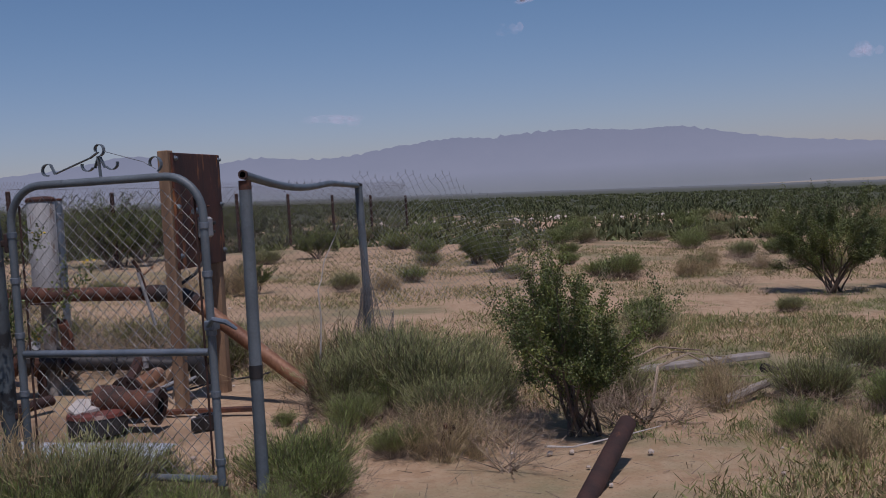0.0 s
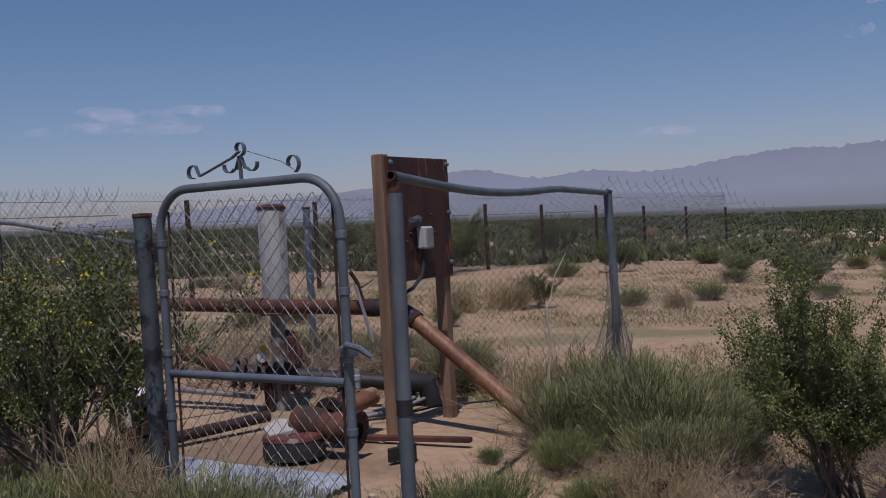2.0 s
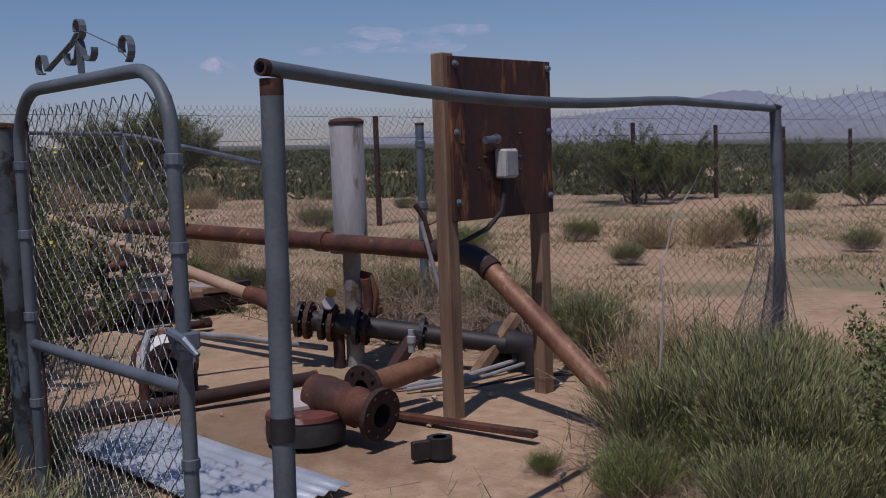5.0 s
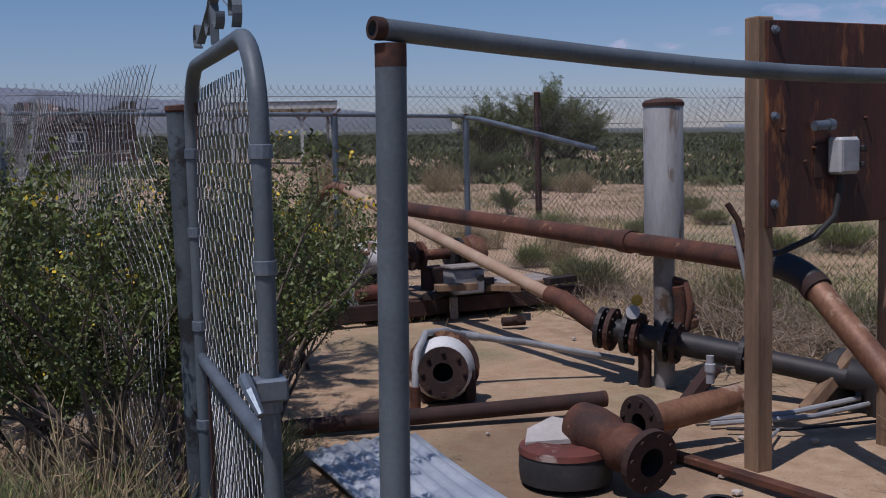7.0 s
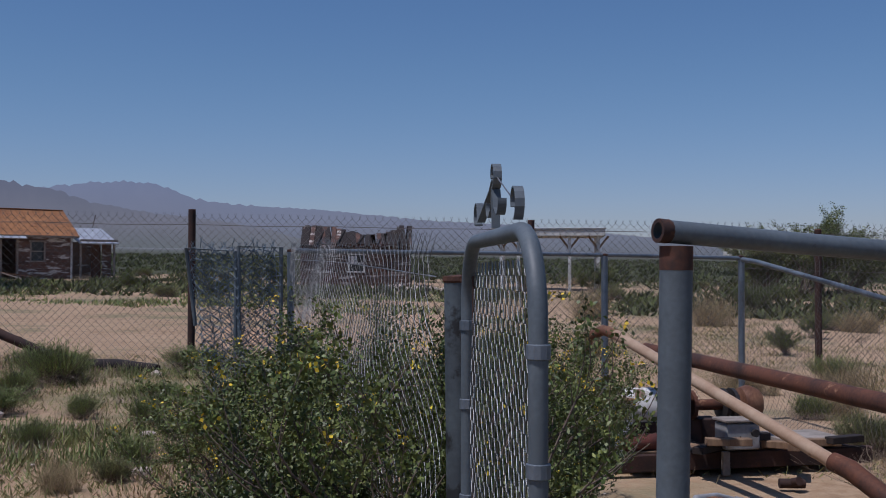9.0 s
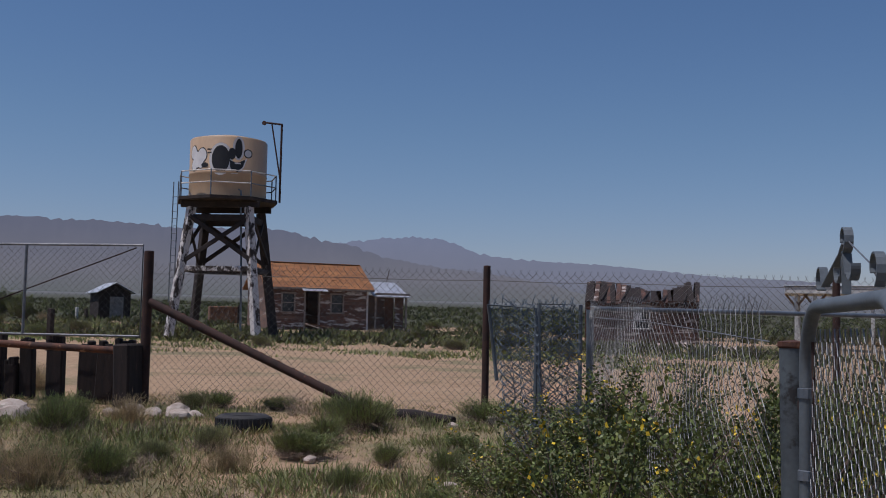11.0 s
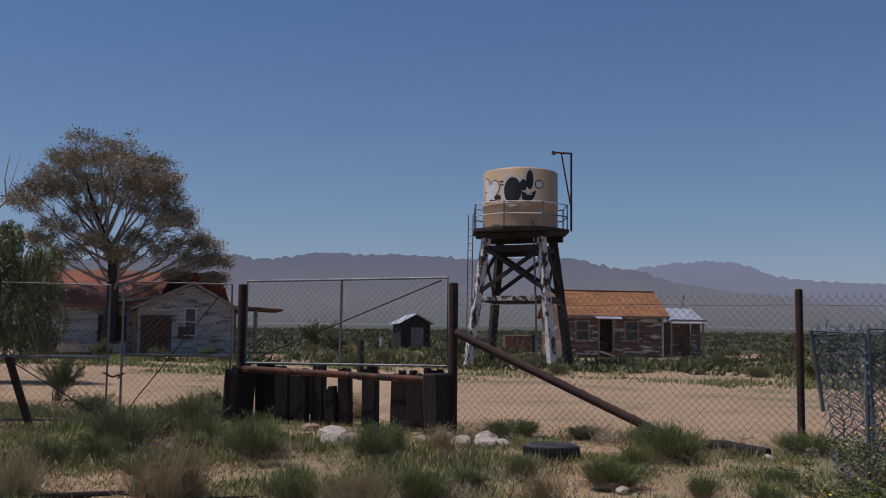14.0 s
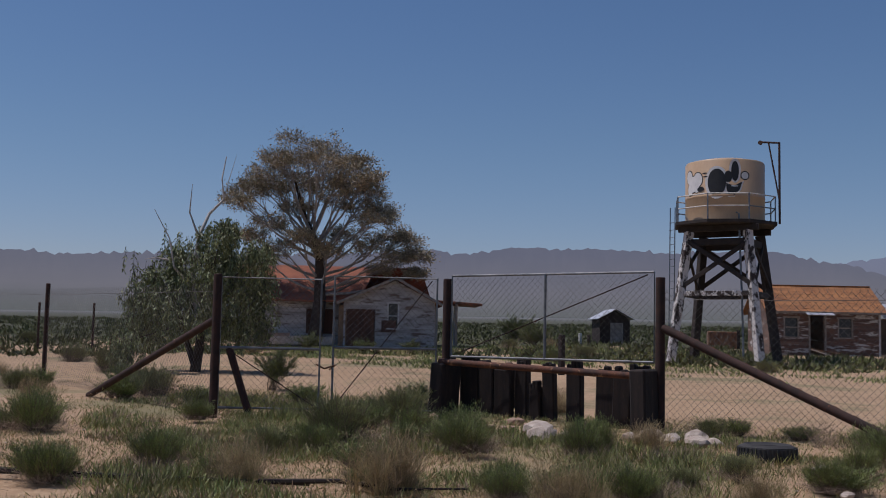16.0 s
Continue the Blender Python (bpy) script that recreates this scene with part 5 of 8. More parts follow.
# engine skid at the back of the yard
def skid():
    A, B_ = Vector((-0.25, 5.95, 0)), Vector((2.0, 6.85, 0))
    ang = math.degrees(math.atan2(0.9, 2.25))
    t = thing("pump_skid", -0.25, 6.05, ground_z(-0.25, 6.1), "rusty steel skid frame carrying old pump machinery", "machine skid", ang)
    for yy in (0.0, 0.75):
        part("beam", Build().box((1.15, yy, 0.09), (2.5, 0.07, 0.13), None, 0.008), RUSTDARK, t)
    for xx in (0.1, 0.8, 1.55, 2.25):
        part("cross_beam", Build().box((xx, 0.37, 0.10), (0.08, 0.80, 0.10), None, 0.006), RUSTDARK, t)
    part("deck_plate", Build().box((1.25, 0.36, 0.165), (1.8, 0.7, 0.02), None, 0.004), LUMBER, t)
    part("deck_plate", Build().box((1.95, 0.3, 0.20), (0.55, 0.5, 0.03), None, 0.004), GREYWOOD, t)
    part("stake", Build().box((1.08, -0.10, 0.08), (0.06, 0.04, 0.18)), GREYWOOD, t)
    e = thing("pump_motor", -0.25, 6.05, ground_z(-0.25, 6.1) + 0.17, "pale green and rust pump motor on the skid", "motor", ang)
    mpz = axis_pose((0.42, 0.36, 0.30), (1, 0, 0))
    part("housing", Build().lathe([(0, 0), (0.12, 0.01), (0.15, 0.05), (0.15, 0.30), (0.11, 0.34), (0.05, 0.36), (0.05, 0.42)], mpz, 20), WHITEPAINT, e, "pale grey-green housing", True)
    part("shaft", Build().tube([(0.80, 0.36, 0.30), (1.35, 0.36, 0.30)], 0.045, 12), RUST, e, smooth=True)
    for xx, R in ((0.92, 0.12), (1.0, 0.12), (1.28, 0.13), (1.36, 0.13)):
        part("flange", bolts(Build().lathe(flange_prof(0.04, R, 0.03), axis_pose((xx, 0.36, 0.30), (1, 0, 0)), 18), axis_pose((xx, 0.36, 0.30), (1, 0, 0)), R * 0.8, 0.03), RUST if xx < 1.1 else BLACKIRON, e)
    part("pump_end", Build().lathe([(0.06, 0), (0.13, 0.03), (0.15, 0.10), (0.12, 0.18), (0, 0.2)], axis_pose((1.42, 0.36, 0.30), (1, 0, 0)), 20), RUSTLIGHT, e, "orange rusty pump head", True)
    part("mount", Build().box((0.58, 0.36, 0.09), (0.22, 0.22, 0.2), None, 0.01), RUSTDARK, e)
    part("mount", Build().box((1.15, 0.36, 0.1), (0.18, 0.2, 0.2), None, 0.01), RUSTDARK, e)
    bx = thing("battery_box", -0.25, 6.05, ground_z(-0.25, 6.1) + 0.17, "small grey metal box on the skid deck", "box", ang)
    part("box", Build().box((1.22, -0.02, 0.11), (0.28, 0.20, 0.20), None, 0.01), CABLE, bx)
    part("lid", Build().box((1.22, -0.02, 0.23), (0.31, 0.23, 0.02), None, 0.005), GREYWOOD, bx)
    part("outlet", Build().lathe([(0, 0), (0.03, 0), (0.03, 0.03), (0, 0.03)], axis_pose((1.30, -0.14, 0.14), (0, -1, 0)), 12), BLACKIRON, bx)
    tb = thing("water_trough", -0.22, 6.55, ground_z(-0.2, 6.5), "pale dented metal tank with rust streaks", "tank", ang)
    part("tank", Build().box((0, 0, 0.26), (0.46, 0.62, 0.52), None, 0.03), WHITEPAINT, tb)
    part("rim", Build().box((0, 0, 0.535), (0.50, 0.66, 0.03), None, 0.01), RUSTLIGHT, tb)
    part("valve", Build().tube([(0.05, 0, 0.55), (0.05, 0, 0.66), (0.2, 0.05, 0.68)], 0.03, 10), RUSTDARK, tb, smooth=True)
    rc = thing("red_cylinder", -0.25, 6.05, ground_z(-0.25, 6.1) + 0.17, "faded red cylinder lying on the skid", "cylinder", ang)
    part("cylinder", Build().lathe([(0, 0), (0.05, 0.01), (0.065, 0.04), (0.065, 0.30), (0.04, 0.34), (0, 0.35)], axis_pose((0.30, 0.05, 0.065), (1, 0.1, 0)), 16), REDPAINT, rc, smooth=True)
    tw = thing("scrap_fitting", 1.22, 5.95, ground_z(1.2, 6.0), "small rusty pipe tee lying on the sand", "pipe fitting")
    part("tee", Build().tube([(-0.10, 0, 0.04), (0.08, 0.02, 0.04)], 0.035, 10).tube([(0, 0, 0.05), (0.03, -0.06, 0.07)], 0.032, 10), RUSTDARK, tw, smooth=True)
    ws = thing("timber_offcuts", 0.9, 6.5, ground_z(0.9, 6.5) + 0.18, "short timber offcuts piled on the skid deck", "timber")
    for i, (xx, yy, zz, rz_) in enumerate(((0, 0, 0.03, 15), (0.25, 0.1, 0.03, -20), (0.1, 0.02, 0.09, 40), (0.6, 0.25, 0.03, 10), (-0.25, -0.2, 0.03, 60), (-0.1, -0.25, 0.09, 5), (0.85, 0.3, 0.05, 35), (0.4, -0.1, 0.06, 80))):
        part("offcut", Build().box((xx, yy, zz), (0.34, 0.09, 0.055), Matrix.Rotation(radians(rz_), 3, "Z"), 0.005), LUMBER if i % 2 else TIMBER, ws)


skid()

# leaning pipe stub and grey logs by the path
ls = thing("pipe_stub", 0.9, -1.4, ground_z(0.9, -1.4), "rusty round post lying aslant in the sand", "log")
part("post", Build().tube([(-0.12, 0.0, -0.06), (0.82, 0.12, 0.20)], 0.055, 14), RUSTDARK, ls, smooth=True)


def twisted_branch(x, y, pts, r, label, m_=GREYWOOD):
    t = thing("dead_branch", x, y, ground_z(x, y), label, "branch")
    part("branch", Build().tube(pts, [r * (1 - 0.7 * i / (len(pts) - 1)) for i in range(len(pts))], 7), m_, t, smooth=True)
    return t


twisted_branch(2.72, 1.75, [(-0.02, 0.05, 0.25), (0.0, 0.03, 0.62), (-0.03, 0.02, 0.85), (0.02, 0.02, 0.92), (0.05, 0.0, 1.08), (0.17, -0.04, 1.28), (0.21, -0.05, 1.36)], 0.007, "bare pale twig standing out of the brush", PALEBARK)
twisted_branch(3.0, 0.75, [(-0.45, 0.12, 0.10), (0.05, 0.04, 0.07), (0.55, -0.12, 0.05)], 0.035, "grey plank-like stick lying in the brush")
twisted_branch(3.3, -1.0, [(-0.5, 0, 0.08), (-0.1, 0.1, 0.30), (0.25, 0.0, 0.34), (0.6, -0.2, 0.12), (0.9, -0.4, 0.08)], 0.013, "twisted grey dead branch on the ground", DRYTWIG)
twisted_branch(4.2, -1.6, [(-0.8, 0.3, 0.06), (0.0, 0.1, 0.10), (0.9, -0.3, 0.06)], 0.04, "twisted grey dead branch on the ground")


twisted_branch(3.6, -0.75, [(-0.55, 0.25, 0.05), (-0.3, 0.15, 0.30), (0.1, 0.05, 0.36), (0.5, -0.15, 0.28), (0.75, -0.3, 0.06)], 0.012, "arched dry grey twigs over the sand", DRYTWIG)
twisted_branch(3.7, -0.85, [(-0.6, 0.35, 0.04), (-0.25, 0.22, 0.24), (0.2, 0.08, 0.30), (0.6, -0.2, 0.2), (0.8, -0.35, 0.03)], 0.010, "arched dry grey twigs over the sand", DRYTWIG)
twisted_branch(4.6, -1.55, [(-0.35, 0.2, 0.16), (-0.15, 0.1, 0.09), (0.2, -0.1, 0.06), (0.6, -0.25, 0.05)], 0.04, "dark burnt branch lying in the weeds", TIMBER)
twisted_branch(1.9, -1.0, [(-0.3, 0.2, 0.06), (-0.15, 0.1, 0.03), (0.25, -0.12, 0.04), (0.55, -0.2, 0.03)], 0.008, "bare pale stick lying under the bush", PALEBARK)
twisted_branch(-11.2, 2.3, [(-2.2, -1.6, 0.03), (-1.0, -0.8, 0.05), (0.0, 0.0, 0.04), (0.9, 0.75, 0.05), (1.7, 1.5, 0.03)], 0.045, "long dark pole lying on the sand", TIMBER)
twisted_branch(-9.3, 3.9, [(-0.5, -0.5, 0.05), (0.0, 0.1, 0.07), (0.6, 0.35, 0.04), (1.0, 0.9, 0.05)], 0.03, "dark dead branch lying in the weeds", TIMBER)
gb = thing("grey_board", 4.9, -0.55, ground_z(4.9, -0.55), "grey weathered board lying in the weeds", "board", -38)
part("board", Build().box((0, 0, 0.045), (1.5, 0.14, 0.045), None, 0.006), GREYWOOD, gb)
gb = thing("grey_board", 2.55, 0.30, ground_z(2.55, 0.3), "grey weathered board lying in the weeds", "board", -32)
part("board", Build().box((0, 0, 0.12), (0.75, 0.09, 0.035), None, 0.006), GREYWOOD, gb)
rs = thing("pipe_stub", 1.35, -0.25, ground_z(1.35, -0.25), "short rusty pipe end standing out of the sand", "pipe fitting")
part("pipe", Build().tube([(0.0, 0.02, -0.06), (0.0, 0.0, 0.10), (0.015, -0.02, 0.17)], 0.032, 12), RUSTDARK, rs, smooth=True)
part("rim", Build().lathe([(0.022, 0), (0.038, 0), (0.038, 0.02), (0.022, 0.02)], axis_pose((0.015, -0.02, 0.165), (0.1, -0.25, 1)), 12), RUST, rs)
for x, y, h in ((-16.0, 11.4, 0.95), (-15.1, 12.2, 0.8)):
    t = thing("short_post", x, y, ground_z(x, y), "short dark charred stump post behind the gates", "post")
    part("post", Build().tube([(0, 0, -0.1), (0.02, 0.01, h * 0.6), (0.0, 0.02, h)], [0.075, 0.07, 0.06], 9), TIMBER, t, smooth=True)

# ---- water tower ----
def tower():
    ox, oy = -25.75, 34.55
    oz = ground_z(ox, oy) - 0.02
    t = thing("water_tower", ox, oy, oz, "tan water tank on a weathered black and white timber tower", "water tower")
    f, bk = Vector((3.42, 0.98, 0)), Vector((-1.25, 3.25, 0))
    base = [-(f + bk) / 2, (f - bk) / 2, (f + bk) / 2, (bk - f) / 2]
    ZP = 5.42
    top = [p * 0.66 + Vector((0, 0, ZP - 0.25)) for p in base]
    def beam(a, b, w, d):
        a, b = Vector(a), Vector(b)
        q = (b - a).to_track_quat("Z", "Y").to_matrix()
        return Build().box((a + b) / 2, (w, d, (b - a).length), q, 0.015)
    at = lambda i, z: base[i].lerp(top[i], z / (ZP - 0.25))
    for i in range(4):
        part("leg", beam(base[i] - Vector((0, 0, 0.1)), top[i], 0.30, 0.30), TOWERWOOD if i < 2 else TOWERDARK, t, "timber leg with peeling white paint" if i < 2 else "dark timber leg")
    for i in range(4):
        j = (i + 1) % 4
        part("girt", beam(at(i, 2.72), at(j, 2.72), 0.10, 0.20), TOWERWOOD if i == 0 else TOWERDARK, t)
        part("girt", beam(at(i, 4.75), at(j, 4.75), 0.12, 0.26), TOWERDARK, t)
        off = Vector((0, 0, 0)) + (at(i, 3) + at(j, 3)).normalized() * 0.1
        part("cross_brace", beam(at(i, 2.85) + off, at(j, 4.65) + off, 0.08, 0.17), TOWERDARK, t)
        part("cross_brace", beam(at(j, 2.85) + off * 2, at(i, 4.65) + off * 2, 0.08, 0.17), TOWERDARK, t)
    for k in (-1, 1):
        part("bearer", beam(top[0].lerp(top[3], 0.5 + 0.5 * k) - f * 0.12 + Vector((0, 0, 0.12)), top[1].lerp(top[2], 0.5 + 0.5 * k) + f * 0.12 + Vector((0, 0, 0.12)), 0.2, 0.24), TOWERDARK, t)
    part("platform", Build().lathe([(0, ZP), (2.08, ZP), (2.1, ZP + 0.03), (2.1, ZP + 0.15), (0, ZP + 0.16)], pose(0, 0, 0, 0, 0, 16), 8), TOWERDARK, t, "dark octagonal plank platform")
    R, zb, zt = 1.55, ZP + 0.17, ZP + 2.56
    part("tank", Build().lathe([(0, zb), (R, zb), (R, zb + 0.9), (R + 0.012, zb + 0.92), (R + 0.012, zb + 0.98), (R, zb + 1.0), (R, zt - 0.06), (R - 0.04, zt), (R * 0.6, zt + 0.13), (0.28, zt + 0.20), (0.28, zt + 0.24), (0, zt + 0.25)], pose(0, 0, 0), 64), TANKPAINT, t, "tan plastic tank", True)
    for a, h in ((2.2, 0.2), (3.5, 0.15)):
        part("roof_fitting", Build().lathe([(0.12, 0), (0.12, h), (0, h)], pose(R * 0.8 * math.cos(a), R * 0.8 * math.sin(a), zt + 0.02), 10), TANKPAINT, t)
    # painted shapes on the curved side: thin raised patches facing the yard gate
    face = math.atan2(-36.8, 25.3) - 0.02
    def patch(outline, m_, name, lift):
        """A filled outline (angle in tank widths, height) bent round the tank."""
        n = len(outline)
        cx, cz = sum(p[0] for p in outline) / n, sum(p[1] for p in outline) / n
        V, F = [], []
        for ringk in (0.0, 0.35, 0.7, 1.0):
            for u, w in outline:
                uu, ww = cx + (u - cx) * ringk, cz + (w - cz) * ringk
                a = face + uu / R
                V.append(((R + lift) * math.cos(a), (R + lift) * math.sin(a), zb + ww * 0.9))
        for k in range(3):
            for i in range(n):
                F.append((k * n + i, k * n + (i + 1) % n, (k + 1) * n + (i + 1) % n, (k + 1) * n + i))
        b = Build(); b.v, b.f = V, F
        return part(name, b, m_, t)
    oval = lambda cx, cz, rx, rz, n=22, tilt=0: [(cx + rx * math.cos(2 * math.pi * k / n) + tilt * rz * math.sin(2 * math.pi * k / n), cz + rz * math.sin(2 * math.pi * k / n)) for k in range(n)]
    patch(oval(-0.28, 1.62, 0.47, 0.72), BRIGHTPAINT, "painted_ring", 0.004)
    patch(oval(-0.28, 1.62, 0.36, 0.60), BLACKPAINT, "painted_oval", 0.008)
    patch(oval(0.42, 2.12, 0.24, 0.53), BRIGHTPAINT, "painted_ring", 0.005)
    patch(oval(0.42, 2.10, 0.15, 0.44), BLACKPAINT, "painted_stroke", 0.009)
    patch(oval(0.16, 1.86, 0.15, 0.26), BLACKPAINT, "painted_stroke", 0.010)
    patch([(0.02, 1.62), (0.78, 1.68), (0.66, 1.28), (0.40, 0.98), (0.14, 0.98), (0.05, 1.25)], BRIGHTPAINT, "painted_ring", 0.006)
    patch([(0.07, 1.58), (0.70, 1.62), (0.60, 1.30), (0.38, 1.05), (0.18, 1.05), (0.10, 1.28)], BLACKPAINT, "painted_stroke", 0.011)
    patch(oval(0.82, 1.92, 0.20, 0.20), BLACKPAINT, "painted_stroke", 0.005)
    patch(oval(0.82, 1.92, 0.15, 0.155), BRIGHTPAINT, "painted_ring", 0.009)
    patch(oval(0.40, 1.45, 0.14, 0.03), BRIGHTPAINT, "painted_bar", 0.014)
    for cx, cz, rr in ((-1.62, 1.95, 0.25), (-1.35, 1.62, 0.30), (-1.10, 1.80, 0.26), (-1.55, 1.40, 0.22), (-1.15, 1.42, 0.16)):
        patch(oval(cx, cz, rr, rr * 1.35), BLACKPAINT, "painted_stroke", 0.004 + 0.001 * rr)
        patch(oval(cx, cz, rr * 0.86, rr * 1.18), BRIGHTPAINT, "painted_ring", 0.008 + 0.001 * rr)
    patch(oval(-0.95, 1.36, 0.17, 0.11), BLACKPAINT, "painted_stroke", 0.012)
    patch(oval(-0.76, 2.05, 0.12, 0.03, 10), BLACKPAINT, "painted_stroke", 0.006)
    patch(oval(-0.74, 1.9, 0.10, 0.03, 10), BLACKPAINT, "painted_stroke", 0.006)
    # guard rail on the octagonal rim
    pts = [Vector((2.02 * math.cos(radians(16 + 45 * k)), 2.02 * math.sin(radians(16 + 45 * k)), ZP + 0.15)) for k in range(8)]
    for k in range(8):
        part("rail_post", Build().tube([pts[k], pts[k] + Vector((0, 0, 1.02))], 0.028, 8), GALV, t)
        for h in (0.52, 1.0):
            part("guard_rail", Build().tube([pts[k] + Vector((0, 0, h)), pts[(k + 1) % 8] + Vector((0, 0, h))], 0.025, 8), WHITEPAINT if h > 0.9 or k in (5, 6) else GALV, t)
    # ladder on one side
    lx = Vector((-2.05, -0.75, 0))
    dv = Vector((0.28, -0.05, 0)) * 0.5
    for s in (-1, 1):
        part("ladder_rail", Build().tube([lx * 1.0 + dv * s + Vector((0, 0, 1.4)), lx * 0.98 + dv * s + Vector((0, 0, ZP + 0.9))], 0.022, 6), GALV, t)
    for i in range(15):
        part("rung", Build().tube([lx - dv + Vector((0, 0, 1.5 + i * 0.3)), lx + dv + Vector((0, 0, 1.5 + i * 0.3))], 0.013, 5), GALV, t)
    # hoist mast
    mb = Vector((1.95, 0.85, ZP + 0.1))
    part("mast", Build().tube([mb, mb + Vector((0, 0, 3.25))], 0.045, 8), RUSTDARK, t, smooth=True)
    part("mast_arm", Build().tube([mb + Vector((0.02, 0, 3.22)), mb + Vector((-0.72, -0.18, 3.32))], 0.04, 8), RUSTDARK, t, smooth=True)
    part("mast_stay", Build().tube([mb + Vector((0, 0, 0.9)), mb + Vector((-0.42, -0.1, 3.28))], 0.032, 8), RUSTDARK, t, smooth=True)
    part("pulley", Build().lathe([(0, -0.03), (0.09, -0.03), (0.07, 0), (0.09, 0.03), (0, 0.03)], axis_pose(mb + Vector((-0.74, -0.18, 3.30)), (0, 1, 0)), 12), RUSTDARK, t)
    part("downpipe", Build().tube([(1.35, -0.75, -0.05), (1.32, -0.80, 2.5), (1.25, -0.90, ZP + 0.4), (1.2, -1.0, ZP + 0.45)], 0.04, 8), GALV, t, smooth=True)


tower()


# ---- buildings ----
def frame_of(a, b):
    return math.degrees(math.atan2(b[1] - a[1], b[0] - a[0])), math.hypot(b[0] - a[0], b[1] - a[1])


def wall_with(openings, x0, x1, z0, z1, y, th):
    """A wall along x with real openings (xa, xb, za, zb)."""
    b = Build()
    xs = sorted({x0, x1, *(o[0] for o in openings), *(o[1] for o in openings)})
    for xa, xb in zip(xs[:-1], xs[1:]):
        cuts = sorted((o[2], o[3]) for o in openings if o[0] <= xa and o[1] >= xb)
        z = z0
        for ca, cb_ in cuts + [(z1, z1)]:
            if ca > z + 1e-4:
                b.box(((xa + xb) / 2, y, (z + ca) / 2), (xb - xa, th, ca - z), None, 0.0005)
            z = max(z, cb_)
    return b


def siding(parent, x0, x1, z0, z1, y, openings, material, pitch=0.17, jitter=0.0, seed=1):
    """Lapped boards on the wall's face, each one a piece, broken at the openings."""
    rg = random.Random(seed)
    z = z0
    rot = Matrix.Rotation(radians(4), 3, "X")
    while z < z1 - 0.02:
        h = min(pitch, z1 - z)
        cuts = sorted((o[0], o[1]) for o in openings if o[2] < z + h * 0.5 < o[3])
        x = x0
        for ca, cb_ in cuts + [(x1, x1)]:
            if ca > x + 0.02 and rg.random() > jitter:
                part("board", Build().box(((x + ca) / 2, y, z + h / 2), (ca - x - 0.004, 0.022, h * 1.06), rot, 0.002), material, parent)
            x = max(x, cb_)
        z += pitch


def window(parent, xa, xb, za, zb, y, m_=WHITEPAINT, broken=False):
    w = part("window", Build().box(((xa + xb) / 2, y - 0.03, za - 0.03), (xb - xa + 0.16, 0.10, 0.06), None, 0.006), m_, parent)
    part("frame_side", Build().box((xa, y - 0.02, (za + zb) / 2), (0.08, 0.06, zb - za + 0.1), None, 0.006), m_, w)
    part("frame_side", Build().box((xb, y - 0.02, (za + zb) / 2), (0.08, 0.06, zb - za + 0.1), None, 0.006), m_, w)
    part("frame_top", Build().box(((xa + xb) / 2, y - 0.02, zb + 0.03), (xb - xa + 0.16, 0.06, 0.08), None, 0.006), m_, w)
    part("sash_bar", Build().box(((xa + xb) / 2, y + 0.03, (za + zb) / 2), (xb - xa, 0.03, 0.045), None, 0.004), m_, w)
    part("pane", Build().box(((xa + xb) / 2, y + 0.06, (za + zb) / 2), (xb - xa, 0.01, zb - za), None, 0.001), GLASS, w)


def shingles(parent, x0, x1, y0, z0, y1, z1, rows, cols, material, seed):
    """Courses of shingles laid up a roof slope."""
    rg = random.Random(seed)
    d = Vector((0, y1 - y0, z1 - z0))
    ang = Matrix.Rotation(math.atan2(d.z, d.y), 3, "X")
    for i in range(rows):
        c = Vector((0, y0, z0)) + d * ((i + 0.5) / rows)
        b = Build()
        step = (x1 - x0) / cols
        for k in range(cols):
            if rg.random() < 0.03:
                continue
            b.box((x0 + (k + 0.5) * step, c.y, c.z + 0.012 + rg.uniform(0, 0.012)), (step * rg.uniform(0.93, 0.99), d.length / rows * 1.12, 0.016), ang, 0.002)
        part("shingle_course", b, material, parent)


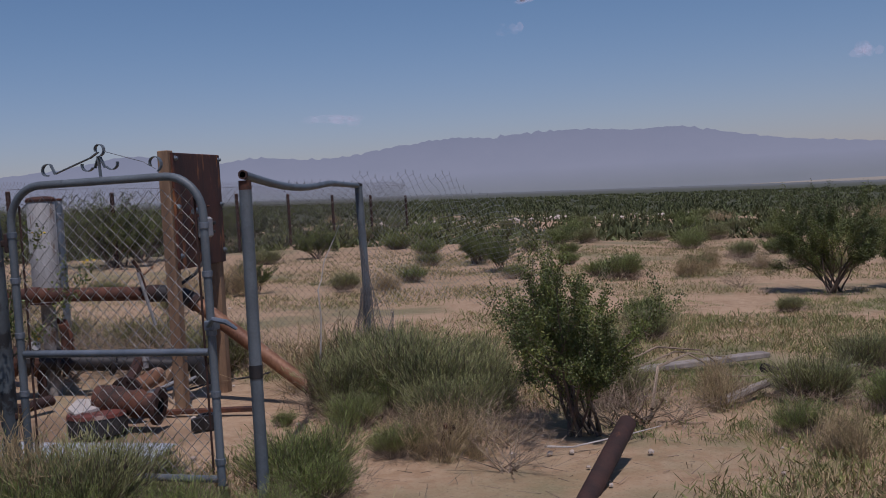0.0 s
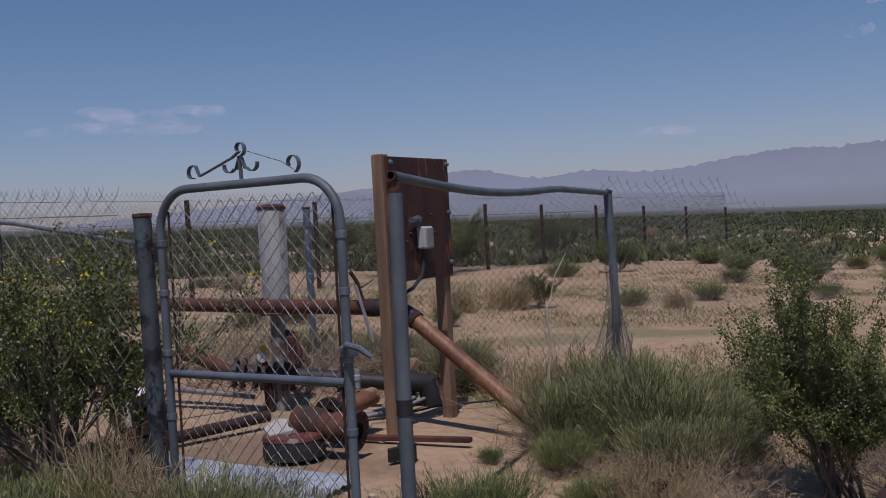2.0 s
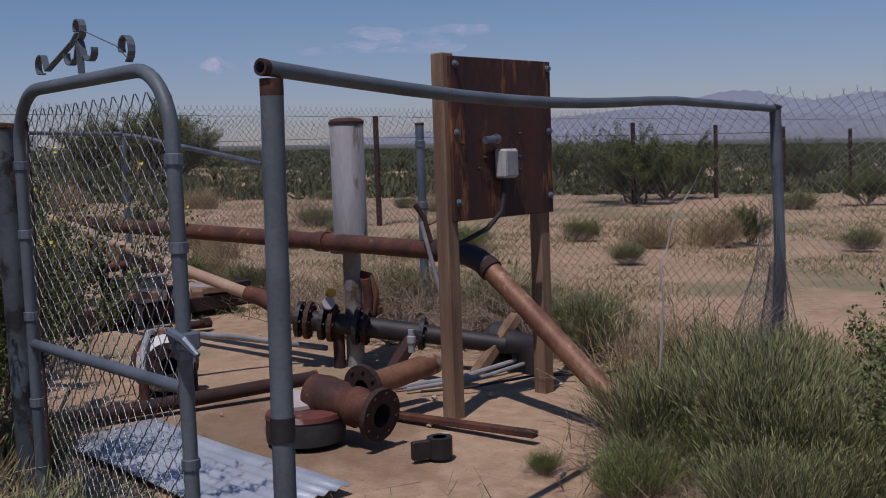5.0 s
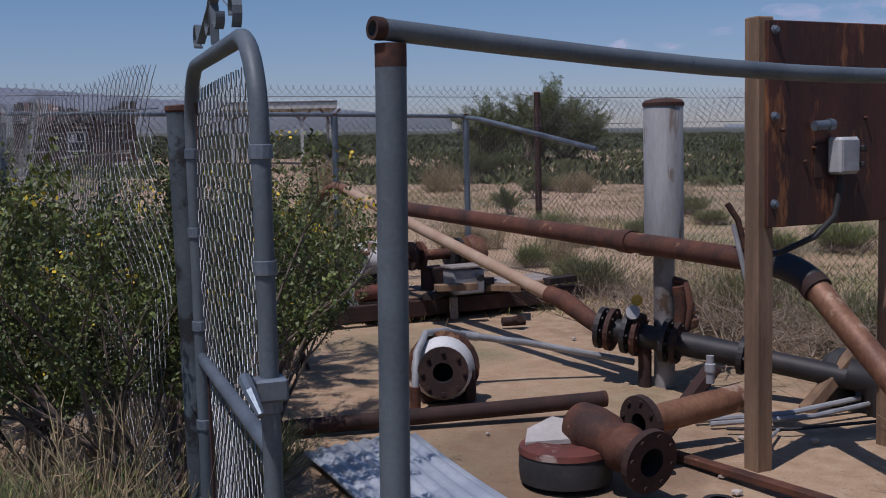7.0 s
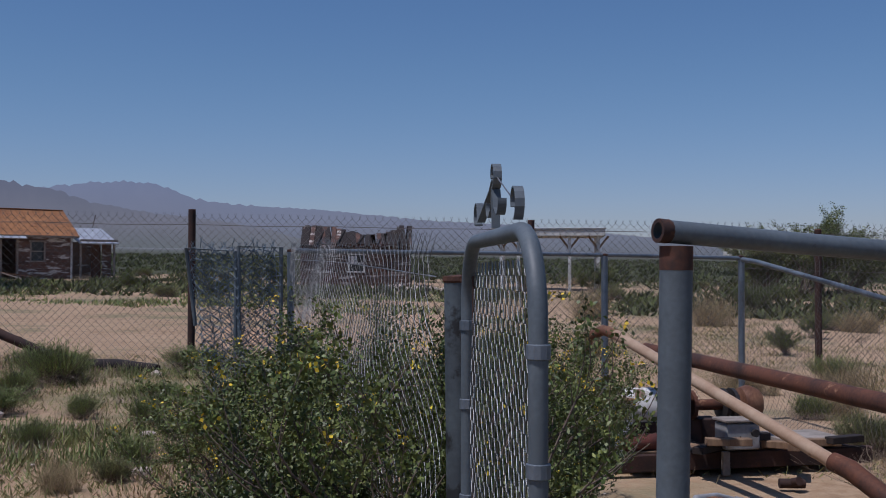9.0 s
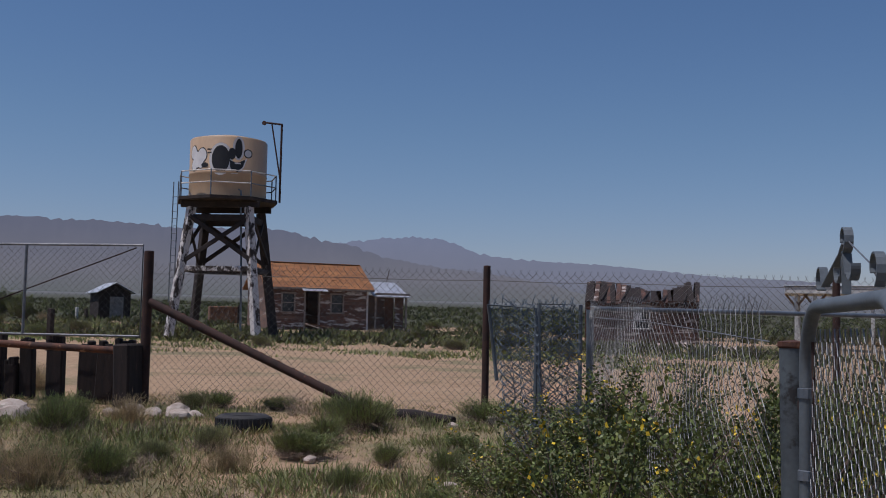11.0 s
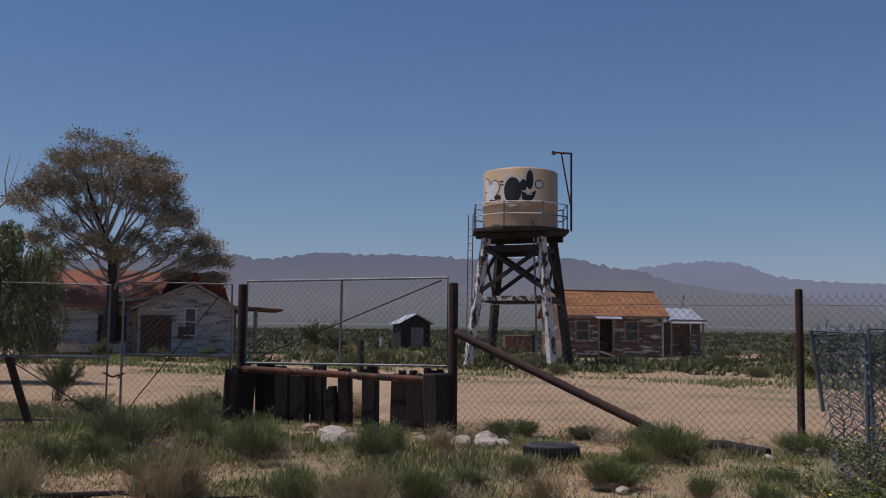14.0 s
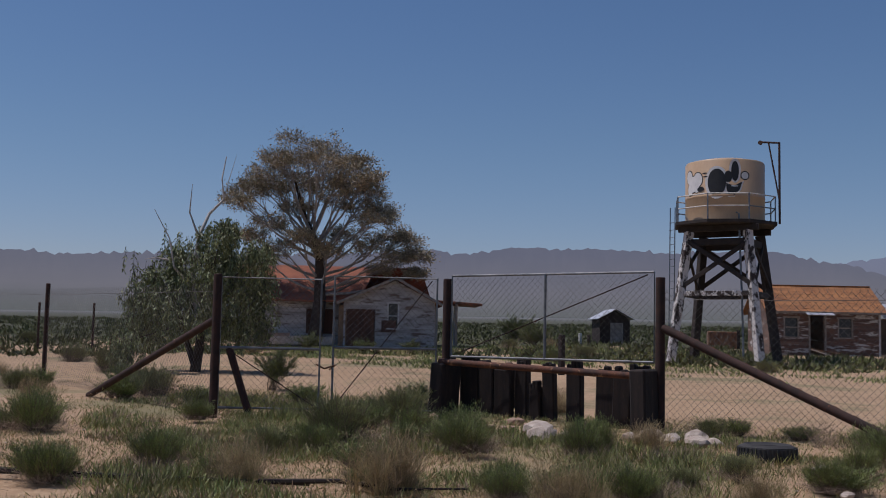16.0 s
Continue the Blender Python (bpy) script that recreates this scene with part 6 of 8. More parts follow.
def cabin():
    a, b = (-31.0, 46.05), (-27.25, 50.15)
    ang, W = frame_of(a, b)
    t = thing("cabin", a[0], a[1], ground_z(-29, 48) - 0.02, "derelict cabin with peeling siding and orange shingle roof", "house", ang)
    D, H, RG = 4.2, 2.28, 3.55
    ops = [(2.05, 2.75, 0, 2.02), (0.75, 1.45, 0.95, 1.9), (3.45, 4.15, 0.95, 1.9)]
    part("front_wall", wall_with(ops, 0, W, 0, H, 0.06, 0.12), GREYSIDING, t)
    siding(t, 0, W, 0.02, H, -0.02, ops, OLDSIDING, 0.17, 0.04, 3)
    part("back_wall", wall_with([], 0, W, 0, H, D - 0.06, 0.12), GREYSIDING, t)
    for xx in (0.06, W - 0.06):
        g = Build().box((xx, D / 2, H / 2), (0.12, D - 0.24, H), None, 0.002)
        g.add([(xx - 0.06, 0.0, H), (xx - 0.06, D, H), (xx - 0.06, D / 2, RG - 0.05), (xx + 0.06, 0.0, H), (xx + 0.06, D, H), (xx + 0.06, D / 2, RG - 0.05)], [(0, 1, 2), (5, 4, 3), (0, 2, 5, 3), (2, 1, 4, 5)])
        part("gable_wall", g, GREYSIDING, t)
    # floor coloured near-black for the shade indoors
    part("floor_slab", Build().box((W / 2, D / 2, 0.03), (W - 0.3, D - 0.3, 0.06)), INNERSHADE, t)
    for s, (y0, y1) in enumerate(((-0.32, D / 2), (D + 0.32, D / 2))):
        part("roof", Build().add([(-0.25, y0, H - 0.14), (W + 0.25, y0, H - 0.14), (W + 0.25, y1, RG), (-0.25, y1, RG), (-0.25, y0, H - 0.07), (W + 0.25, y0, H - 0.07), (W + 0.25, y1, RG + 0.07), (-0.25, y1, RG + 0.07)], [(0, 1, 2, 3), (7, 6, 5, 4), (0, 4, 5, 1), (1, 5, 6, 2), (3, 7, 4, 0)]), SHINGLE, t)
    shingles(t, -0.26, W + 0.26, -0.34, H - 0.08, D / 2, RG + 0.07, 9, 22, SHINGLE, 2)
    part("fascia", Build().box((W / 2, -0.33, H - 0.11), (W + 0.5, 0.03, 0.12)), GREYWOOD, t)
    part("ridge_cap", Build().box((W / 2, D / 2, RG + 0.1), (W + 0.45, 0.2, 0.05)), SHINGLE, t)
    for xa, xb, za, zb in ops[1:]:
        window(t, xa, xb, za, zb, 0.0, GREYWOOD)
    part("door_frame", Build().box((2.0, -0.03, 1.02), (0.09, 0.08, 2.06)).box((2.80, -0.03, 1.02), (0.09, 0.08, 2.06)), GREYWOOD, t)
    part("awning", Build().box((2.4, -0.42, 2.13), (1.35, 0.62, 0.03), Matrix.Rotation(radians(18), 3, "X")), METALROOF, t, "small bright metal awning")
    part("corner_board", Build().box((W - 0.04, -0.035, H / 2), (0.10, 0.05, H)), WHITEPAINT, t)
    lt = thing("lean_to", a[0], a[1], ground_z(-29, 48) - 0.02, "open lean-to with bright metal roof beside the cabin", "shed", ang)
    part("side_wall", Build().box((W + 2.1, 0.7, 1.0), (0.5, 0.1, 2.0)), OLDSIDING, lt)
    part("side_wall", Build().box((W + 1.1, 2.4, 1.0), (1.7, 0.1, 2.0)), GREYSIDING, lt)
    part("door", Build().box((W + 1.5, 0.66, 0.95), (0.62, 0.06, 1.8), Matrix.Rotation(radians(20), 3, "Z")), BROWNDOOR, lt, "reddish brown leaning door")
    for xx in (W + 0.5, W + 2.3):
        part("post", Build().box((xx, 0.15, 1.0), (0.1, 0.1, 2.0)), GREYWOOD, lt)
    part("roof", Build().box((W + 1.4, 1.1, 2.30), (2.1, 2.6, 0.05), Matrix.Rotation(radians(20), 3, "X")), METALROOF, lt, "bright sheet metal roof")
    part("rafter", Build().box((W + 1.4, -0.1, 2.02), (2.0, 0.08, 0.12)), GREYWOOD, lt)
    part("stovepipe", Build().tube([(W + 1.9, 2.4, 2.4), (W + 2.15, 2.4, 3.5)], 0.02, 6), RUSTDARK, lt)
    db = thing("leaning_boards", a[0], a[1], ground_z(-29, 48), "loose pale boards fallen before the cabin door", "boards", ang)
    part("board", Build().box((2.5, -0.9, 0.22), (1.3, 0.5, 0.05), Matrix.Rotation(radians(8), 3, "Y")), RUSTLIGHT, db)
    part("board", Build().box((2.2, -1.5, 0.12), (1.2, 0.1, 0.05), Matrix.Rotation(radians(20), 3, "Y") @ Matrix.Rotation(radians(-30), 3, "Z")), GREYWOOD, db)


cabin()


def ruin():
    a, b = (-13.9, 45.9), (-8.95, 47.0)
    ang, W = frame_of(a, b)
    t = thing("ruined_shed", a[0], a[1], ground_z(-11.5, 46.4), "collapsing timber shed with caved-in roof", "shed", ang)
    D, H = 3.6, 1.95
    ops = [(2.2, 2.9, 0.7, 1.45)]
    part("front_wall", wall_with(ops, 0, W, 0, H, 0.06, 0.1), RUINSIDING, t)
    siding(t, 0, W, 0.02, H, -0.02, ops, RUINSIDING, 0.16, 0.10, 9)
    part("back_wall", Build().box((W / 2, D, H / 2), (W, 0.1, H)), GREYSIDING, t)
    for xx in (0.05, W - 0.05):
        part("end_wall", Build().box((xx, D / 2, H / 2), (0.1, D - 0.2, H)).add([(xx, 0, H), (xx, D, H), (xx, D * 0.5, 2.85), (xx + 0.06, 0, H), (xx + 0.06, D, H), (xx + 0.06, D * 0.5, 2.85)], [(0, 1, 2), (5, 4, 3), (0, 2, 5, 3), (2, 1, 4, 5)]), GREYSIDING, t)
    window(t, *ops[0], 0.0, WHITEPAINT)
    part("window_cloth", Build().box((2.42, -0.04, 1.22), (0.3, 0.02, 0.35)), BRIGHTPAINT, t, "scrap of white board in the window")
    rg = random.Random(4)
    sag = lambda x: 2.85 - 0.42 * math.exp(-((x - W * 0.62) / (W * 0.26)) ** 2) + (0.10 if x > W * 0.9 else 0)
    n = 26
    for i in range(n):
        x = W * (i + 0.5) / n
        zr = sag(x)
        for s, (y0, y1) in enumerate(((-0.25, D / 2), (D + 0.25, D / 2))):
            if rg.random() < 0.04:
                continue
            p0, p1 = Vector((x, y0, H - 0.08 - rg.uniform(0, 0.12))), Vector((x + rg.uniform(-0.12, 0.12), y1, zr + rg.uniform(-0.04, 0.03)))
            q = (p1 - p0).to_track_quat("Y", "Z").to_matrix()
            part("roof_board", Build().box((p0 + p1) / 2, (W / n * rg.uniform(0.95, 1.2), (p1 - p0).length, 0.04), q, 0.004), RUINSIDING if rg.random() < 0.3 else TIMBER, t)
    for i in range(5):
        x = W * (0.15 + 0.18 * i)
        p0, p1 = Vector((x, -0.3, H)), Vector((x + 0.3, D / 2, sag(x) - 0.10))
        q = (p1 - p0).to_track_quat("Y", "Z").to_matrix()
        part("rafter", Build().box((p0 + p1) / 2, (0.07, (p1 - p0).length + 0.2, 0.10), q, 0.004), TIMBER, t)


ruin()


def house():
    a, b = (-49.6, 26.6), (-43.8, 34.8)
    ang, W = frame_of(a, b)
    z = ground_z(-46.5, 30.5) - 0.02
    t = thing("ranch_house", a[0], a[1], z, "abandoned white house with rust-red roof and boarded openings", "house", ang)
    H = 2.45
    L1 = W * 0.52
    D = 6.0
    ops = [(L1 - 1.9, L1 - 0.5, 0.7, 2.0)]
    part("wing_wall", wall_with(ops, 0, L1, 0, H, 0.8, 0.14), HOUSEWHITE, t)
    siding(t, 0, L1, 0.02, H, 0.72, ops, HOUSEWHITE, 0.2, 0.03, 6)
    part("boarded_window", Build().box((L1 - 1.2, 0.78, 1.35), (1.4, 0.05, 1.3)), BROWNDOOR, t, "brown boarded window")
    part("back_wall", Build().box((W / 2, D, H / 2), (W, 0.14, H)), HOUSEWHITE, t)
    part("end_wall", Build().box((0.07, 3.4, H / 2), (0.14, 5.0, H)), HOUSEWHITE, t)
    part("wing_roof", Build().add([(-0.5, 0.2, H - 0.1), (L1 + 0.8, 0.2, H - 0.1), (L1 + 1.8, 3.4, 4.35), (-0.5, 3.4, 4.35), (-0.5, 0.2, H), (L1 + 0.8, 0.2, H), (L1 + 1.8, 3.4, 4.45), (-0.5, 3.4, 4.45)], [(0, 1, 2, 3), (7, 6, 5, 4), (0, 4, 5, 1), (3, 7, 4, 0), (1, 5, 6, 2)]), REDROOF, t, "rust-red roof")
    part("wing_roof", Build().add([(-0.5, 6.5, H - 0.1), (W + 0.5, 6.5, H - 0.1), (W - 0.5, 3.4, 4.35), (-0.5, 3.4, 4.35), (-0.5, 6.5, H), (W + 0.5, 6.5, H), (W - 0.5, 3.4, 4.45), (-0.5, 3.4, 4.45)], [(0, 1, 2, 3), (7, 6, 5, 4), (0, 4, 5, 1)]), REDROOF, t)
    # gable section
    g0, g1 = L1 + 0.05, W
    gm = (g0 + g1) / 2 + 0.3
    gops = [(g0 + 0.1, g0 + 1.65, 0, 2.1), (g0 + 2.3, g0 + 2.85, 1.05, 2.35)]
    part("gable_wall", wall_with(gops, g0, g1, 0, H, 0.0, 0.14).add([(g0, -0.07, H), (g1, -0.07, H), (gm, -0.07, 3.55), (g0, 0.07, H), (g1, 0.07, H), (gm, 0.07, 3.55)], [(0, 1, 2), (5, 4, 3), (0, 2, 5, 3), (2, 1, 4, 5)]), HOUSEWHITE, t)
    siding(t, g0, g1, 0.02, H, -0.08, gops, HOUSEWHITE, 0.2, 0.02, 7)
    part("garage_door", Build().box((g0 + 0.87, 0.02, 1.05), (1.5, 0.06, 2.08)), BROWNDOOR, t, "wide brown board door")
    window(t, *gops[1], -0.07, WHITEPAINT)
    part("window_board", Build().box((g0 + 2.35, -0.12, 1.15), (0.75, 0.04, 0.62)), BROWNDOOR, t, "red-brown board over the window")
    for s, xe in ((0, g0 - 0.35), (1, g1 + 0.35)):
        part("gable_roof", Build().add([(xe, -0.4, H - 0.22), (gm, -0.4, 3.6), (gm, 3.6, 3.6), (xe, 3.6, H - 0.22), (xe, -0.4, H - 0.12), (gm, -0.4, 3.7), (gm, 3.6, 3.7), (xe, 3.6, H - 0.12)], [(0, 1, 2, 3), (7, 6, 5, 4), (0, 4, 5, 1), (0, 3, 7, 4)]), REDROOF, t)
    part("bargeboard", Build().box(((g0 + gm) / 2 - 0.15, -0.43, 3.0), (gm - g0 + 0.75, 0.05, 0.14), Matrix.Rotation(-math.atan2(1.4, gm - g0 + 0.4), 3, "Y")).box(((g1 + gm) / 2 + 0.15, -0.43, 3.0), (g1 - gm + 0.75, 0.05, 0.14), Matrix.Rotation(math.atan2(1.4, g1 - gm + 0.4), 3, "Y")), GREYWOOD, t)
    part("side_wall", Build().box((g1 - 0.07, 3.0, H / 2), (0.14, 5.9, H)), HOUSEWHITE, t)
    # porch
    part("porch_roof", Build().box((g1 + 1.3, 3.0, 2.52), (2.8, 3.4, 0.12), Matrix.Rotation(radians(3), 3, "Y")), REDROOF, t, "flat rusty porch roof")
    for xx, yy in ((g1 + 1.3, 1.5), (g1 + 1.55, 4.4), (g1 + 0.2, 1.6)):
        part("porch_post", Build().box((xx, yy, 1.22), (0.14, 0.14, 2.45)), WHITEPAINT if xx > g1 + 1.4 else GREYWOOD, t)
    part("stair_block", Build().box((L1 + 0.0, 0.2, 1.1), (0.42, 0.5, 2.2)), LUMBER, t, "tan timber box by the door")
    part("low_wall", Build().box((L1 * 0.45, 0.1, 0.32), (L1 * 0.9, 0.25, 0.42)), STONE, t, "low rubble wall")
    part("front_step", Build().box((L1 * 0.3, 0.3, 0.45), (1.9, 0.3, 0.5)), REDSTONE, t)


house()


def privy():
    t = thing("small_shed", -47.0, 51.7, ground_z(-47, 52), "small dark shed with shiny metal roof", "shed", math.degrees(math.atan2(2.4, 0.6)) - 20)
    part("wall", wall_with([(0.75, 1.5, 0, 1.35)], 0, 2.0, 0, 1.7, 0.05, 0.1), TIMBER, t)
    part("door", Build().box((1.12, 0.0, 0.72), (0.85, 0.05, 1.4)), GREYWOOD, t, "grey board door")
    part("back_wall", Build().box((1.0, 2.0, 0.85), (2.0, 0.1, 1.7)).box((0.05, 1.0, 0.85), (0.1, 1.9, 1.7)).box((1.95, 1.0, 0.85), (0.1, 1.9, 1.7)), TIMBER, t)
    part("gable", Build().add([(0, 0.0, 1.7), (2, 0.0, 1.7), (1, 0.0, 2.25), (0, 0.1, 1.7), (2, 0.1, 1.7), (1, 0.1, 2.25)], [(0, 1, 2), (5, 4, 3), (0, 2, 5, 3), (2, 1, 4, 5)]), TIMBER, t)
    for s in (-1, 1):
        part("roof", Build().box((1 + s * 0.62, 1.0, 1.98), (1.42, 2.6, 0.04), Matrix.Rotation(radians(28 * s), 3, "Y")), METALROOF, t, "shiny metal roof sheet")


privy()


def shade_canopy():
    a = (-5.0, 45.6)
    t = thing("shade_canopy", a[0], a[1], ground_z(-2.5, 45.7), "pale flat roofed shade shelter on braced posts", "shelter", 3)
    part("roof", Build().box((2.4, 1.3, 2.55), (5.0, 3.2, 0.30), None, 0.02), WHITEPAINT, t, "pale flat roof with deep fascia")
    part("roof_skin", Build().box((2.4, 1.3, 2.74), (5.1, 3.3, 0.05), None, 0.01), METALROOF, t)
    for xx in (0.35, 1.1, 3.35, 4.6):
        part("post", Build().box((xx, 0.0, 1.2), (0.14, 0.14, 2.45)), WHITEPAINT, t)
        for s in (-1, 1):
            part("knee_brace", Build().box((xx + s * 0.22, 0, 2.12), (0.09, 0.09, 0.72), Matrix.Rotation(radians(38 * s), 3, "Y")), LUMBER, t)
    for xx in (0.35, 4.6):
        part("post", Build().box((xx, 2.6, 1.2), (0.14, 0.14, 2.45)), WHITEPAINT, t)


shade_canopy()
rt = thing("rusty_tank_box", -39.0, 53.6, ground_z(-39, 53.6), "low rusty steel box beyond the tower", "tank", 40)
part("box", Build().box((0, 0, 0.5), (1.7, 1.2, 1.0), None, 0.03), RUSTLIGHT, rt)
part("dark_post", Build().box((0.9, -0.7, 0.55), (0.16, 0.16, 1.1)), TIMBER, rt)
for x, y, h, m_ in ((-46.3, 49.0, 0.75, WHITEPAINT), (-44.7, 48.0, 0.7, BARK), (-22.5, 21.5, 1.2, TIMBER), (-37.5, 30.0, 0.9, TIMBER)):
    t = thing("short_post", x, y, ground_z(x, y), "short weathered marker post in the yard", "post")
    part("post", Build().box((0, 0, h / 2 - 0.05), (0.16, 0.16, h + 0.1), None, 0.02), m_, t)


def tyre(x, y):
    t = thing("old_tyre", x, y, ground_z(x, y) - 0.02, "worn black tyre lying flat in the weeds", "tyre")
    prof = [(0.20, 0.03), (0.28, 0.0), (0.34, 0.03), (0.355, 0.10), (0.34, 0.18), (0.28, 0.21), (0.20, 0.18), (0.19, 0.16), (0.29, 0.10), (0.19, 0.05), (0.20, 0.03)]
    part("carcass", Build().lathe(prof, pose(0, 0, 0), 36), RUBBER, t, smooth=True)
    b = Build()
    for k in range(40):
        a = 2 * math.pi * k / 40
        b.box((0.352 * math.cos(a), 0.352 * math.sin(a), 0.105), (0.02, 0.03, 0.13), Matrix.Rotation(a, 3, "Z"), 0.003)
    part("tread", b, RUBBER, t)


tyre(-8.05, 9.55)


# ---- trees ----
def grow(seed, start, direction, length, r, depth, spread, out, leafs, up=0.1, taper=0.62, wob=0.25, kids=(2, 4)):
    """A limb that wanders, tapers and splits: bars into out, twig ends into leafs."""
    rg = seed
    p, d = Vector(start), Vector(direction).normalized()
    n = 4
    for i in range(n):
        d = (d + Vector((rg.gauss(0, wob), rg.gauss(0, wob), rg.gauss(0, wob * 0.6) + up)) * 0.5).normalized()
        q = p + d * (length / n)
        r2 = r * (1 - 0.38 * (i + 1) / n)
        out.append((p.copy(), q.copy(), r * (1 - 0.38 * i / n), r2))
        p = q
        if depth > 0 and i >= 1:
            for _ in range(rg.randint(*kids) if i == n - 1 else rg.randint(0, 2)):
                side = Vector((rg.gauss(0, 1), rg.gauss(0, 1), rg.gauss(0, 0.55))).normalized()
                grow(rg, p, d * (1 - spread) + side * spread, length * rg.uniform(0.5, 0.78), r2 * taper, depth - 1, spread, out, leafs, up, taper, wob, kids)
    if depth <= 1:
        leafs.append((p.copy(), d.copy()))


def limb_mesh(name, bars, n=6):
    V, Q = sticks([b[0] for b in bars], [b[1] for b in bars], np.array([b[2] for b in bars]), np.array([b[3] for b in bars]), n)
    return quick(name, V, Q)


LIMBBARK = surf("grey_limb_bark", (0.36, 0.32, 0.285), (0.22, 0.19, 0.165), 6, 0.95, 0, 0.4, 30)


def big_tree():
    rg = random.Random(21)
    nr = np.random.default_rng(5)
    x, y = -47.6, 29.8
    t = thing("pine_tree", x, y, ground_z(x, y) - 0.1, "tall half-dead pine with thin olive-brown crown", "tree")
    tilt = Vector((-0.35, 0.05, 0))
    bars = []
    trunk = [Vector((0, 0, 0)), Vector((0.15, 0.2, 2.5)), Vector((0.1, 0.15, 5.0)), Vector((-0.5, -0.5, 7.0)), Vector((-0.9, -0.9, 8.8))]
    rad = [0.40, 0.32, 0.23, 0.12, 0.06]
    for i in range(4):
        for s in range(3):
            a, c = trunk[i].lerp(trunk[i + 1], s / 3), trunk[i].lerp(trunk[i + 1], (s + 1) / 3)
            ra, rc = rad[i] + (rad[i + 1] - rad[i]) * s / 3, rad[i] + (rad[i + 1] - rad[i]) * (s + 1) / 3
            bars.append((a, c, ra, rc))
    part("trunk", limb_mesh("trunk", bars, 12), BARK, t, "dark rough trunk")
    # limb tips laid out as clumps: along the picture's width (u) and height
    side = Vector((0.60, 0.80, 0)).normalized()
    deep = Vector((-0.80, 0.60, 0))
    clumps = [(-0.6, 11.0, 1.7), (0.5, 10.7, 1.5), (-1.7, 10.2, 1.3), (1.4, 10.0, 1.3), (-2.9, 9.6, 1.1), (2.0, 9.1, 1.2), (-4.0, 8.6, 1.1), (-4.4, 7.9, 0.8), (-2.3, 8.7, 1.1), (-0.3, 9.3, 1.3), (0.9, 8.5, 1.1), (-1.2, 7.7, 1.0), (2.3, 7.7, 1.1), (3.2, 7.0, 1.0), (4.1, 6.4, 1.0), (5.0, 6.0, 0.9), (5.6, 5.2, 0.8), (4.4, 5.1, 0.9), (3.0, 5.6, 1.0), (1.6, 6.4, 1.0), (-2.6, 6.8, 1.0), (-3.6, 6.2, 0.8), (-2.0, 5.4, 0.9), (0.6, 5.3, 0.8), (5.6, 4.2, 0.6), (3.6, 4.4, 0.7), (-3.2, 5.0, 0.7), (-0.8, 6.0, 0.8), (1.9, 10.2, 1.2), (2.6, 9.3, 1.1), (2.8, 8.5, 0.9), (-2.2, 10.3, 1.0), (-3.6, 9.2, 0.9), (0.1, 9.9, 1.3), (1.4, 9.2, 1.1), (-1.2, 9.2, 1.1), (3.6, 7.6, 0.8)]
    limbs, leaf_c, leaf_d = [], [], []
    for u, h, r in clumps:
        u, h, r = u * 0.96, h * 0.955, r * 0.92
        v = rg.uniform(-2.2, 2.2) * (1 - abs(u) / 8)
        c = side * u + deep * v + Vector((0, 0, h))
        z0 = min(max(2.8, h * 0.62), 8.2)
        k = max(i for i in range(4) if trunk[i].z <= z0)
        s = trunk[k].lerp(trunk[k + 1], (z0 - trunk[k].z) / (trunk[k + 1].z - trunk[k].z))
        mid = s.lerp(c, 0.5) + Vector((rg.uniform(-0.3, 0.3), rg.uniform(-0.3, 0.3), -0.25))
        pts = [s, s.lerp(mid, 0.5) + Vector((0, 0, -0.08)), mid, mid.lerp(c, 0.5) + Vector((0, 0, 0.08)), c]
        rr = [0.085, 0.07, 0.055, 0.035, 0.018]
        for i in range(4):
            limbs.append((pts[i], pts[i + 1], rr[i], rr[i + 1]))
        for q in range(34):
            d = Vector((rg.gauss(0, 1), rg.gauss(0, 1), rg.gauss(0.25, 0.7))).normalized()
            e = c + Vector((d.x * r * 1.15, d.y * r * 1.15, d.z * r * 0.5)) * rg.uniform(0.55, 1.05)
            o = pts[rg.choice((2, 3, 3, 4))].lerp(c, rg.random())
            m = o.lerp(e, 0.55) + Vector((0, 0, rg.uniform(-0.12, 0.12)))
            limbs += [(o, m, 0.016, 0.010), (m, e, 0.010, 0.004)]
            for _ in range(46):
                w = rg.random() ** 0.5
                leaf_c.append(m.lerp(e, 0.35 + 0.75 * w) + Vector((rg.gauss(0, 0.16), rg.gauss(0, 0.16), rg.gauss(0, 0.12))))
                leaf_d.append((d.x + rg.gauss(0, 0.7), d.y + rg.gauss(0, 0.7), d.z + rg.gauss(0.2, 0.7)))
    part("limb_tangle", limb_mesh("limb_tangle", limbs, 5), LIMBBARK, t, "bare twisting grey limbs")
    V, Q = blades(leaf_c, leaf_d, nr.uniform(0.016, 0.036, len(leaf_c)), nr.uniform(0.08, 0.20, len(leaf_c)), nr)
    me = quick("crown", V, Q)
    tagged(part("crown", me, PINELEAF, t, "sparse olive-brown needle tufts"), kind="stuff")


big_tree()


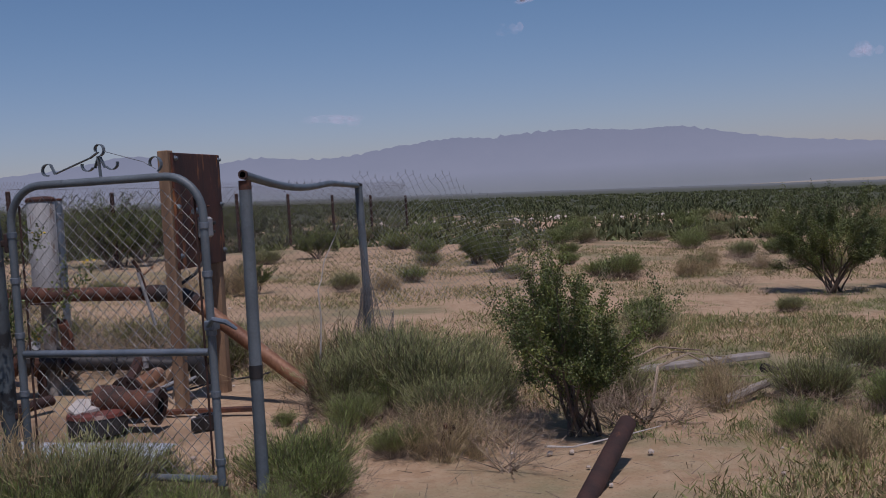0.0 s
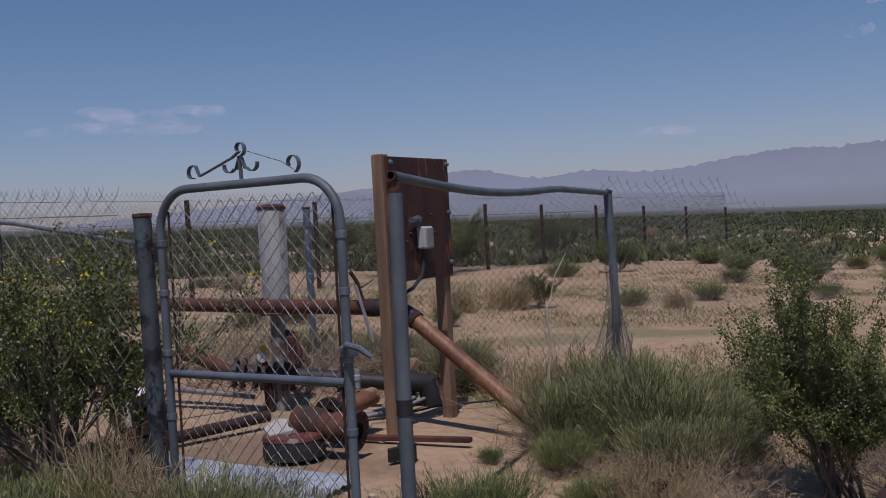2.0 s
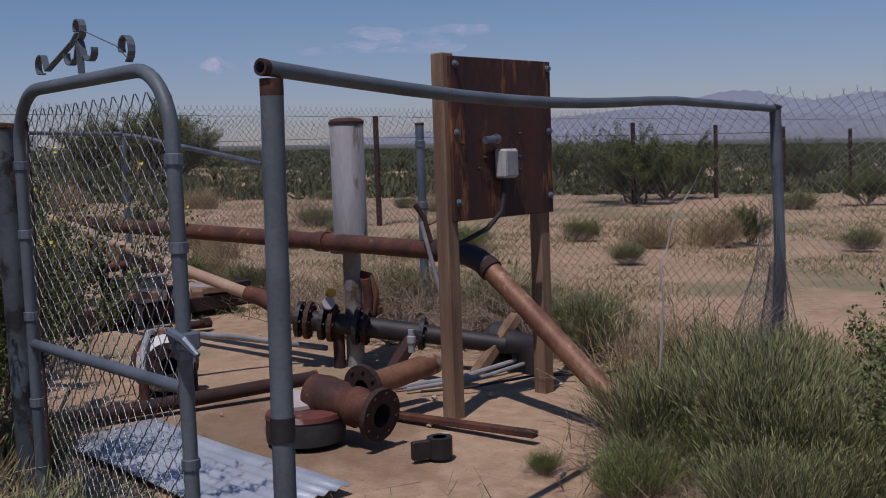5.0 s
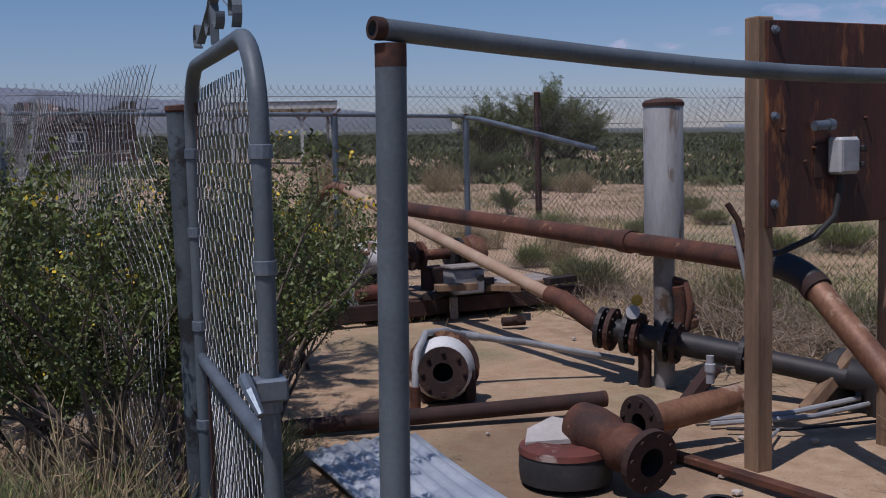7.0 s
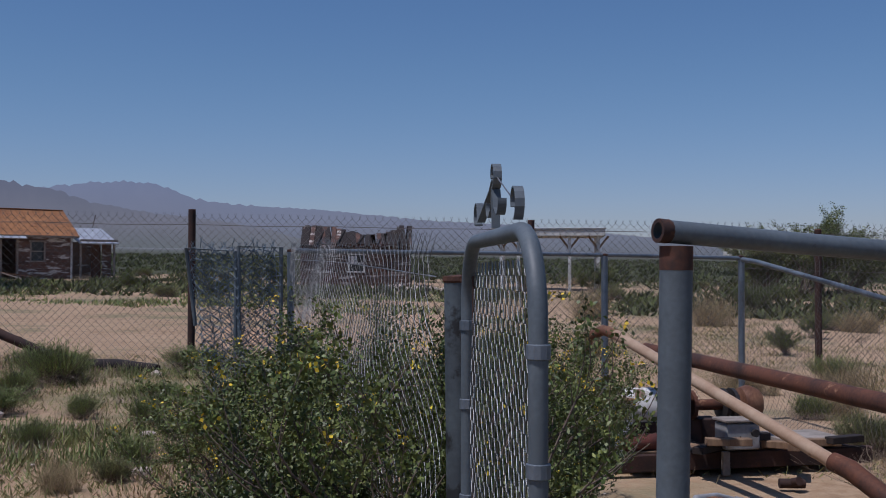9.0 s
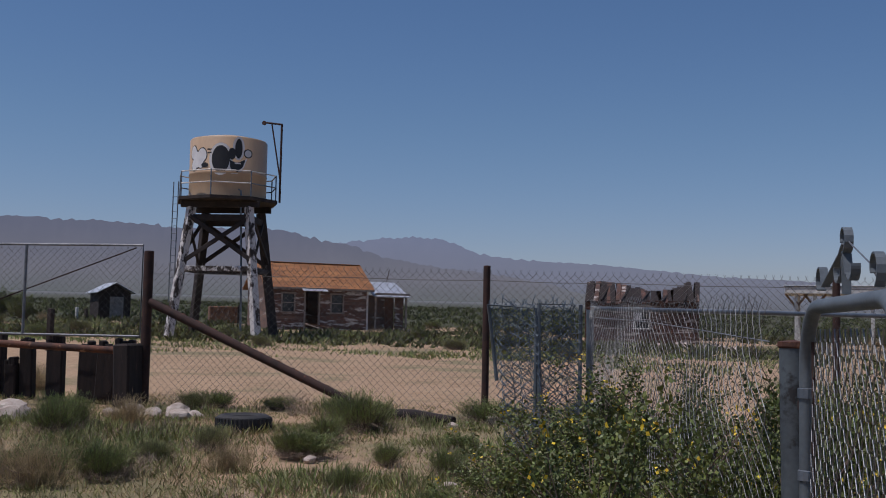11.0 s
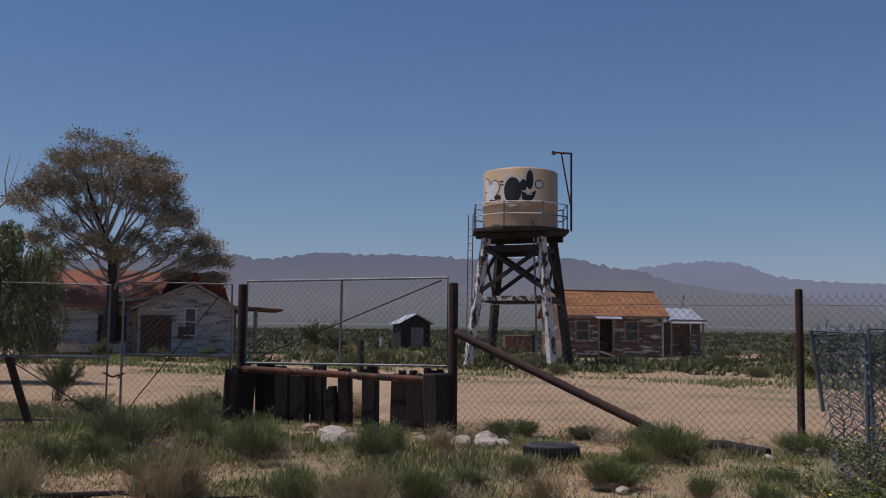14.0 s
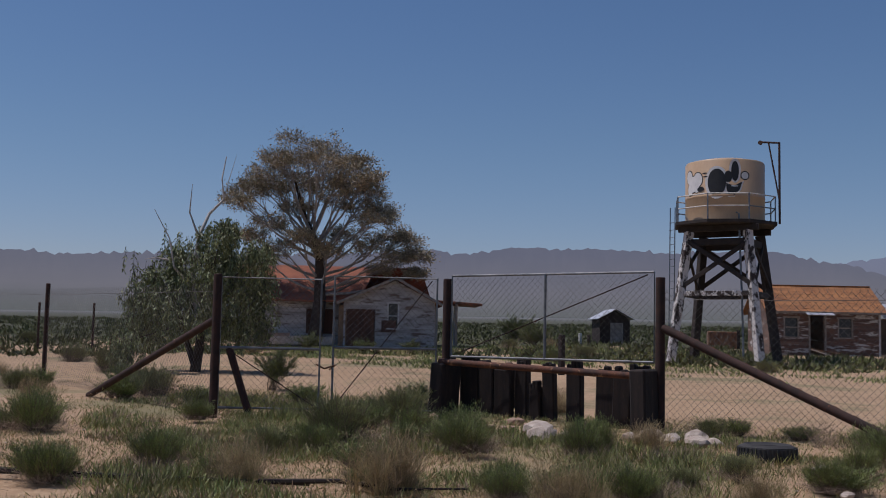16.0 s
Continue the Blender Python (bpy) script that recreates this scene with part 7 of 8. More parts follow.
def pepper_tree():
    rg = random.Random(8)
    nr = np.random.default_rng(9)
    x, y = -28.45, 12.7
    t = thing("pepper_tree", x, y, ground_z(x, y) - 0.05, "small drooping green tree with dead white branches", "tree")
    bars = [(Vector((0, 0, 0)), Vector((0.05, 0.1, 0.8)), 0.16, 0.13), (Vector((0.05, 0.1, 0.8)), Vector((0.0, 0.15, 1.7)), 0.13, 0.10), (Vector((0, 0, 0.2)), Vector((-0.3, -0.25, 1.2)), 0.10, 0.08), (Vector((-0.3, -0.25, 1.2)), Vector((-0.4, -0.4, 2.0)), 0.08, 0.06), (Vector((0.25, 0.45, 0)), Vector((0.2, 0.5, 1.1)), 0.11, 0.09), (Vector((0.2, 0.5, 1.1)), Vector((0.35, 0.6, 2.2)), 0.09, 0.06)]
    part("trunk", limb_mesh("trunk", bars, 9), BARK, t)
    side, deep = Vector((0.38, 0.92, 0)).normalized(), Vector((-0.92, 0.38, 0))
    dead = []
    for pts, r in (([(0.0, 1.6), (-0.15, 2.8), (-0.05, 3.9), (0.25, 4.6), (0.62, 5.0), (0.55, 5.6), (0.68, 6.3)], 0.07), ([(0.25, 4.6), (0.55, 4.9), (0.9, 5.05)], 0.02), ([(-0.05, 3.9), (-0.32, 4.6), (-0.28, 5.4)], 0.04), ([(-0.15, 2.4), (-0.7, 3.0), (-0.85, 3.8), (-1.3, 4.6)], 0.04), ([(-0.85, 3.2), (-1.2, 3.25), (-1.5, 3.2)], 0.03), ([(0.62, 5.0), (0.75, 5.6), (0.95, 6.35)], 0.02)):
        P = [side * u + Vector((0, 0, h)) + deep * rg.uniform(-0.15, 0.15) for u, h in pts]
        for i in range(len(P) - 1):
            k = len(P) - 1
            dead.append((P[i], P[i + 1], r * (1 - 0.8 * i / k), r * (1 - 0.8 * (i + 1) / k)))
    part("dead_branches", limb_mesh("dead_branches", dead, 6), PALEBARK, t, "bare white dead branches")
    leaf_c, leaf_d, twigs = [], [], []
    for u, h, r in ((-1.2, 2.9, 0.6), (-0.6, 3.5, 0.6), (0.3, 3.9, 0.6), (0.9, 3.5, 0.7), (1.4, 3.0, 0.6), (0.2, 3.0, 0.8), (-0.8, 2.4, 0.7), (0.9, 2.4, 0.8), (1.6, 2.2, 0.5), (-1.6, 2.2, 0.5), (0.1, 2.0, 0.7), (-1.4, 1.5, 0.5), (1.2, 1.5, 0.6), (0.6, 4.2, 0.4), (-1.9, 0.9, 0.4), (1.5, 3.5, 0.55), (1.75, 2.7, 0.5), (1.0, 3.0, 0.7), (0.5, 2.6, 0.7), (-0.3, 2.8, 0.6), (-1.0, 1.9, 0.6), (1.9, 1.7, 0.4)):
        c = side * u + deep * rg.uniform(-1.1, 1.1) + Vector((0, 0, h))
        twigs.append((Vector((0, 0, 1.5)).lerp(c, 0.1), c, 0.03, 0.012))
        for q in range(60):
            o = c + Vector((rg.gauss(0, r * 0.5), rg.gauss(0, r * 0.5), rg.gauss(0, r * 0.35)))
            drop = rg.uniform(0.3, 0.9)
            e = o + Vector((rg.gauss(0, 0.1), rg.gauss(0, 0.1), -drop))
            twigs.append((o, e, 0.006, 0.003))
            for _ in range(26):
                s = rg.random()
                leaf_c.append(o.lerp(e, s) + Vector((rg.gauss(0, 0.04), rg.gauss(0, 0.04), rg.gauss(0, 0.04))))
                leaf_d.append((rg.gauss(0, 0.6), rg.gauss(0, 0.6), -0.8))
    part("twig_tangle", limb_mesh("twig_tangle", twigs, 3), BARK, t)
    V, Q = blades(leaf_c, leaf_d, nr.uniform(0.012, 0.024, len(leaf_c)), nr.uniform(0.08, 0.17, len(leaf_c)), nr)
    tagged(part("crown", quick("crown", V, Q), PEPPERLEAF, t, "drooping narrow green leaves"), kind="stuff")


pepper_tree()


# ---- shrubs ----
def shrub_meshes(seed, kind):
    """Meshes of one shrub about a metre high: (part name, mesh, material) rows."""
    rg = random.Random(seed)
    nr = np.random.default_rng(seed)
    rows = []
    if kind == "creosote":
        bars, tips, full = [], [], seed == 14
        for k in range(13):
            a = rg.uniform(0, 2 * math.pi)
            grow(rg, (rg.gauss(0, 0.05), rg.gauss(0, 0.05), 0), (math.cos(a) * 0.65, math.sin(a) * 0.65, 1), rg.uniform(0.42, 0.60), 0.013, 2, 0.42, bars, tips, 0.16, 0.6, 0.3, (2, 3))
        rows.append(("stem_tangle", limb_mesh("stem_tangle", bars, 4), TWIG))
        c, d = [], []
        for p, q, ra, rb in bars:
            low = 0.08 if full else 0.42
            if q.z > low and ra < 0.009 and (full or noise.noise(q * 5.0 + Vector((seed, 0, 0))) > -0.06):
                for _ in range(40 if full else 38):
                    c.append(p.lerp(q, rg.random()) + Vector((rg.gauss(0, 0.018), rg.gauss(0, 0.018), rg.gauss(0, 0.018))))
                    d.append((rg.gauss(0, 1), rg.gauss(0, 1), rg.gauss(0.5, 0.8)))
        V, Q = blades(c, d, nr.uniform(0.0034, 0.0066, len(c)), nr.uniform(0.010, 0.022, len(c)), nr)
        rows.append(("foliage", quick("foliage", V, Q), LEAF))
        if seed % 2:
            f = [p for p, _ in tips if p.z > 0.45]
            f = f[:: max(1, len(f) // 48)]
            if f:
                fc = [p + Vector((rg.gauss(0, 0.02), rg.gauss(0, 0.02), rg.gauss(0.015, 0.01))) for p in f for _ in range(7)]
                V, Q = blades(fc, [(rg.gauss(0, 1), rg.gauss(0, 1), rg.gauss(0.4, 0.6)) for _ in fc], 0.006, 0.015, nr)
                rows.append(("bloom", quick("bloom", V, Q), FLOWER))
    elif kind == "straw":
        n = 460
        ang, lean = nr.uniform(0, 2 * math.pi, n), np.abs(nr.normal(0, 0.55, n))
        L_ = nr.uniform(0.45, 1.0, n) * (1 - 0.25 * np.clip(lean, 0, 1))
        knots = 8
        knot = nr.integers(0, knots, n)
        ox, oy = nr.normal(0, 0.21, knots), nr.normal(0, 0.21, knots)
        L_ = L_ * nr.uniform(0.45, 1.1, knots)[knot]
        base = np.stack([ox[knot] + nr.normal(0, 0.06, n), oy[knot] + nr.normal(0, 0.06, n), np.zeros(n)], 1)
        d = np.stack([np.cos(ang) * np.sin(lean), np.sin(ang) * np.sin(lean), np.cos(lean)], 1)
        mid = base + d * (L_ * 0.55)[:, None]
        d2 = d + np.stack([nr.normal(0, 0.25, n), nr.normal(0, 0.25, n), nr.normal(0.05, 0.2, n)], 1)
        end = mid + d2 / np.linalg.norm(d2, axis=1)[:, None] * (L_ * 0.45)[:, None]
        end[:, 2] = np.maximum(end[:, 2], 0.03)
        V1, Q1 = sticks(base, mid, 0.0042, 0.0034)
        V2, Q2 = sticks(mid, end, 0.0034, 0.0014)
        # side sprigs
        k = 3
        f = nr.uniform(0.15, 1, (n, k))
        s = (mid[:, None] + (end - mid)[:, None] * f[..., None]).reshape(-1, 3)
        sd = (np.repeat(d2, k, 0) + nr.normal(0, 0.55, (n * k, 3)))
        sd /= np.linalg.norm(sd, axis=1)[:, None]
        V3, Q3 = sticks(s, s + sd * nr.uniform(0.06, 0.2, (n * k, 1)), 0.0030, 0.0012)
        V, Q = np.concatenate([V1, V2, V3]), np.concatenate([Q1, Q2 + len(V1), Q3 + len(V1) + len(V2)])
        rows.append(("foliage", quick("foliage", V, Q), STRAW))
        n2 = 90
        ang = nr.uniform(0, 2 * math.pi, n2); lean = np.abs(nr.normal(0.5, 0.4, n2))
        b0 = np.stack([nr.normal(0, 0.14, n2), nr.normal(0, 0.14, n2), np.zeros(n2)], 1)
        dd = np.stack([np.cos(ang) * np.sin(lean), np.sin(ang) * np.sin(lean), np.cos(lean)], 1)
        m_ = b0 + dd * nr.uniform(0.2, 0.4, (n2, 1))
        e_ = m_ + (dd + nr.normal(0, 0.5, (n2, 3))) * nr.uniform(0.12, 0.3, (n2, 1)); e_[:, 2] = np.maximum(e_[:, 2], 0.01)
        Va, Qa = sticks(b0, m_, 0.004, 0.003); Vb, Qb = sticks(m_, e_, 0.003, 0.001)
        rows.append(("dead_growth", quick("dead_growth", np.concatenate([Va, Vb]), np.concatenate([Qa, Qb + len(Va)])), DRYTWIG))
    elif kind in ("dome", "broom", "fresh"):
        # a round bush of several knots: woody stems fan out of each, leaves or thin sprigs sit on their outer half
        narrow = kind != "dome"
        knots, each = {"broom": (13, 34), "fresh": (10, 34), "dome": (9, 36)}[kind]
        n = knots * each
        kr, ka = 0.34 * np.sqrt(nr.random(knots)), nr.uniform(0, 2 * math.pi, knots)
        tall = nr.uniform(0.40, 0.74, knots) * (1.1 - 0.9 * kr)
        knot = np.repeat(np.arange(knots), each)
        base = np.column_stack([kr[knot] * np.cos(ka[knot]) * 0.6, kr[knot] * np.sin(ka[knot]) * 0.6, np.zeros(n)]) + np.column_stack([nr.normal(0, 0.02, (n, 2)), np.zeros(n)])
        d = np.column_stack([nr.normal(0, 0.42, n) + kr[knot] * np.cos(ka[knot]) * 1.3, nr.normal(0, 0.42, n) + kr[knot] * np.sin(ka[knot]) * 1.3, np.ones(n)])
        d /= np.linalg.norm(d, axis=1)[:, None]
        L_ = tall[knot] * nr.uniform(0.7, 1.15, n)
        mid = base + d * (L_ * 0.5)[:, None]
        bend = d + nr.normal(0, 0.16, (n, 3)) + np.array((0, 0, 0.12))
        end = mid + bend / np.linalg.norm(bend, axis=1)[:, None] * (L_ * 0.5)[:, None]
        end[:, 2] = np.maximum(end[:, 2], 0.03)
        V1, Q1 = sticks(base, mid, 0.005, 0.0034); V2, Q2 = sticks(mid, end, 0.0034, 0.0012)
        rows.append(("stem_tangle", quick("stem_tangle", np.concatenate([V1, V2]), np.concatenate([Q1, Q2 + len(V1)])), TWIG))
        k = 26
        f = nr.uniform(-0.15 if narrow else 0.1, 1.05, (n, k))
        c = (mid[:, None] + (end - mid)[:, None] * f[..., None]).reshape(-1, 3) + nr.normal(0, 0.02, (n * k, 3))
        dd = np.repeat(bend, k, 0) + nr.normal(0, 0.32 if narrow else 0.55, (n * k, 3)) + np.array((0, 0, 0.3))
        wide, long = ((0.0016, 0.0034), (0.04, 0.10)) if narrow else ((0.0035, 0.0075), (0.028, 0.065))
        V, Q = blades(c, dd, nr.uniform(*wide, n * k), nr.uniform(*long, n * k), nr)
        rows.append(("foliage", quick("foliage", V, Q), {"broom": SAGE, "fresh": FRESH, "dome": GREENBUSH}[kind]))
        m = 420 if narrow else 160
        a0 = np.column_stack([nr.normal(0, 0.26, m), nr.normal(0, 0.26, m), nr.uniform(0, 0.14, m)])
        dv = nr.normal(0, 1, (m, 3)); dv[:, 2] = np.abs(dv[:, 2]) * 0.8
        V, Q = sticks(a0, a0 + dv / np.linalg.norm(dv, axis=1)[:, None] * nr.uniform(0.10, 0.34, (m, 1)), 0.0032, 0.0010)
        rows.append(("dead_growth", quick("dead_growth", V, Q), DRYTWIG))
    elif kind == "dead":
        bars, tips = [], []
        for k in range(16):
            a = rg.uniform(0, 2 * math.pi)
            grow(rg, (rg.gauss(0, 0.05), rg.gauss(0, 0.05), 0), (math.cos(a), math.sin(a), 0.8), rg.uniform(0.28, 0.45), 0.008, 2, 0.5, bars, tips, 0.05, 0.6, 0.35, (2, 3))
        rows.append(("twig_tangle", limb_mesh("twig_tangle", bars, 3), DRYTWIG))
    for name, me, mt in rows:
        me.materials.append(mt)
    return rows


LABELS = {"creosote": ("green creosote bush with small leaves and dark stems", "shrub"), "broom": ("grey-green broom-like desert shrub with dead stems", "shrub"),
          "straw": ("dry straw-coloured desert bunch grass", "grass clump"), "fresh": ("fresh green feathery desert weed", "shrub"), "dead": ("bare dry grey desert bush", "shrub"), "dome": ("round leafy green desert bush with woody base", "shrub")}
STOCK = {}


def shrub(kind, x, y, s, hs=1.0, variant=0, rz=None, label=""):
    """Places a shrub: s is its width factor, hs its height against that."""
    key = (kind, variant)
    lab, cat = LABELS[kind]
    if key not in STOCK:
        STOCK[key] = shrub_meshes(11 + 2 * variant + {"creosote": 0, "broom": 100, "straw": 200, "fresh": 300, "dead": 400, "dome": 500}[kind] + (1 if kind == "creosote" and variant == 1 else 0), kind)
    t = thing("shrub" if cat == "shrub" else "grass_clump", x, y, ground_z(x, y) - 0.015, label or lab, cat, 0, "desert scrub")
    t.matrix_basis = pose(x, y, ground_z(x, y) - 0.015, 0, 0, rz if rz is not None else (x * 97 + y * 53) % 360) @ Matrix.Diagonal((s, s, s * hs, 1))
    for name, me, mt in STOCK[key]:
        tagged(part(name, me, mt, t), kind="stuff")
    return t


FLOWERING = "green creosote bush with small yellow flowers"
# by the gate and the fences
shrub("creosote", -1.25, 3.9, 1.45, 0.9, 0, 20, FLOWERING)
shrub("creosote", -1.95, 4.6, 1.35, 0.76, 0, 140, FLOWERING)
shrub("creosote", -0.86, 1.80, 1.25, 1.12, 0, 250, FLOWERING)
shrub("creosote", -0.55, 3.2, 0.75, 1.5, 0, 200, FLOWERING)
shrub("creosote", -1.45, 2.6, 1.0, 1.0, 0, 120, FLOWERING)
shrub("creosote", -2.7, 5.0, 0.95, 0.75, 0, 300, FLOWERING)
shrub("creosote", -0.42, 4.75, 0.95, 1.25, 0, 80, FLOWERING)
shrub("creosote", 2.22, -0.78, 0.98, 1.14, 1, 30)
shrub("creosote", 11.9, -0.2, 1.35, 1.0, 1, 70)
shrub("creosote", 12.5, -1.1, 1.3, 0.95, 1, 210)
SCRUB_EAST = (('broom', 2.2, 0.36, 0.52), ('broom', 2.25, 1.25, 0.63), ('fresh', 0.31, 0.08, 0.46), ('fresh', 0.23, -0.14, 0.36), ('dead', 1.5, -0.02, 0.49), ('fresh', 1.21, 0.05, 0.30), ('fresh', -0.19, 0.63, 0.43), ('broom', 6.5, 0.55, 0.48), ('broom', 3.94, -1.8, 0.56), ('broom', 5.19, -1.97, 0.49), ('dead', 2.82, -1.18, 0.39), ('dead', 12.36, 1.34, 0.41), ('fresh', 21.19, 9.62, 0.52), ('creosote', 17.62, 9.01, 0.53), ('broom', 10.73, 7.76, 0.49), ('straw', 10.89, 6.91, 0.38), ('fresh', 13.59, 5.98, 0.42), ('fresh', 13.66, 3.85, 0.61), ('fresh', 22.28, 5.69, 0.59), ('dead', 16.07, 2.05, 0.44), ('broom', 9.41, -0.21, 0.33), ('broom', 25.18, 9.84, 0.67), ('broom', 16.14, 9.54, 0.51), ('creosote', 17.74, 14.08, 0.74), ('broom', 15.76, 14.06, 0.7), ('broom', 22.14, 1.45, 0.56), ('broom', 26.54, 8.26, 0.6), ('broom', 26.96, 11.85, 0.54), ('broom', 29.19, 15.19, 0.6), ('broom', 31.7, 7.48, 0.59))
SCRUB_GATE = (('fresh', -9.6, 7.91, 0.5), ('fresh', -7.06, 5.83, 0.44), ('fresh', -6.3, 7.9, 0.37), ('straw', -7.35, 5.08, 0.42), ('fresh', -11.29, 7.41, 0.61), ('broom', -13.54, 8.3, 0.71), ('broom', -10.0, 11.18, 0.39), ('dead', -8.42, 11.36, 0.37), ('fresh', -8.46, 5.49, 0.35), ('straw', -6.32, 6.74, 0.28), ('fresh', -5.23, 7.92, 0.29), ('fresh', -4.38, 7.65, 0.34), ('broom', -7.36, 6.92, 0.3), ('broom', -7.9, 11.93, 0.34), ('fresh', -11.82, 3.31, 0.49), ('straw', -10.19, 3.3, 0.47), ('fresh', -15.9, 3.48, 0.69), ('fresh', -11.3, 1.91, 0.48), ('broom', -12.07, 4.89, 0.46), ('broom', -12.0, 6.03, 0.78))
SCRUB_YARD = (('straw', -8.85, 4.29, 0.55), ('fresh', -10.71, 6.93, 0.54), ('fresh', -12.55, 7.61, 0.49), ('fresh', -9.82, 8.25, 0.55), ('fresh', -7.83, 4.89, 0.37), ('fresh', -7.04, 5.72, 0.38), ('broom', -21.03, 7.79, 0.83), ('creosote', -21.3, 10.76, 0.7), ('fresh', -16.17, 6.18, 0.37), ('fresh', -11.73, 5.41, 0.43), ('fresh', -6.28, 7.89, 0.37), ('broom', -7.3, 7.74, 0.32), ('broom', -23.8, 6.06, 0.65), ('broom', -28.97, 10.5, 0.81), ('broom', -35.72, 12.16, 0.79), ('broom', -0.59, 2.19, 0.49), ('fresh', 1.65, 1.31, 0.15))
SCRUB_PUMP = (('broom', 1.97, 0.93, 0.4), ('straw', 3.16, 2.06, 0.64), ('broom', 3.85, 3.94, 0.5), ('broom', 3.21, 1.53, 0.6), ('dead', 2.95, 0.93, 0.54), ('broom', 3.88, 4.45, 0.35), ('dead', 3.16, 4.24, 0.46), ('dead', 2.74, 4.42, 0.33), ('broom', 2.32, 7.53, 0.33), ('dead', 2.49, 6.65, 0.46), ('broom', 8.46, 11.18, 0.52), ('broom', 7.08, 8.11, 0.35), ('straw', 9.54, 9.29, 0.58), ('fresh', 2.94, 13.11, 0.51), ('straw', -0.93, 2.28, 0.43), ('broom', -1.12, 2.31, 0.29), ('dead', -1.38, 2.34, 0.49), ('straw', -0.94, 2.94, 0.35), ('fresh', 2.0, 9.63, 0.38), ('broom', 2.15, 7.51, 0.52), ('fresh', -4.84, 6.33, 0.3), ('broom', -3.61, 5.23, 0.21), ('straw', -3.82, 4.81, 0.21), ('fresh', -3.72, 5.84, 0.27), ('fresh', -6.62, 9.15, 0.41), ('straw', 2.37, 9.64, 0.38))
for group_ in (SCRUB_EAST, SCRUB_GATE, SCRUB_YARD, SCRUB_PUMP):
    for i, (kind, x, y, h) in enumerate(group_):
        shrub(kind, x, y, h * (1.35 if kind != "dead" else 1.5), (0.8 if kind == "broom" else 0.78) * (1.2 if x < -3 else 1.0), i % 2 if kind != "creosote" else 1)
        if i % 3 == 1 and h > 0.4:
            shrub("dead" if kind != "dead" else "straw", x + 0.25 * math.cos(i), y + 0.25 * math.sin(i), h * 1.1, 0.7, i % 2)
for kind, x, y, s_ in (("fresh", -0.9, 0.35, 0.55), ("fresh", -0.5, 0.05, 0.5), ("straw", -1.1, 0.8, 0.6), ("dead", -1.3, 0.5, 0.6), ("broom", -1.75, 0.6, 0.7), ("dead", -0.95, 1.4, 0.8), ("fresh", -0.25, -0.3, 0.4), ("straw", -1.9, 1.6, 0.7), ("dead", -1.4, 2.0, 0.8), ("broom", -2.2, 1.3, 0.7), ("broom", 3.4, 3.5, 0.8), ("broom", 2.95, 1.45, 0.95), ("dead", 1.2, -0.75, 0.6), ("fresh", 2.3, 0.75, 0.6), ("broom", 2.75, 0.35, 0.7), ("broom", 2.45, 0.55, 0.85), ("fresh", 1.75, 0.75, 0.4), ("broom", 3.4, 0.85, 0.75), ("straw", 2.45, 0.95, 0.55), ("broom", 1.95, 0.1, 0.65), ("fresh", -1.35, 1.0, 0.85), ("fresh", -0.95, 0.62, 0.7), ("broom", -0.7, 0.6, 0.8), ("dead", -0.4, 0.35, 0.6), ("dead", 2.55, -0.85, 0.7), ("broom", 4.6, 0.2, 0.7), ("straw", -0.78, 0.95, 0.85), ("fresh", -0.98, 1.1, 0.8), ("dead", -1.2, 1.25, 0.95), ("fresh", 0.55, 0.15, 0.6), ("dead", 1.75, -0.45, 0.7), ("dead", 2.75, -0.95, 0.75), ("broom", 2.3, 0.1, 0.6), ("broom", 2.55, 0.95, 1.0), ("broom", 3.2, -0.5, 0.6), ("straw", 3.5, -1.3, 0.5), ("fresh", 2.8, -2.0, 0.4), ("fresh", 3.8, -2.4, 0.5), ("straw", 2.4, -2.3, 0.4)):
    shrub(kind, x, y, s_, 0.85, 1)

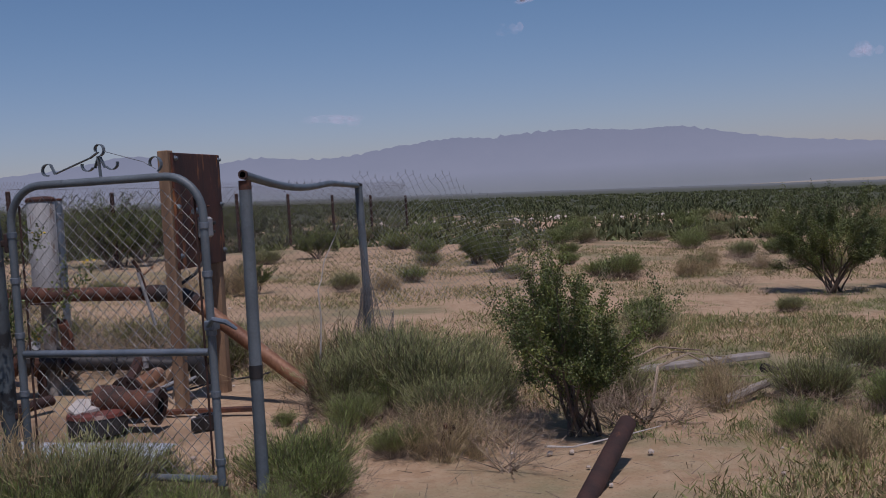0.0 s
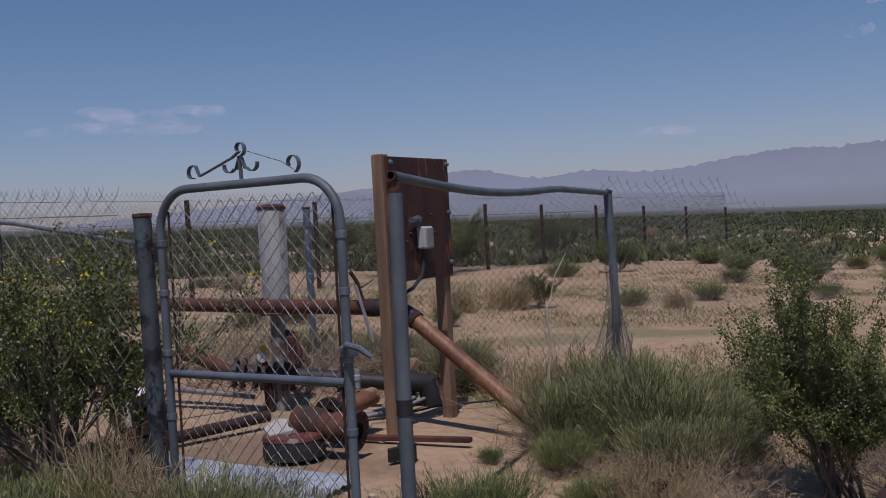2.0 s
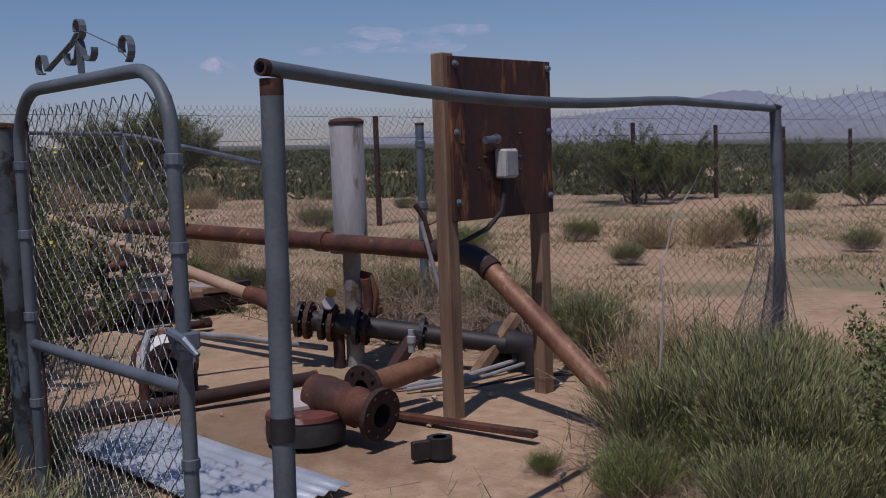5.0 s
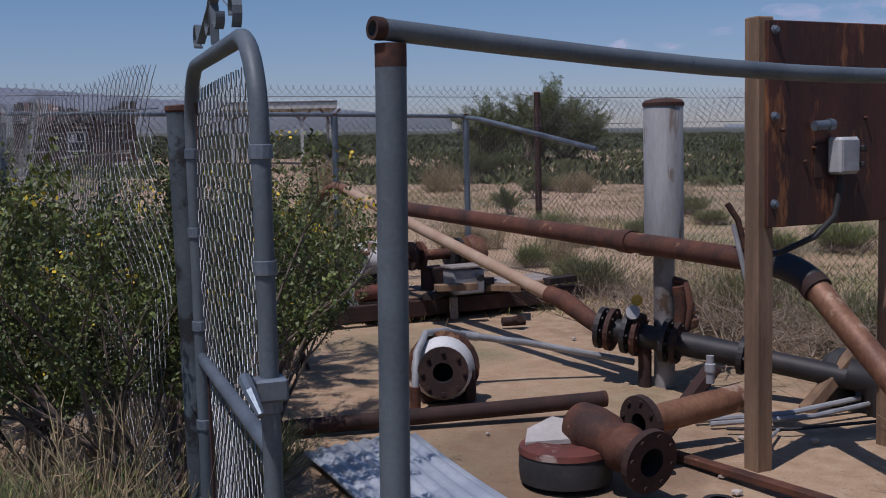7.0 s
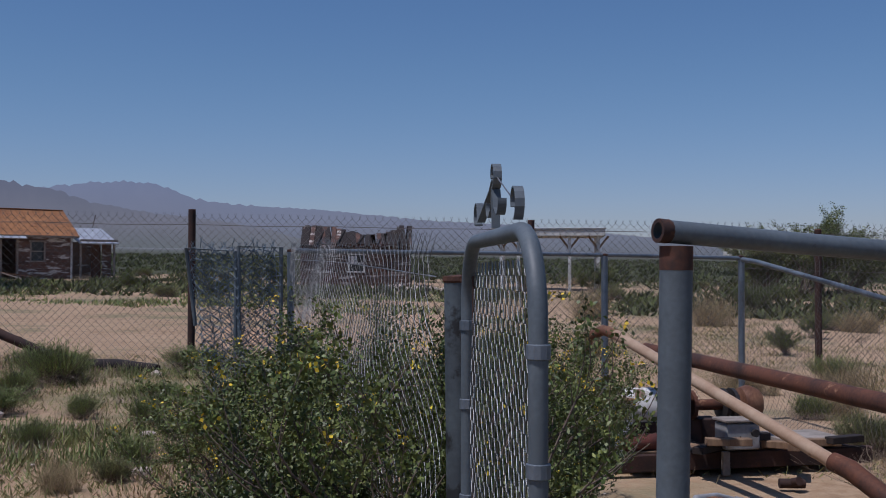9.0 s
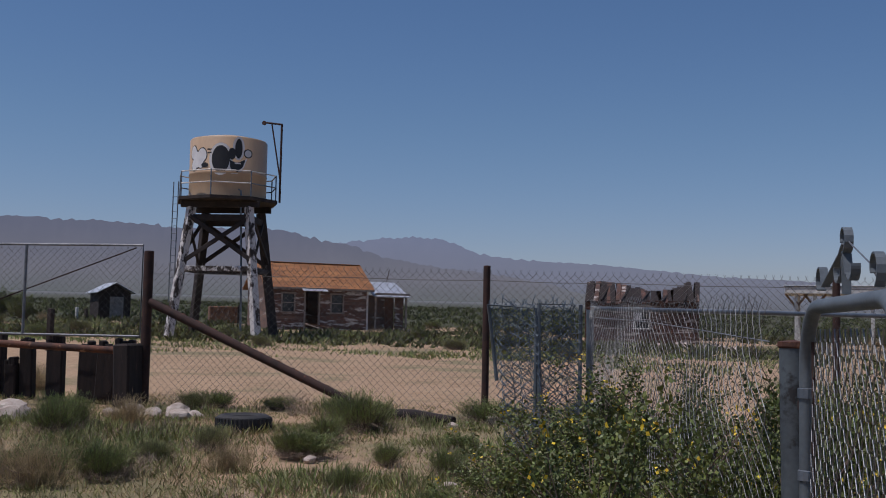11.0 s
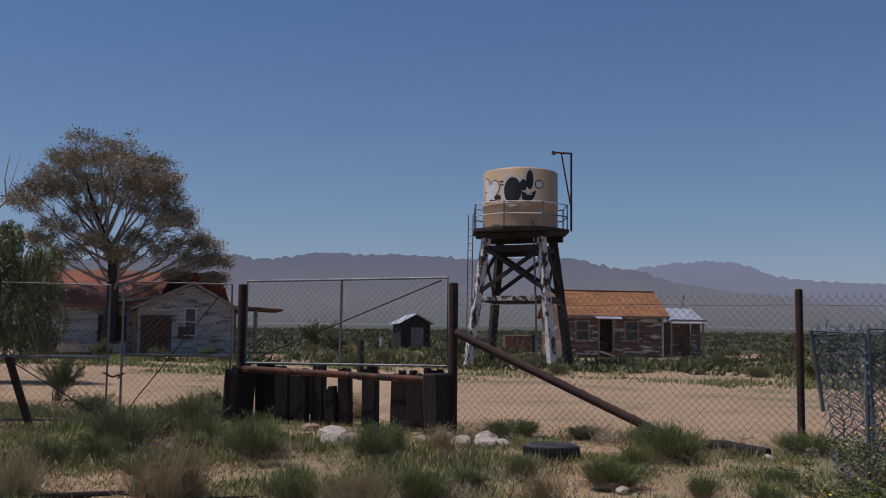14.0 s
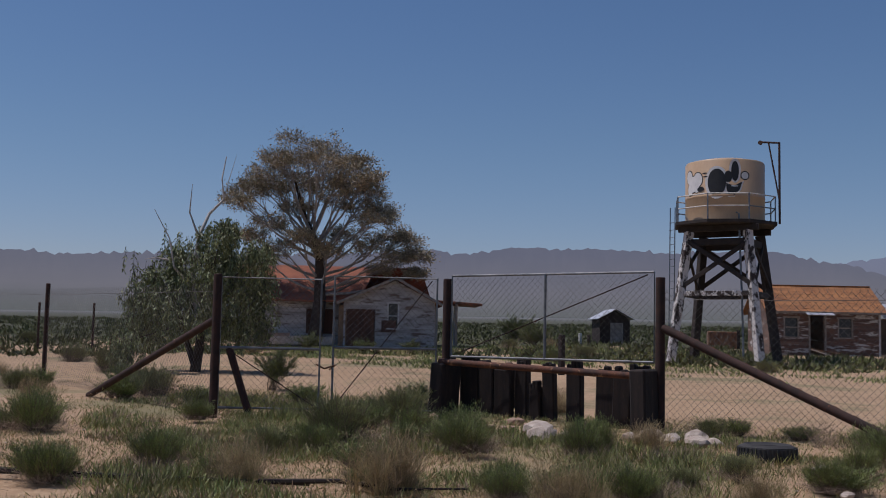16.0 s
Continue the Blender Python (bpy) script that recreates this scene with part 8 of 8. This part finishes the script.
# round green bushes before the yard gate and out on the sand
for x, y, s_, hs in ((-12.1, 3.5, 0.62, 0.95), (-11.6, 1.95, 0.78, 0.75), (-17.2, 4.0, 0.85, 0.8), (-16.4, 3.3, 0.7, 0.7), (-10.55, 3.5, 0.72, 0.62), (-12.3, 5.1, 0.62, 0.75), (-12.8, 5.9, 0.55, 0.8), (-10.3, 5.05, 0.8, 0.65), (-11.2, 7.3, 0.85, 0.72), (-11.9, 7.0, 0.6, 0.7), (-9.85, 8.25, 0.62, 0.85), (-14.7, 8.6, 0.6, 0.7), (-13.6, 7.6, 0.75, 0.75), (-16.3, 6.2, 0.62, 0.7), (-7.6, 5.5, 0.7, 0.7), (-8.3, 5.2, 0.6, 0.6), (-9.2, 4.4, 0.6, 0.6), (-6.2, 8.0, 0.75, 0.55), (-9.9, 11.6, 0.6, 0.7), (-9.0, 11.9, 0.55, 0.6), (-7.6, 12.4, 0.45, 0.6), (-20.6, 6.9, 0.9, 0.8), (-22.5, 8.0, 1.1, 0.8), (-24.0, 6.5, 0.9, 0.8), (-5.0, 9.4, 0.5, 0.6), (-13.0, 4.2, 0.35, 0.7), (-18.8, 7.6, 0.8, 0.7), (-17.6, 9.2, 0.9, 0.7), (-16.0, 9.6, 0.7, 0.6),
                    (13.9, 3.9, 0.75, 0.9), (14.1, 4.5, 0.6, 0.8), (18.9, 9.8, 0.95, 0.75), (23.5, 6.2, 1.1, 0.7), (7.9, 1.1, 0.62, 0.85), (16.0, 3.3, 0.7, 0.6), (20.5, 3.0, 0.9, 0.7), (19.8, 12.0, 1.0, 0.7), (24.5, 10.5, 1.1, 0.7), (22.0, 14.5, 1.1, 0.8), (27.5, 5.0, 1.2, 0.7), (30.0, 12.5, 1.2, 0.75), (17.0, 6.5, 0.6, 0.7), (12.6, 7.6, 0.7, 0.6), (28.0, 17.5, 1.3, 0.75), (33.0, 9.5, 1.3, 0.7), (25.5, 1.5, 1.0, 0.7)):
    shrub("dome", x, y, s_, hs, int(x * 7) % 2)
# grey dead brush banked up behind the well head
for kind, x, y, s_ in (("dead", 2.35, 4.55, 1.2), ("dead", 2.75, 4.15, 1.15), ("dead", 3.1, 3.75, 1.1), ("dead", 2.1, 5.1, 1.1), ("dead", 3.45, 3.3, 0.9), ("broom", 3.35, 4.5, 0.9), ("dead", 2.7, 4.9, 1.2), ("straw", 2.5, 5.7, 0.8), ("broom", 2.95, 5.4, 0.9), ("dead", 1.9, 5.6, 0.9), ("dead", 3.2, 4.3, 1.1)):
    shrub(kind, x, y, s_, 0.8, 1)

rg = random.Random(77)


def bare(x, y):
    """Open sand: the pump yard, the drive of the camp, and the washes to the east."""
    if -1.2 < x < 3.1 and 0.9 < y < 6.4 and (y - 2.4) < 2.4 * (4.6 - x):
        return True
    if math.hypot(x + 1.0, y + 2.8) < 2.0 or (-5.5 < x < 0.6 and -5.5 < y < -0.6):
        return True
    dist = (y - line_y(x)) * 0.97
    if 1.6 < dist < 17 and x > -34 and x < -1:
        return True
    return False


count = 0
while count < 210:
    r = 14 + 55 * rg.random() ** 1.3
    a = radians(rg.uniform(-25, 190))
    x, y = -1 + r * math.cos(a), -2.5 + r * math.sin(a)
    wash = noise.noise(Vector((x * 0.11, y * 0.11, 5)))
    if bare(x, y) or wash < -0.05 + rg.uniform(-0.15, 0.1):
        continue
    if math.hypot(x + 46.5, y - 31) < 7 or math.hypot(x + 29, y - 49) < 5 or math.hypot(x + 11, y - 47) < 4 or math.hypot(x + 2, y - 46) < 5 or math.hypot(x + 47, y - 52.5) < 3:
        continue
    k = rg.choice(("broom", "broom", "fresh", "straw", "dead", "creosote" if r > 14 else "broom"))
    s = rg.uniform(0.5, 0.95) * (1.0 if r < 25 else 1.3)
    shrub(k, x, y, s, rg.uniform(0.6, 0.85), rg.randint(0, 1) if k != "creosote" else 1, rg.uniform(0, 360))
    count += 1
# larger far bushes that stand out
for x, y, s in ((8.1, 43.8, 4.2), (6.6, 45.5, 3.4), (9.7, 44.5, 3.2), (14.3, 17.6, 2.2), (16.0, 18.6, 2.0), (-50, 47, 2.2), (-42, 40.5, 1.8), (20, 30, 2.0), (26, 24, 1.8), (-3.6, 44.6, 1.5), (-0.6, 43.5, 1.6), (-14.6, 44.0, 1.4)):
    shrub("creosote", x, y, s, 0.75, 1, (x * 31) % 360, "large dense green desert bush")


def tufts():
    """Low green weeds and dry stalks between the bushes."""
    nr = np.random.default_rng(3)
    pts = []
    lr = random.Random(31)
    while len(pts) < 15000:
        r = 1.2 + 32 * lr.random() ** 1.2
        a = radians(lr.uniform(-35, 195))
        x, y = -1 + r * math.cos(a), -2.5 + r * math.sin(a)
        n = noise.noise(Vector((x * 0.35, y * 0.35, 11)))
        near_gate = y > line_y(x) - 10 and x < -3 and not (x < -9.5 and y < 0.42 * (-x) - 2.2)
        if bare(x, y) or n < (-0.42 if near_gate else -0.05) + lr.uniform(-0.15, 0.12):
            continue
        pts.append((x, y))
    P = np.array(pts)
    for nm, mt, share, h0, h1, lab in (("weed_cover", WEED, 0, 0.03, 0.11, "low green weeds covering the sand"), ("dry_grass_cover", STRAW, 1, 0.04, 0.13, "thin dry grass stalks on the sand"), ("scrub_cover", WEED, 2, 0.03, 0.12, "low grey-green scrub on the sand")):
        S = P[share::3]
        k = 26
        c = np.repeat(S, k, 0) + nr.normal(0, 0.13, (len(S) * k, 2))
        z = ground_z(c[:, 0], c[:, 1]) - 0.02
        base = np.column_stack([c, z])
        d = np.column_stack([nr.normal(0, 0.6, len(c)), nr.normal(0, 0.6, len(c)), nr.uniform(0.5, 1.0, len(c))])
        V, Q = blades(base, d, nr.uniform(0.0025, 0.006, len(c)), nr.uniform(h0, h1, len(c)), nr)
        me = quick(nm, V, Q)
        me.materials.append(mt)
        tagged(new(nm, me), lab, "ground cover", kind="stuff")


tufts()


def weed_bank():
    """Knee-low green weeds and grass, in drifts, over the ground before the yard gate."""
    lr = random.Random(8)
    nr = np.random.default_rng(41)
    pts = []
    while len(pts) < 2500:
        x, y = lr.uniform(-21, -2.6), lr.uniform(1.0, 13)
        d = y - line_y(x)
        if d > 0.9 or (x < -9.5 and y < 0.42 * -x - 2.4) or math.hypot(x + 1, y + 2.5) < 3.5:
            continue
        if -14.6 < x < -11 and d > -1.3 and lr.random() < 0.8:
            continue
        n = noise.noise(Vector((x * 0.55, y * 0.55, 3))) + 0.5 * noise.noise(Vector((x * 1.9, y * 1.9, 8)))
        if n < 0.10 + lr.uniform(-0.20, 0.12):
            continue
        pts.append((x, y, 0.5 + max(0, n + 0.25)))
    P = np.array(pts)
    for nm, mt, k0, h0, h1, lab in (("green_weed_bank", FRESH, 0, 0.06, 0.20, "drifts of bright green desert weeds"), ("grass_bank", WEED, 1, 0.06, 0.22, "yellow-green grass before the yard gate"), ("dry_weed_bank", DRYTWIG, 2, 0.06, 0.18, "dry dead stalks among the weeds")):
        S = P[k0::3] if k0 < 2 else P[k0::6]
        k = 40
        c = np.repeat(S[:, :2], k, 0) + nr.normal(0, 0.13, (len(S) * k, 2))
        tall = np.repeat(S[:, 2], k)
        base = np.column_stack([c, ground_z(c[:, 0], c[:, 1]) - 0.03])
        d = np.column_stack([nr.normal(0, 0.5, len(c)), nr.normal(0, 0.5, len(c)), nr.uniform(0.6, 1.0, len(c))])
        V, Q = blades(base, d, nr.uniform(0.003, 0.007, len(c)), nr.uniform(h0, h1, len(c)) * tall, nr)
        me = quick(nm, V, Q)
        me.materials.append(mt)
        tagged(new(nm, me), lab, "ground cover", kind="stuff")


weed_bank()


def path_weeds():
    """Ankle-high grey-green weeds in a patchy cover on the sand beside the path."""
    lr = random.Random(52)
    nr = np.random.default_rng(53)
    pts = []
    while len(pts) < 1500:
        x, y = lr.uniform(2.3, 11), lr.uniform(-5.0, 1.6)
        n = noise.noise(Vector((x * 0.8, y * 0.8, 21))) + 0.5 * noise.noise(Vector((x * 2.6, y * 2.6, 9)))
        if y > 0.55 * (x - 2.3) - 0.9 or n < -0.1 + lr.uniform(-0.2, 0.15):
            continue
        pts.append((x, y, 0.6 + max(0, n)))
    P = np.array(pts)
    for nm, mt, S, lab in (("path_weeds", FRESH, P[::2], "low grey-green weeds on the sand by the path"), ("path_stalks", WEED, P[1::2], "yellowing weed stalks on the sand by the path")):
        k = 34
        c = np.repeat(S[:, :2], k, 0) + nr.normal(0, 0.07, (len(S) * k, 2))
        tall = np.repeat(S[:, 2], k)
        base = np.column_stack([c, ground_z(c[:, 0], c[:, 1]) - 0.02])
        d = np.column_stack([nr.normal(0, 0.5, len(c)), nr.normal(0, 0.5, len(c)), nr.uniform(0.5, 1.0, len(c))])
        V, Q = blades(base, d, nr.uniform(0.0014, 0.0032, len(c)), nr.uniform(0.035, 0.11, len(c)) * tall, nr)
        me = quick(nm, V, Q)
        me.materials.append(mt)
        tagged(new(nm, me), lab, "ground cover", kind="stuff")


path_weeds()


def camp_grass():
    """Green grass round the feet of the tower, the cabin and the house."""
    lr = random.Random(18)
    nr = np.random.default_rng(43)
    pts = []
    while len(pts) < 3000:
        x, y = lr.uniform(-46, -4), lr.uniform(18, 46)
        d = y - line_y(x)
        n = noise.noise(Vector((x * 0.22, y * 0.5, 6)))
        if d < 13.5 or (d < 16.5 and n < 0.22) or n < -0.08:
            continue
        pts.append((x, y))
    k = 14
    c = np.repeat(np.array(pts), k, 0) + nr.normal(0, 0.25, (len(pts) * k, 2))
    base = np.column_stack([c, ground_z(c[:, 0], c[:, 1]) - 0.05])
    d = np.column_stack([nr.normal(0, 0.5, len(c)), nr.normal(0, 0.5, len(c)), nr.uniform(0.5, 1.0, len(c))])
    V, Q = blades(base, d, nr.uniform(0.012, 0.024, len(c)), nr.uniform(0.10, 0.26, len(c)), nr)
    me = quick("camp_grass", V, Q)
    me.materials.append(FRESH)
    tagged(new("camp_grass", me), "green grass patches about the old buildings", "grass", kind="stuff")


camp_grass()


def far_scrub():
    """Countless low bushes out over the plain, one sheet of clumps."""
    nr = np.random.default_rng(14)
    n = 22000
    r = 30 + 230 * nr.random(n) ** 1.4
    a = np.radians(nr.uniform(-25, 190, n))
    x, y = -1 + r * np.cos(a), -2.5 + r * np.sin(a)
    keep = ~((y < 11.21 + 0.247 * (x + 10.96) + 22) & (x < 0) & (x > -40)) & (np.hypot(x + 46, y - 32) > 9) & (np.hypot(x + 29, y - 49) > 6) & (np.hypot(x + 11, y - 47) > 5) & (np.hypot(x + 2, y - 46) > 6)
    x, y, r = x[keep], y[keep], r[keep]
    s = nr.uniform(0.35, 0.8, len(x)) * (1 + r / 500)
    k = 14
    c = np.column_stack([np.repeat(x, k), np.repeat(y, k)]) + nr.normal(0, 0.35, (len(x) * k, 2)) * np.repeat(s, k)[:, None]
    z = ground_z(c[:, 0], c[:, 1]) - 0.05
    d = np.column_stack([nr.normal(0, 0.7, len(c)), nr.normal(0, 0.7, len(c)), nr.uniform(0.4, 1.0, len(c))])
    V, Q = blades(np.column_stack([c, z]), d, 0.07 * np.repeat(s, k), 0.62 * np.repeat(s, k), nr)
    me = quick("far_scrub", V, Q)
    me.materials.append(surf("far_scrub_leaf", (0.092, 0.104, 0.036), (0.058, 0.067, 0.024), 0.2, 0.9, 0, 0, 3, island=0.4))
    tagged(new("far_scrub", me), "low olive green scrub spread over the plain", "scrub", kind="stuff")


far_scrub()

# ---- stones ----
SR = random.Random(12)


def stone(x, y, s, m_=STONE, label="pale weathered rock lying on the sand", z=0.0, sub=1):
    b = Build().rock((0, 0, s * 0.3), (s, s * SR.uniform(0.6, 0.95), s * SR.uniform(0.45, 0.7)), SR.randint(1, 99), sub)
    return solo("rock", b, m_, x, y, ground_z(x, y) + z - 0.02, label, "rock", SR.uniform(0, 360), "rocks")


for x, y, s in ((-5.75, 12.15, 0.20), (-5.6, 12.0, 0.17), (-5.8, 12.3, 0.15), (-6.3, 11.9, 0.12), (-5.9, 11.3, 0.11), (-10.2, 10.05, 0.2), (-10.0, 10.2, 0.17), (-9.85, 10.0, 0.18), (-10.35, 9.8, 0.15), (-9.55, 10.25, 0.14), (-11.5, 9.1, 0.27), (-11.2, 8.85, 0.22), (-11.0, 9.15, 0.14), (-9.7, 10.4, 0.2), (-9.45, 10.05, 0.17), (-9.35, 10.3, 0.13), (-7.0, 9.0, 0.14), (-4.1, 6.9, 0.10), (-3.5, 5.5, 0.09), (-6.0, 7.7, 0.09), (4.6, 0.1, 0.12), (8.5, -2.2, 0.2)):
    stone(x, y, s)
for i in range(70):
    u = SR.random() ** 1.2
    x, y = 40.5 + 14 * u, 28.0 - 12.5 * u + SR.uniform(-1.2, 1.2)
    stone(x, y, SR.uniform(0.10, 0.30), STONE, "pale rock in a low rubble line", sub=0)
for i in range(22):
    x, y = SR.uniform(-10, -6), SR.uniform(40.5, 44)
    stone(x, y, SR.uniform(0.1, 0.3), STONE, "pale rubble before the ruined shed", sub=0)
for i in range(16):
    x = SR.uniform(-14.2, -11.2)
    stone(x, line_y(x) - SR.uniform(0.5, 1.6), SR.uniform(0.05, 0.13), REDSTONE, "pinkish spoil rubble at the foot of the bulkhead", sub=0)


def pebbles():
    nr = np.random.default_rng(6)
    b = Build()
    for i in range(420):
        r = 1.5 + 16 * nr.random() ** 1.2
        a = math.radians(nr.uniform(-35, 190))
        x, y = -1 + r * math.cos(a), -2.5 + r * math.sin(a)
        s = nr.uniform(0.008, 0.03)
        b.rock((x, y, ground_z(x, y) + s * 0.1), (s, s * 0.8, s * 0.6), i % 17, -1 + 1 - 1 + 1)
    me = b.mesh("gravel")
    me.materials.append(STONE)
    tagged(new("gravel", me), "loose gravel strewn over the sand", "gravel", kind="stuff")


pebbles()

def litter():
    """Broken dry twigs lying under the brush."""
    nr = np.random.default_rng(23)
    c = np.concatenate([nr.uniform((0.3, -2.2), (4.8, 1.3), (380, 2)), nr.uniform((-2.6, 0.2), (-0.8, 4.5), (500, 2)), nr.uniform((2.0, 3.6), (4.2, 7.5), (450, 2))])
    z = ground_z(c[:, 0], c[:, 1]) + nr.uniform(-0.01, 0.05, len(c))
    a = np.column_stack([c, z])
    d = np.column_stack([nr.normal(0, 1, len(c)), nr.normal(0, 1, len(c)), nr.normal(0.05, 0.3, len(c))])
    d /= np.linalg.norm(d, axis=1)[:, None]
    V, Q = sticks(a, a + d * nr.uniform(0.05, 0.24, (len(c), 1)), 0.0028, 0.0010)
    me = quick("twig_litter", V, Q)
    me.materials.append(DRYTWIG)
    tagged(new("twig_litter", me), "dry broken twigs littering the sand", "twig litter", kind="stuff")


litter()

# clouds low over the plain
for az, el, w, h, sd in ((64, 6.25, 520, 80, 1), (67, 5.7, 560, 50, 12), (38, 4.15, 190, 50, 2), (28.4, 8.2, 80, 50, 3), (75, 4.9, 110, 70, 4), (10.5, 5.6, 130, 75, 7), (27.4, 9.7, 110, 30, 8), (72.5, 5.0, 130, 40, 9)):
    cloud("backdrop", az, el, w, h, sd)
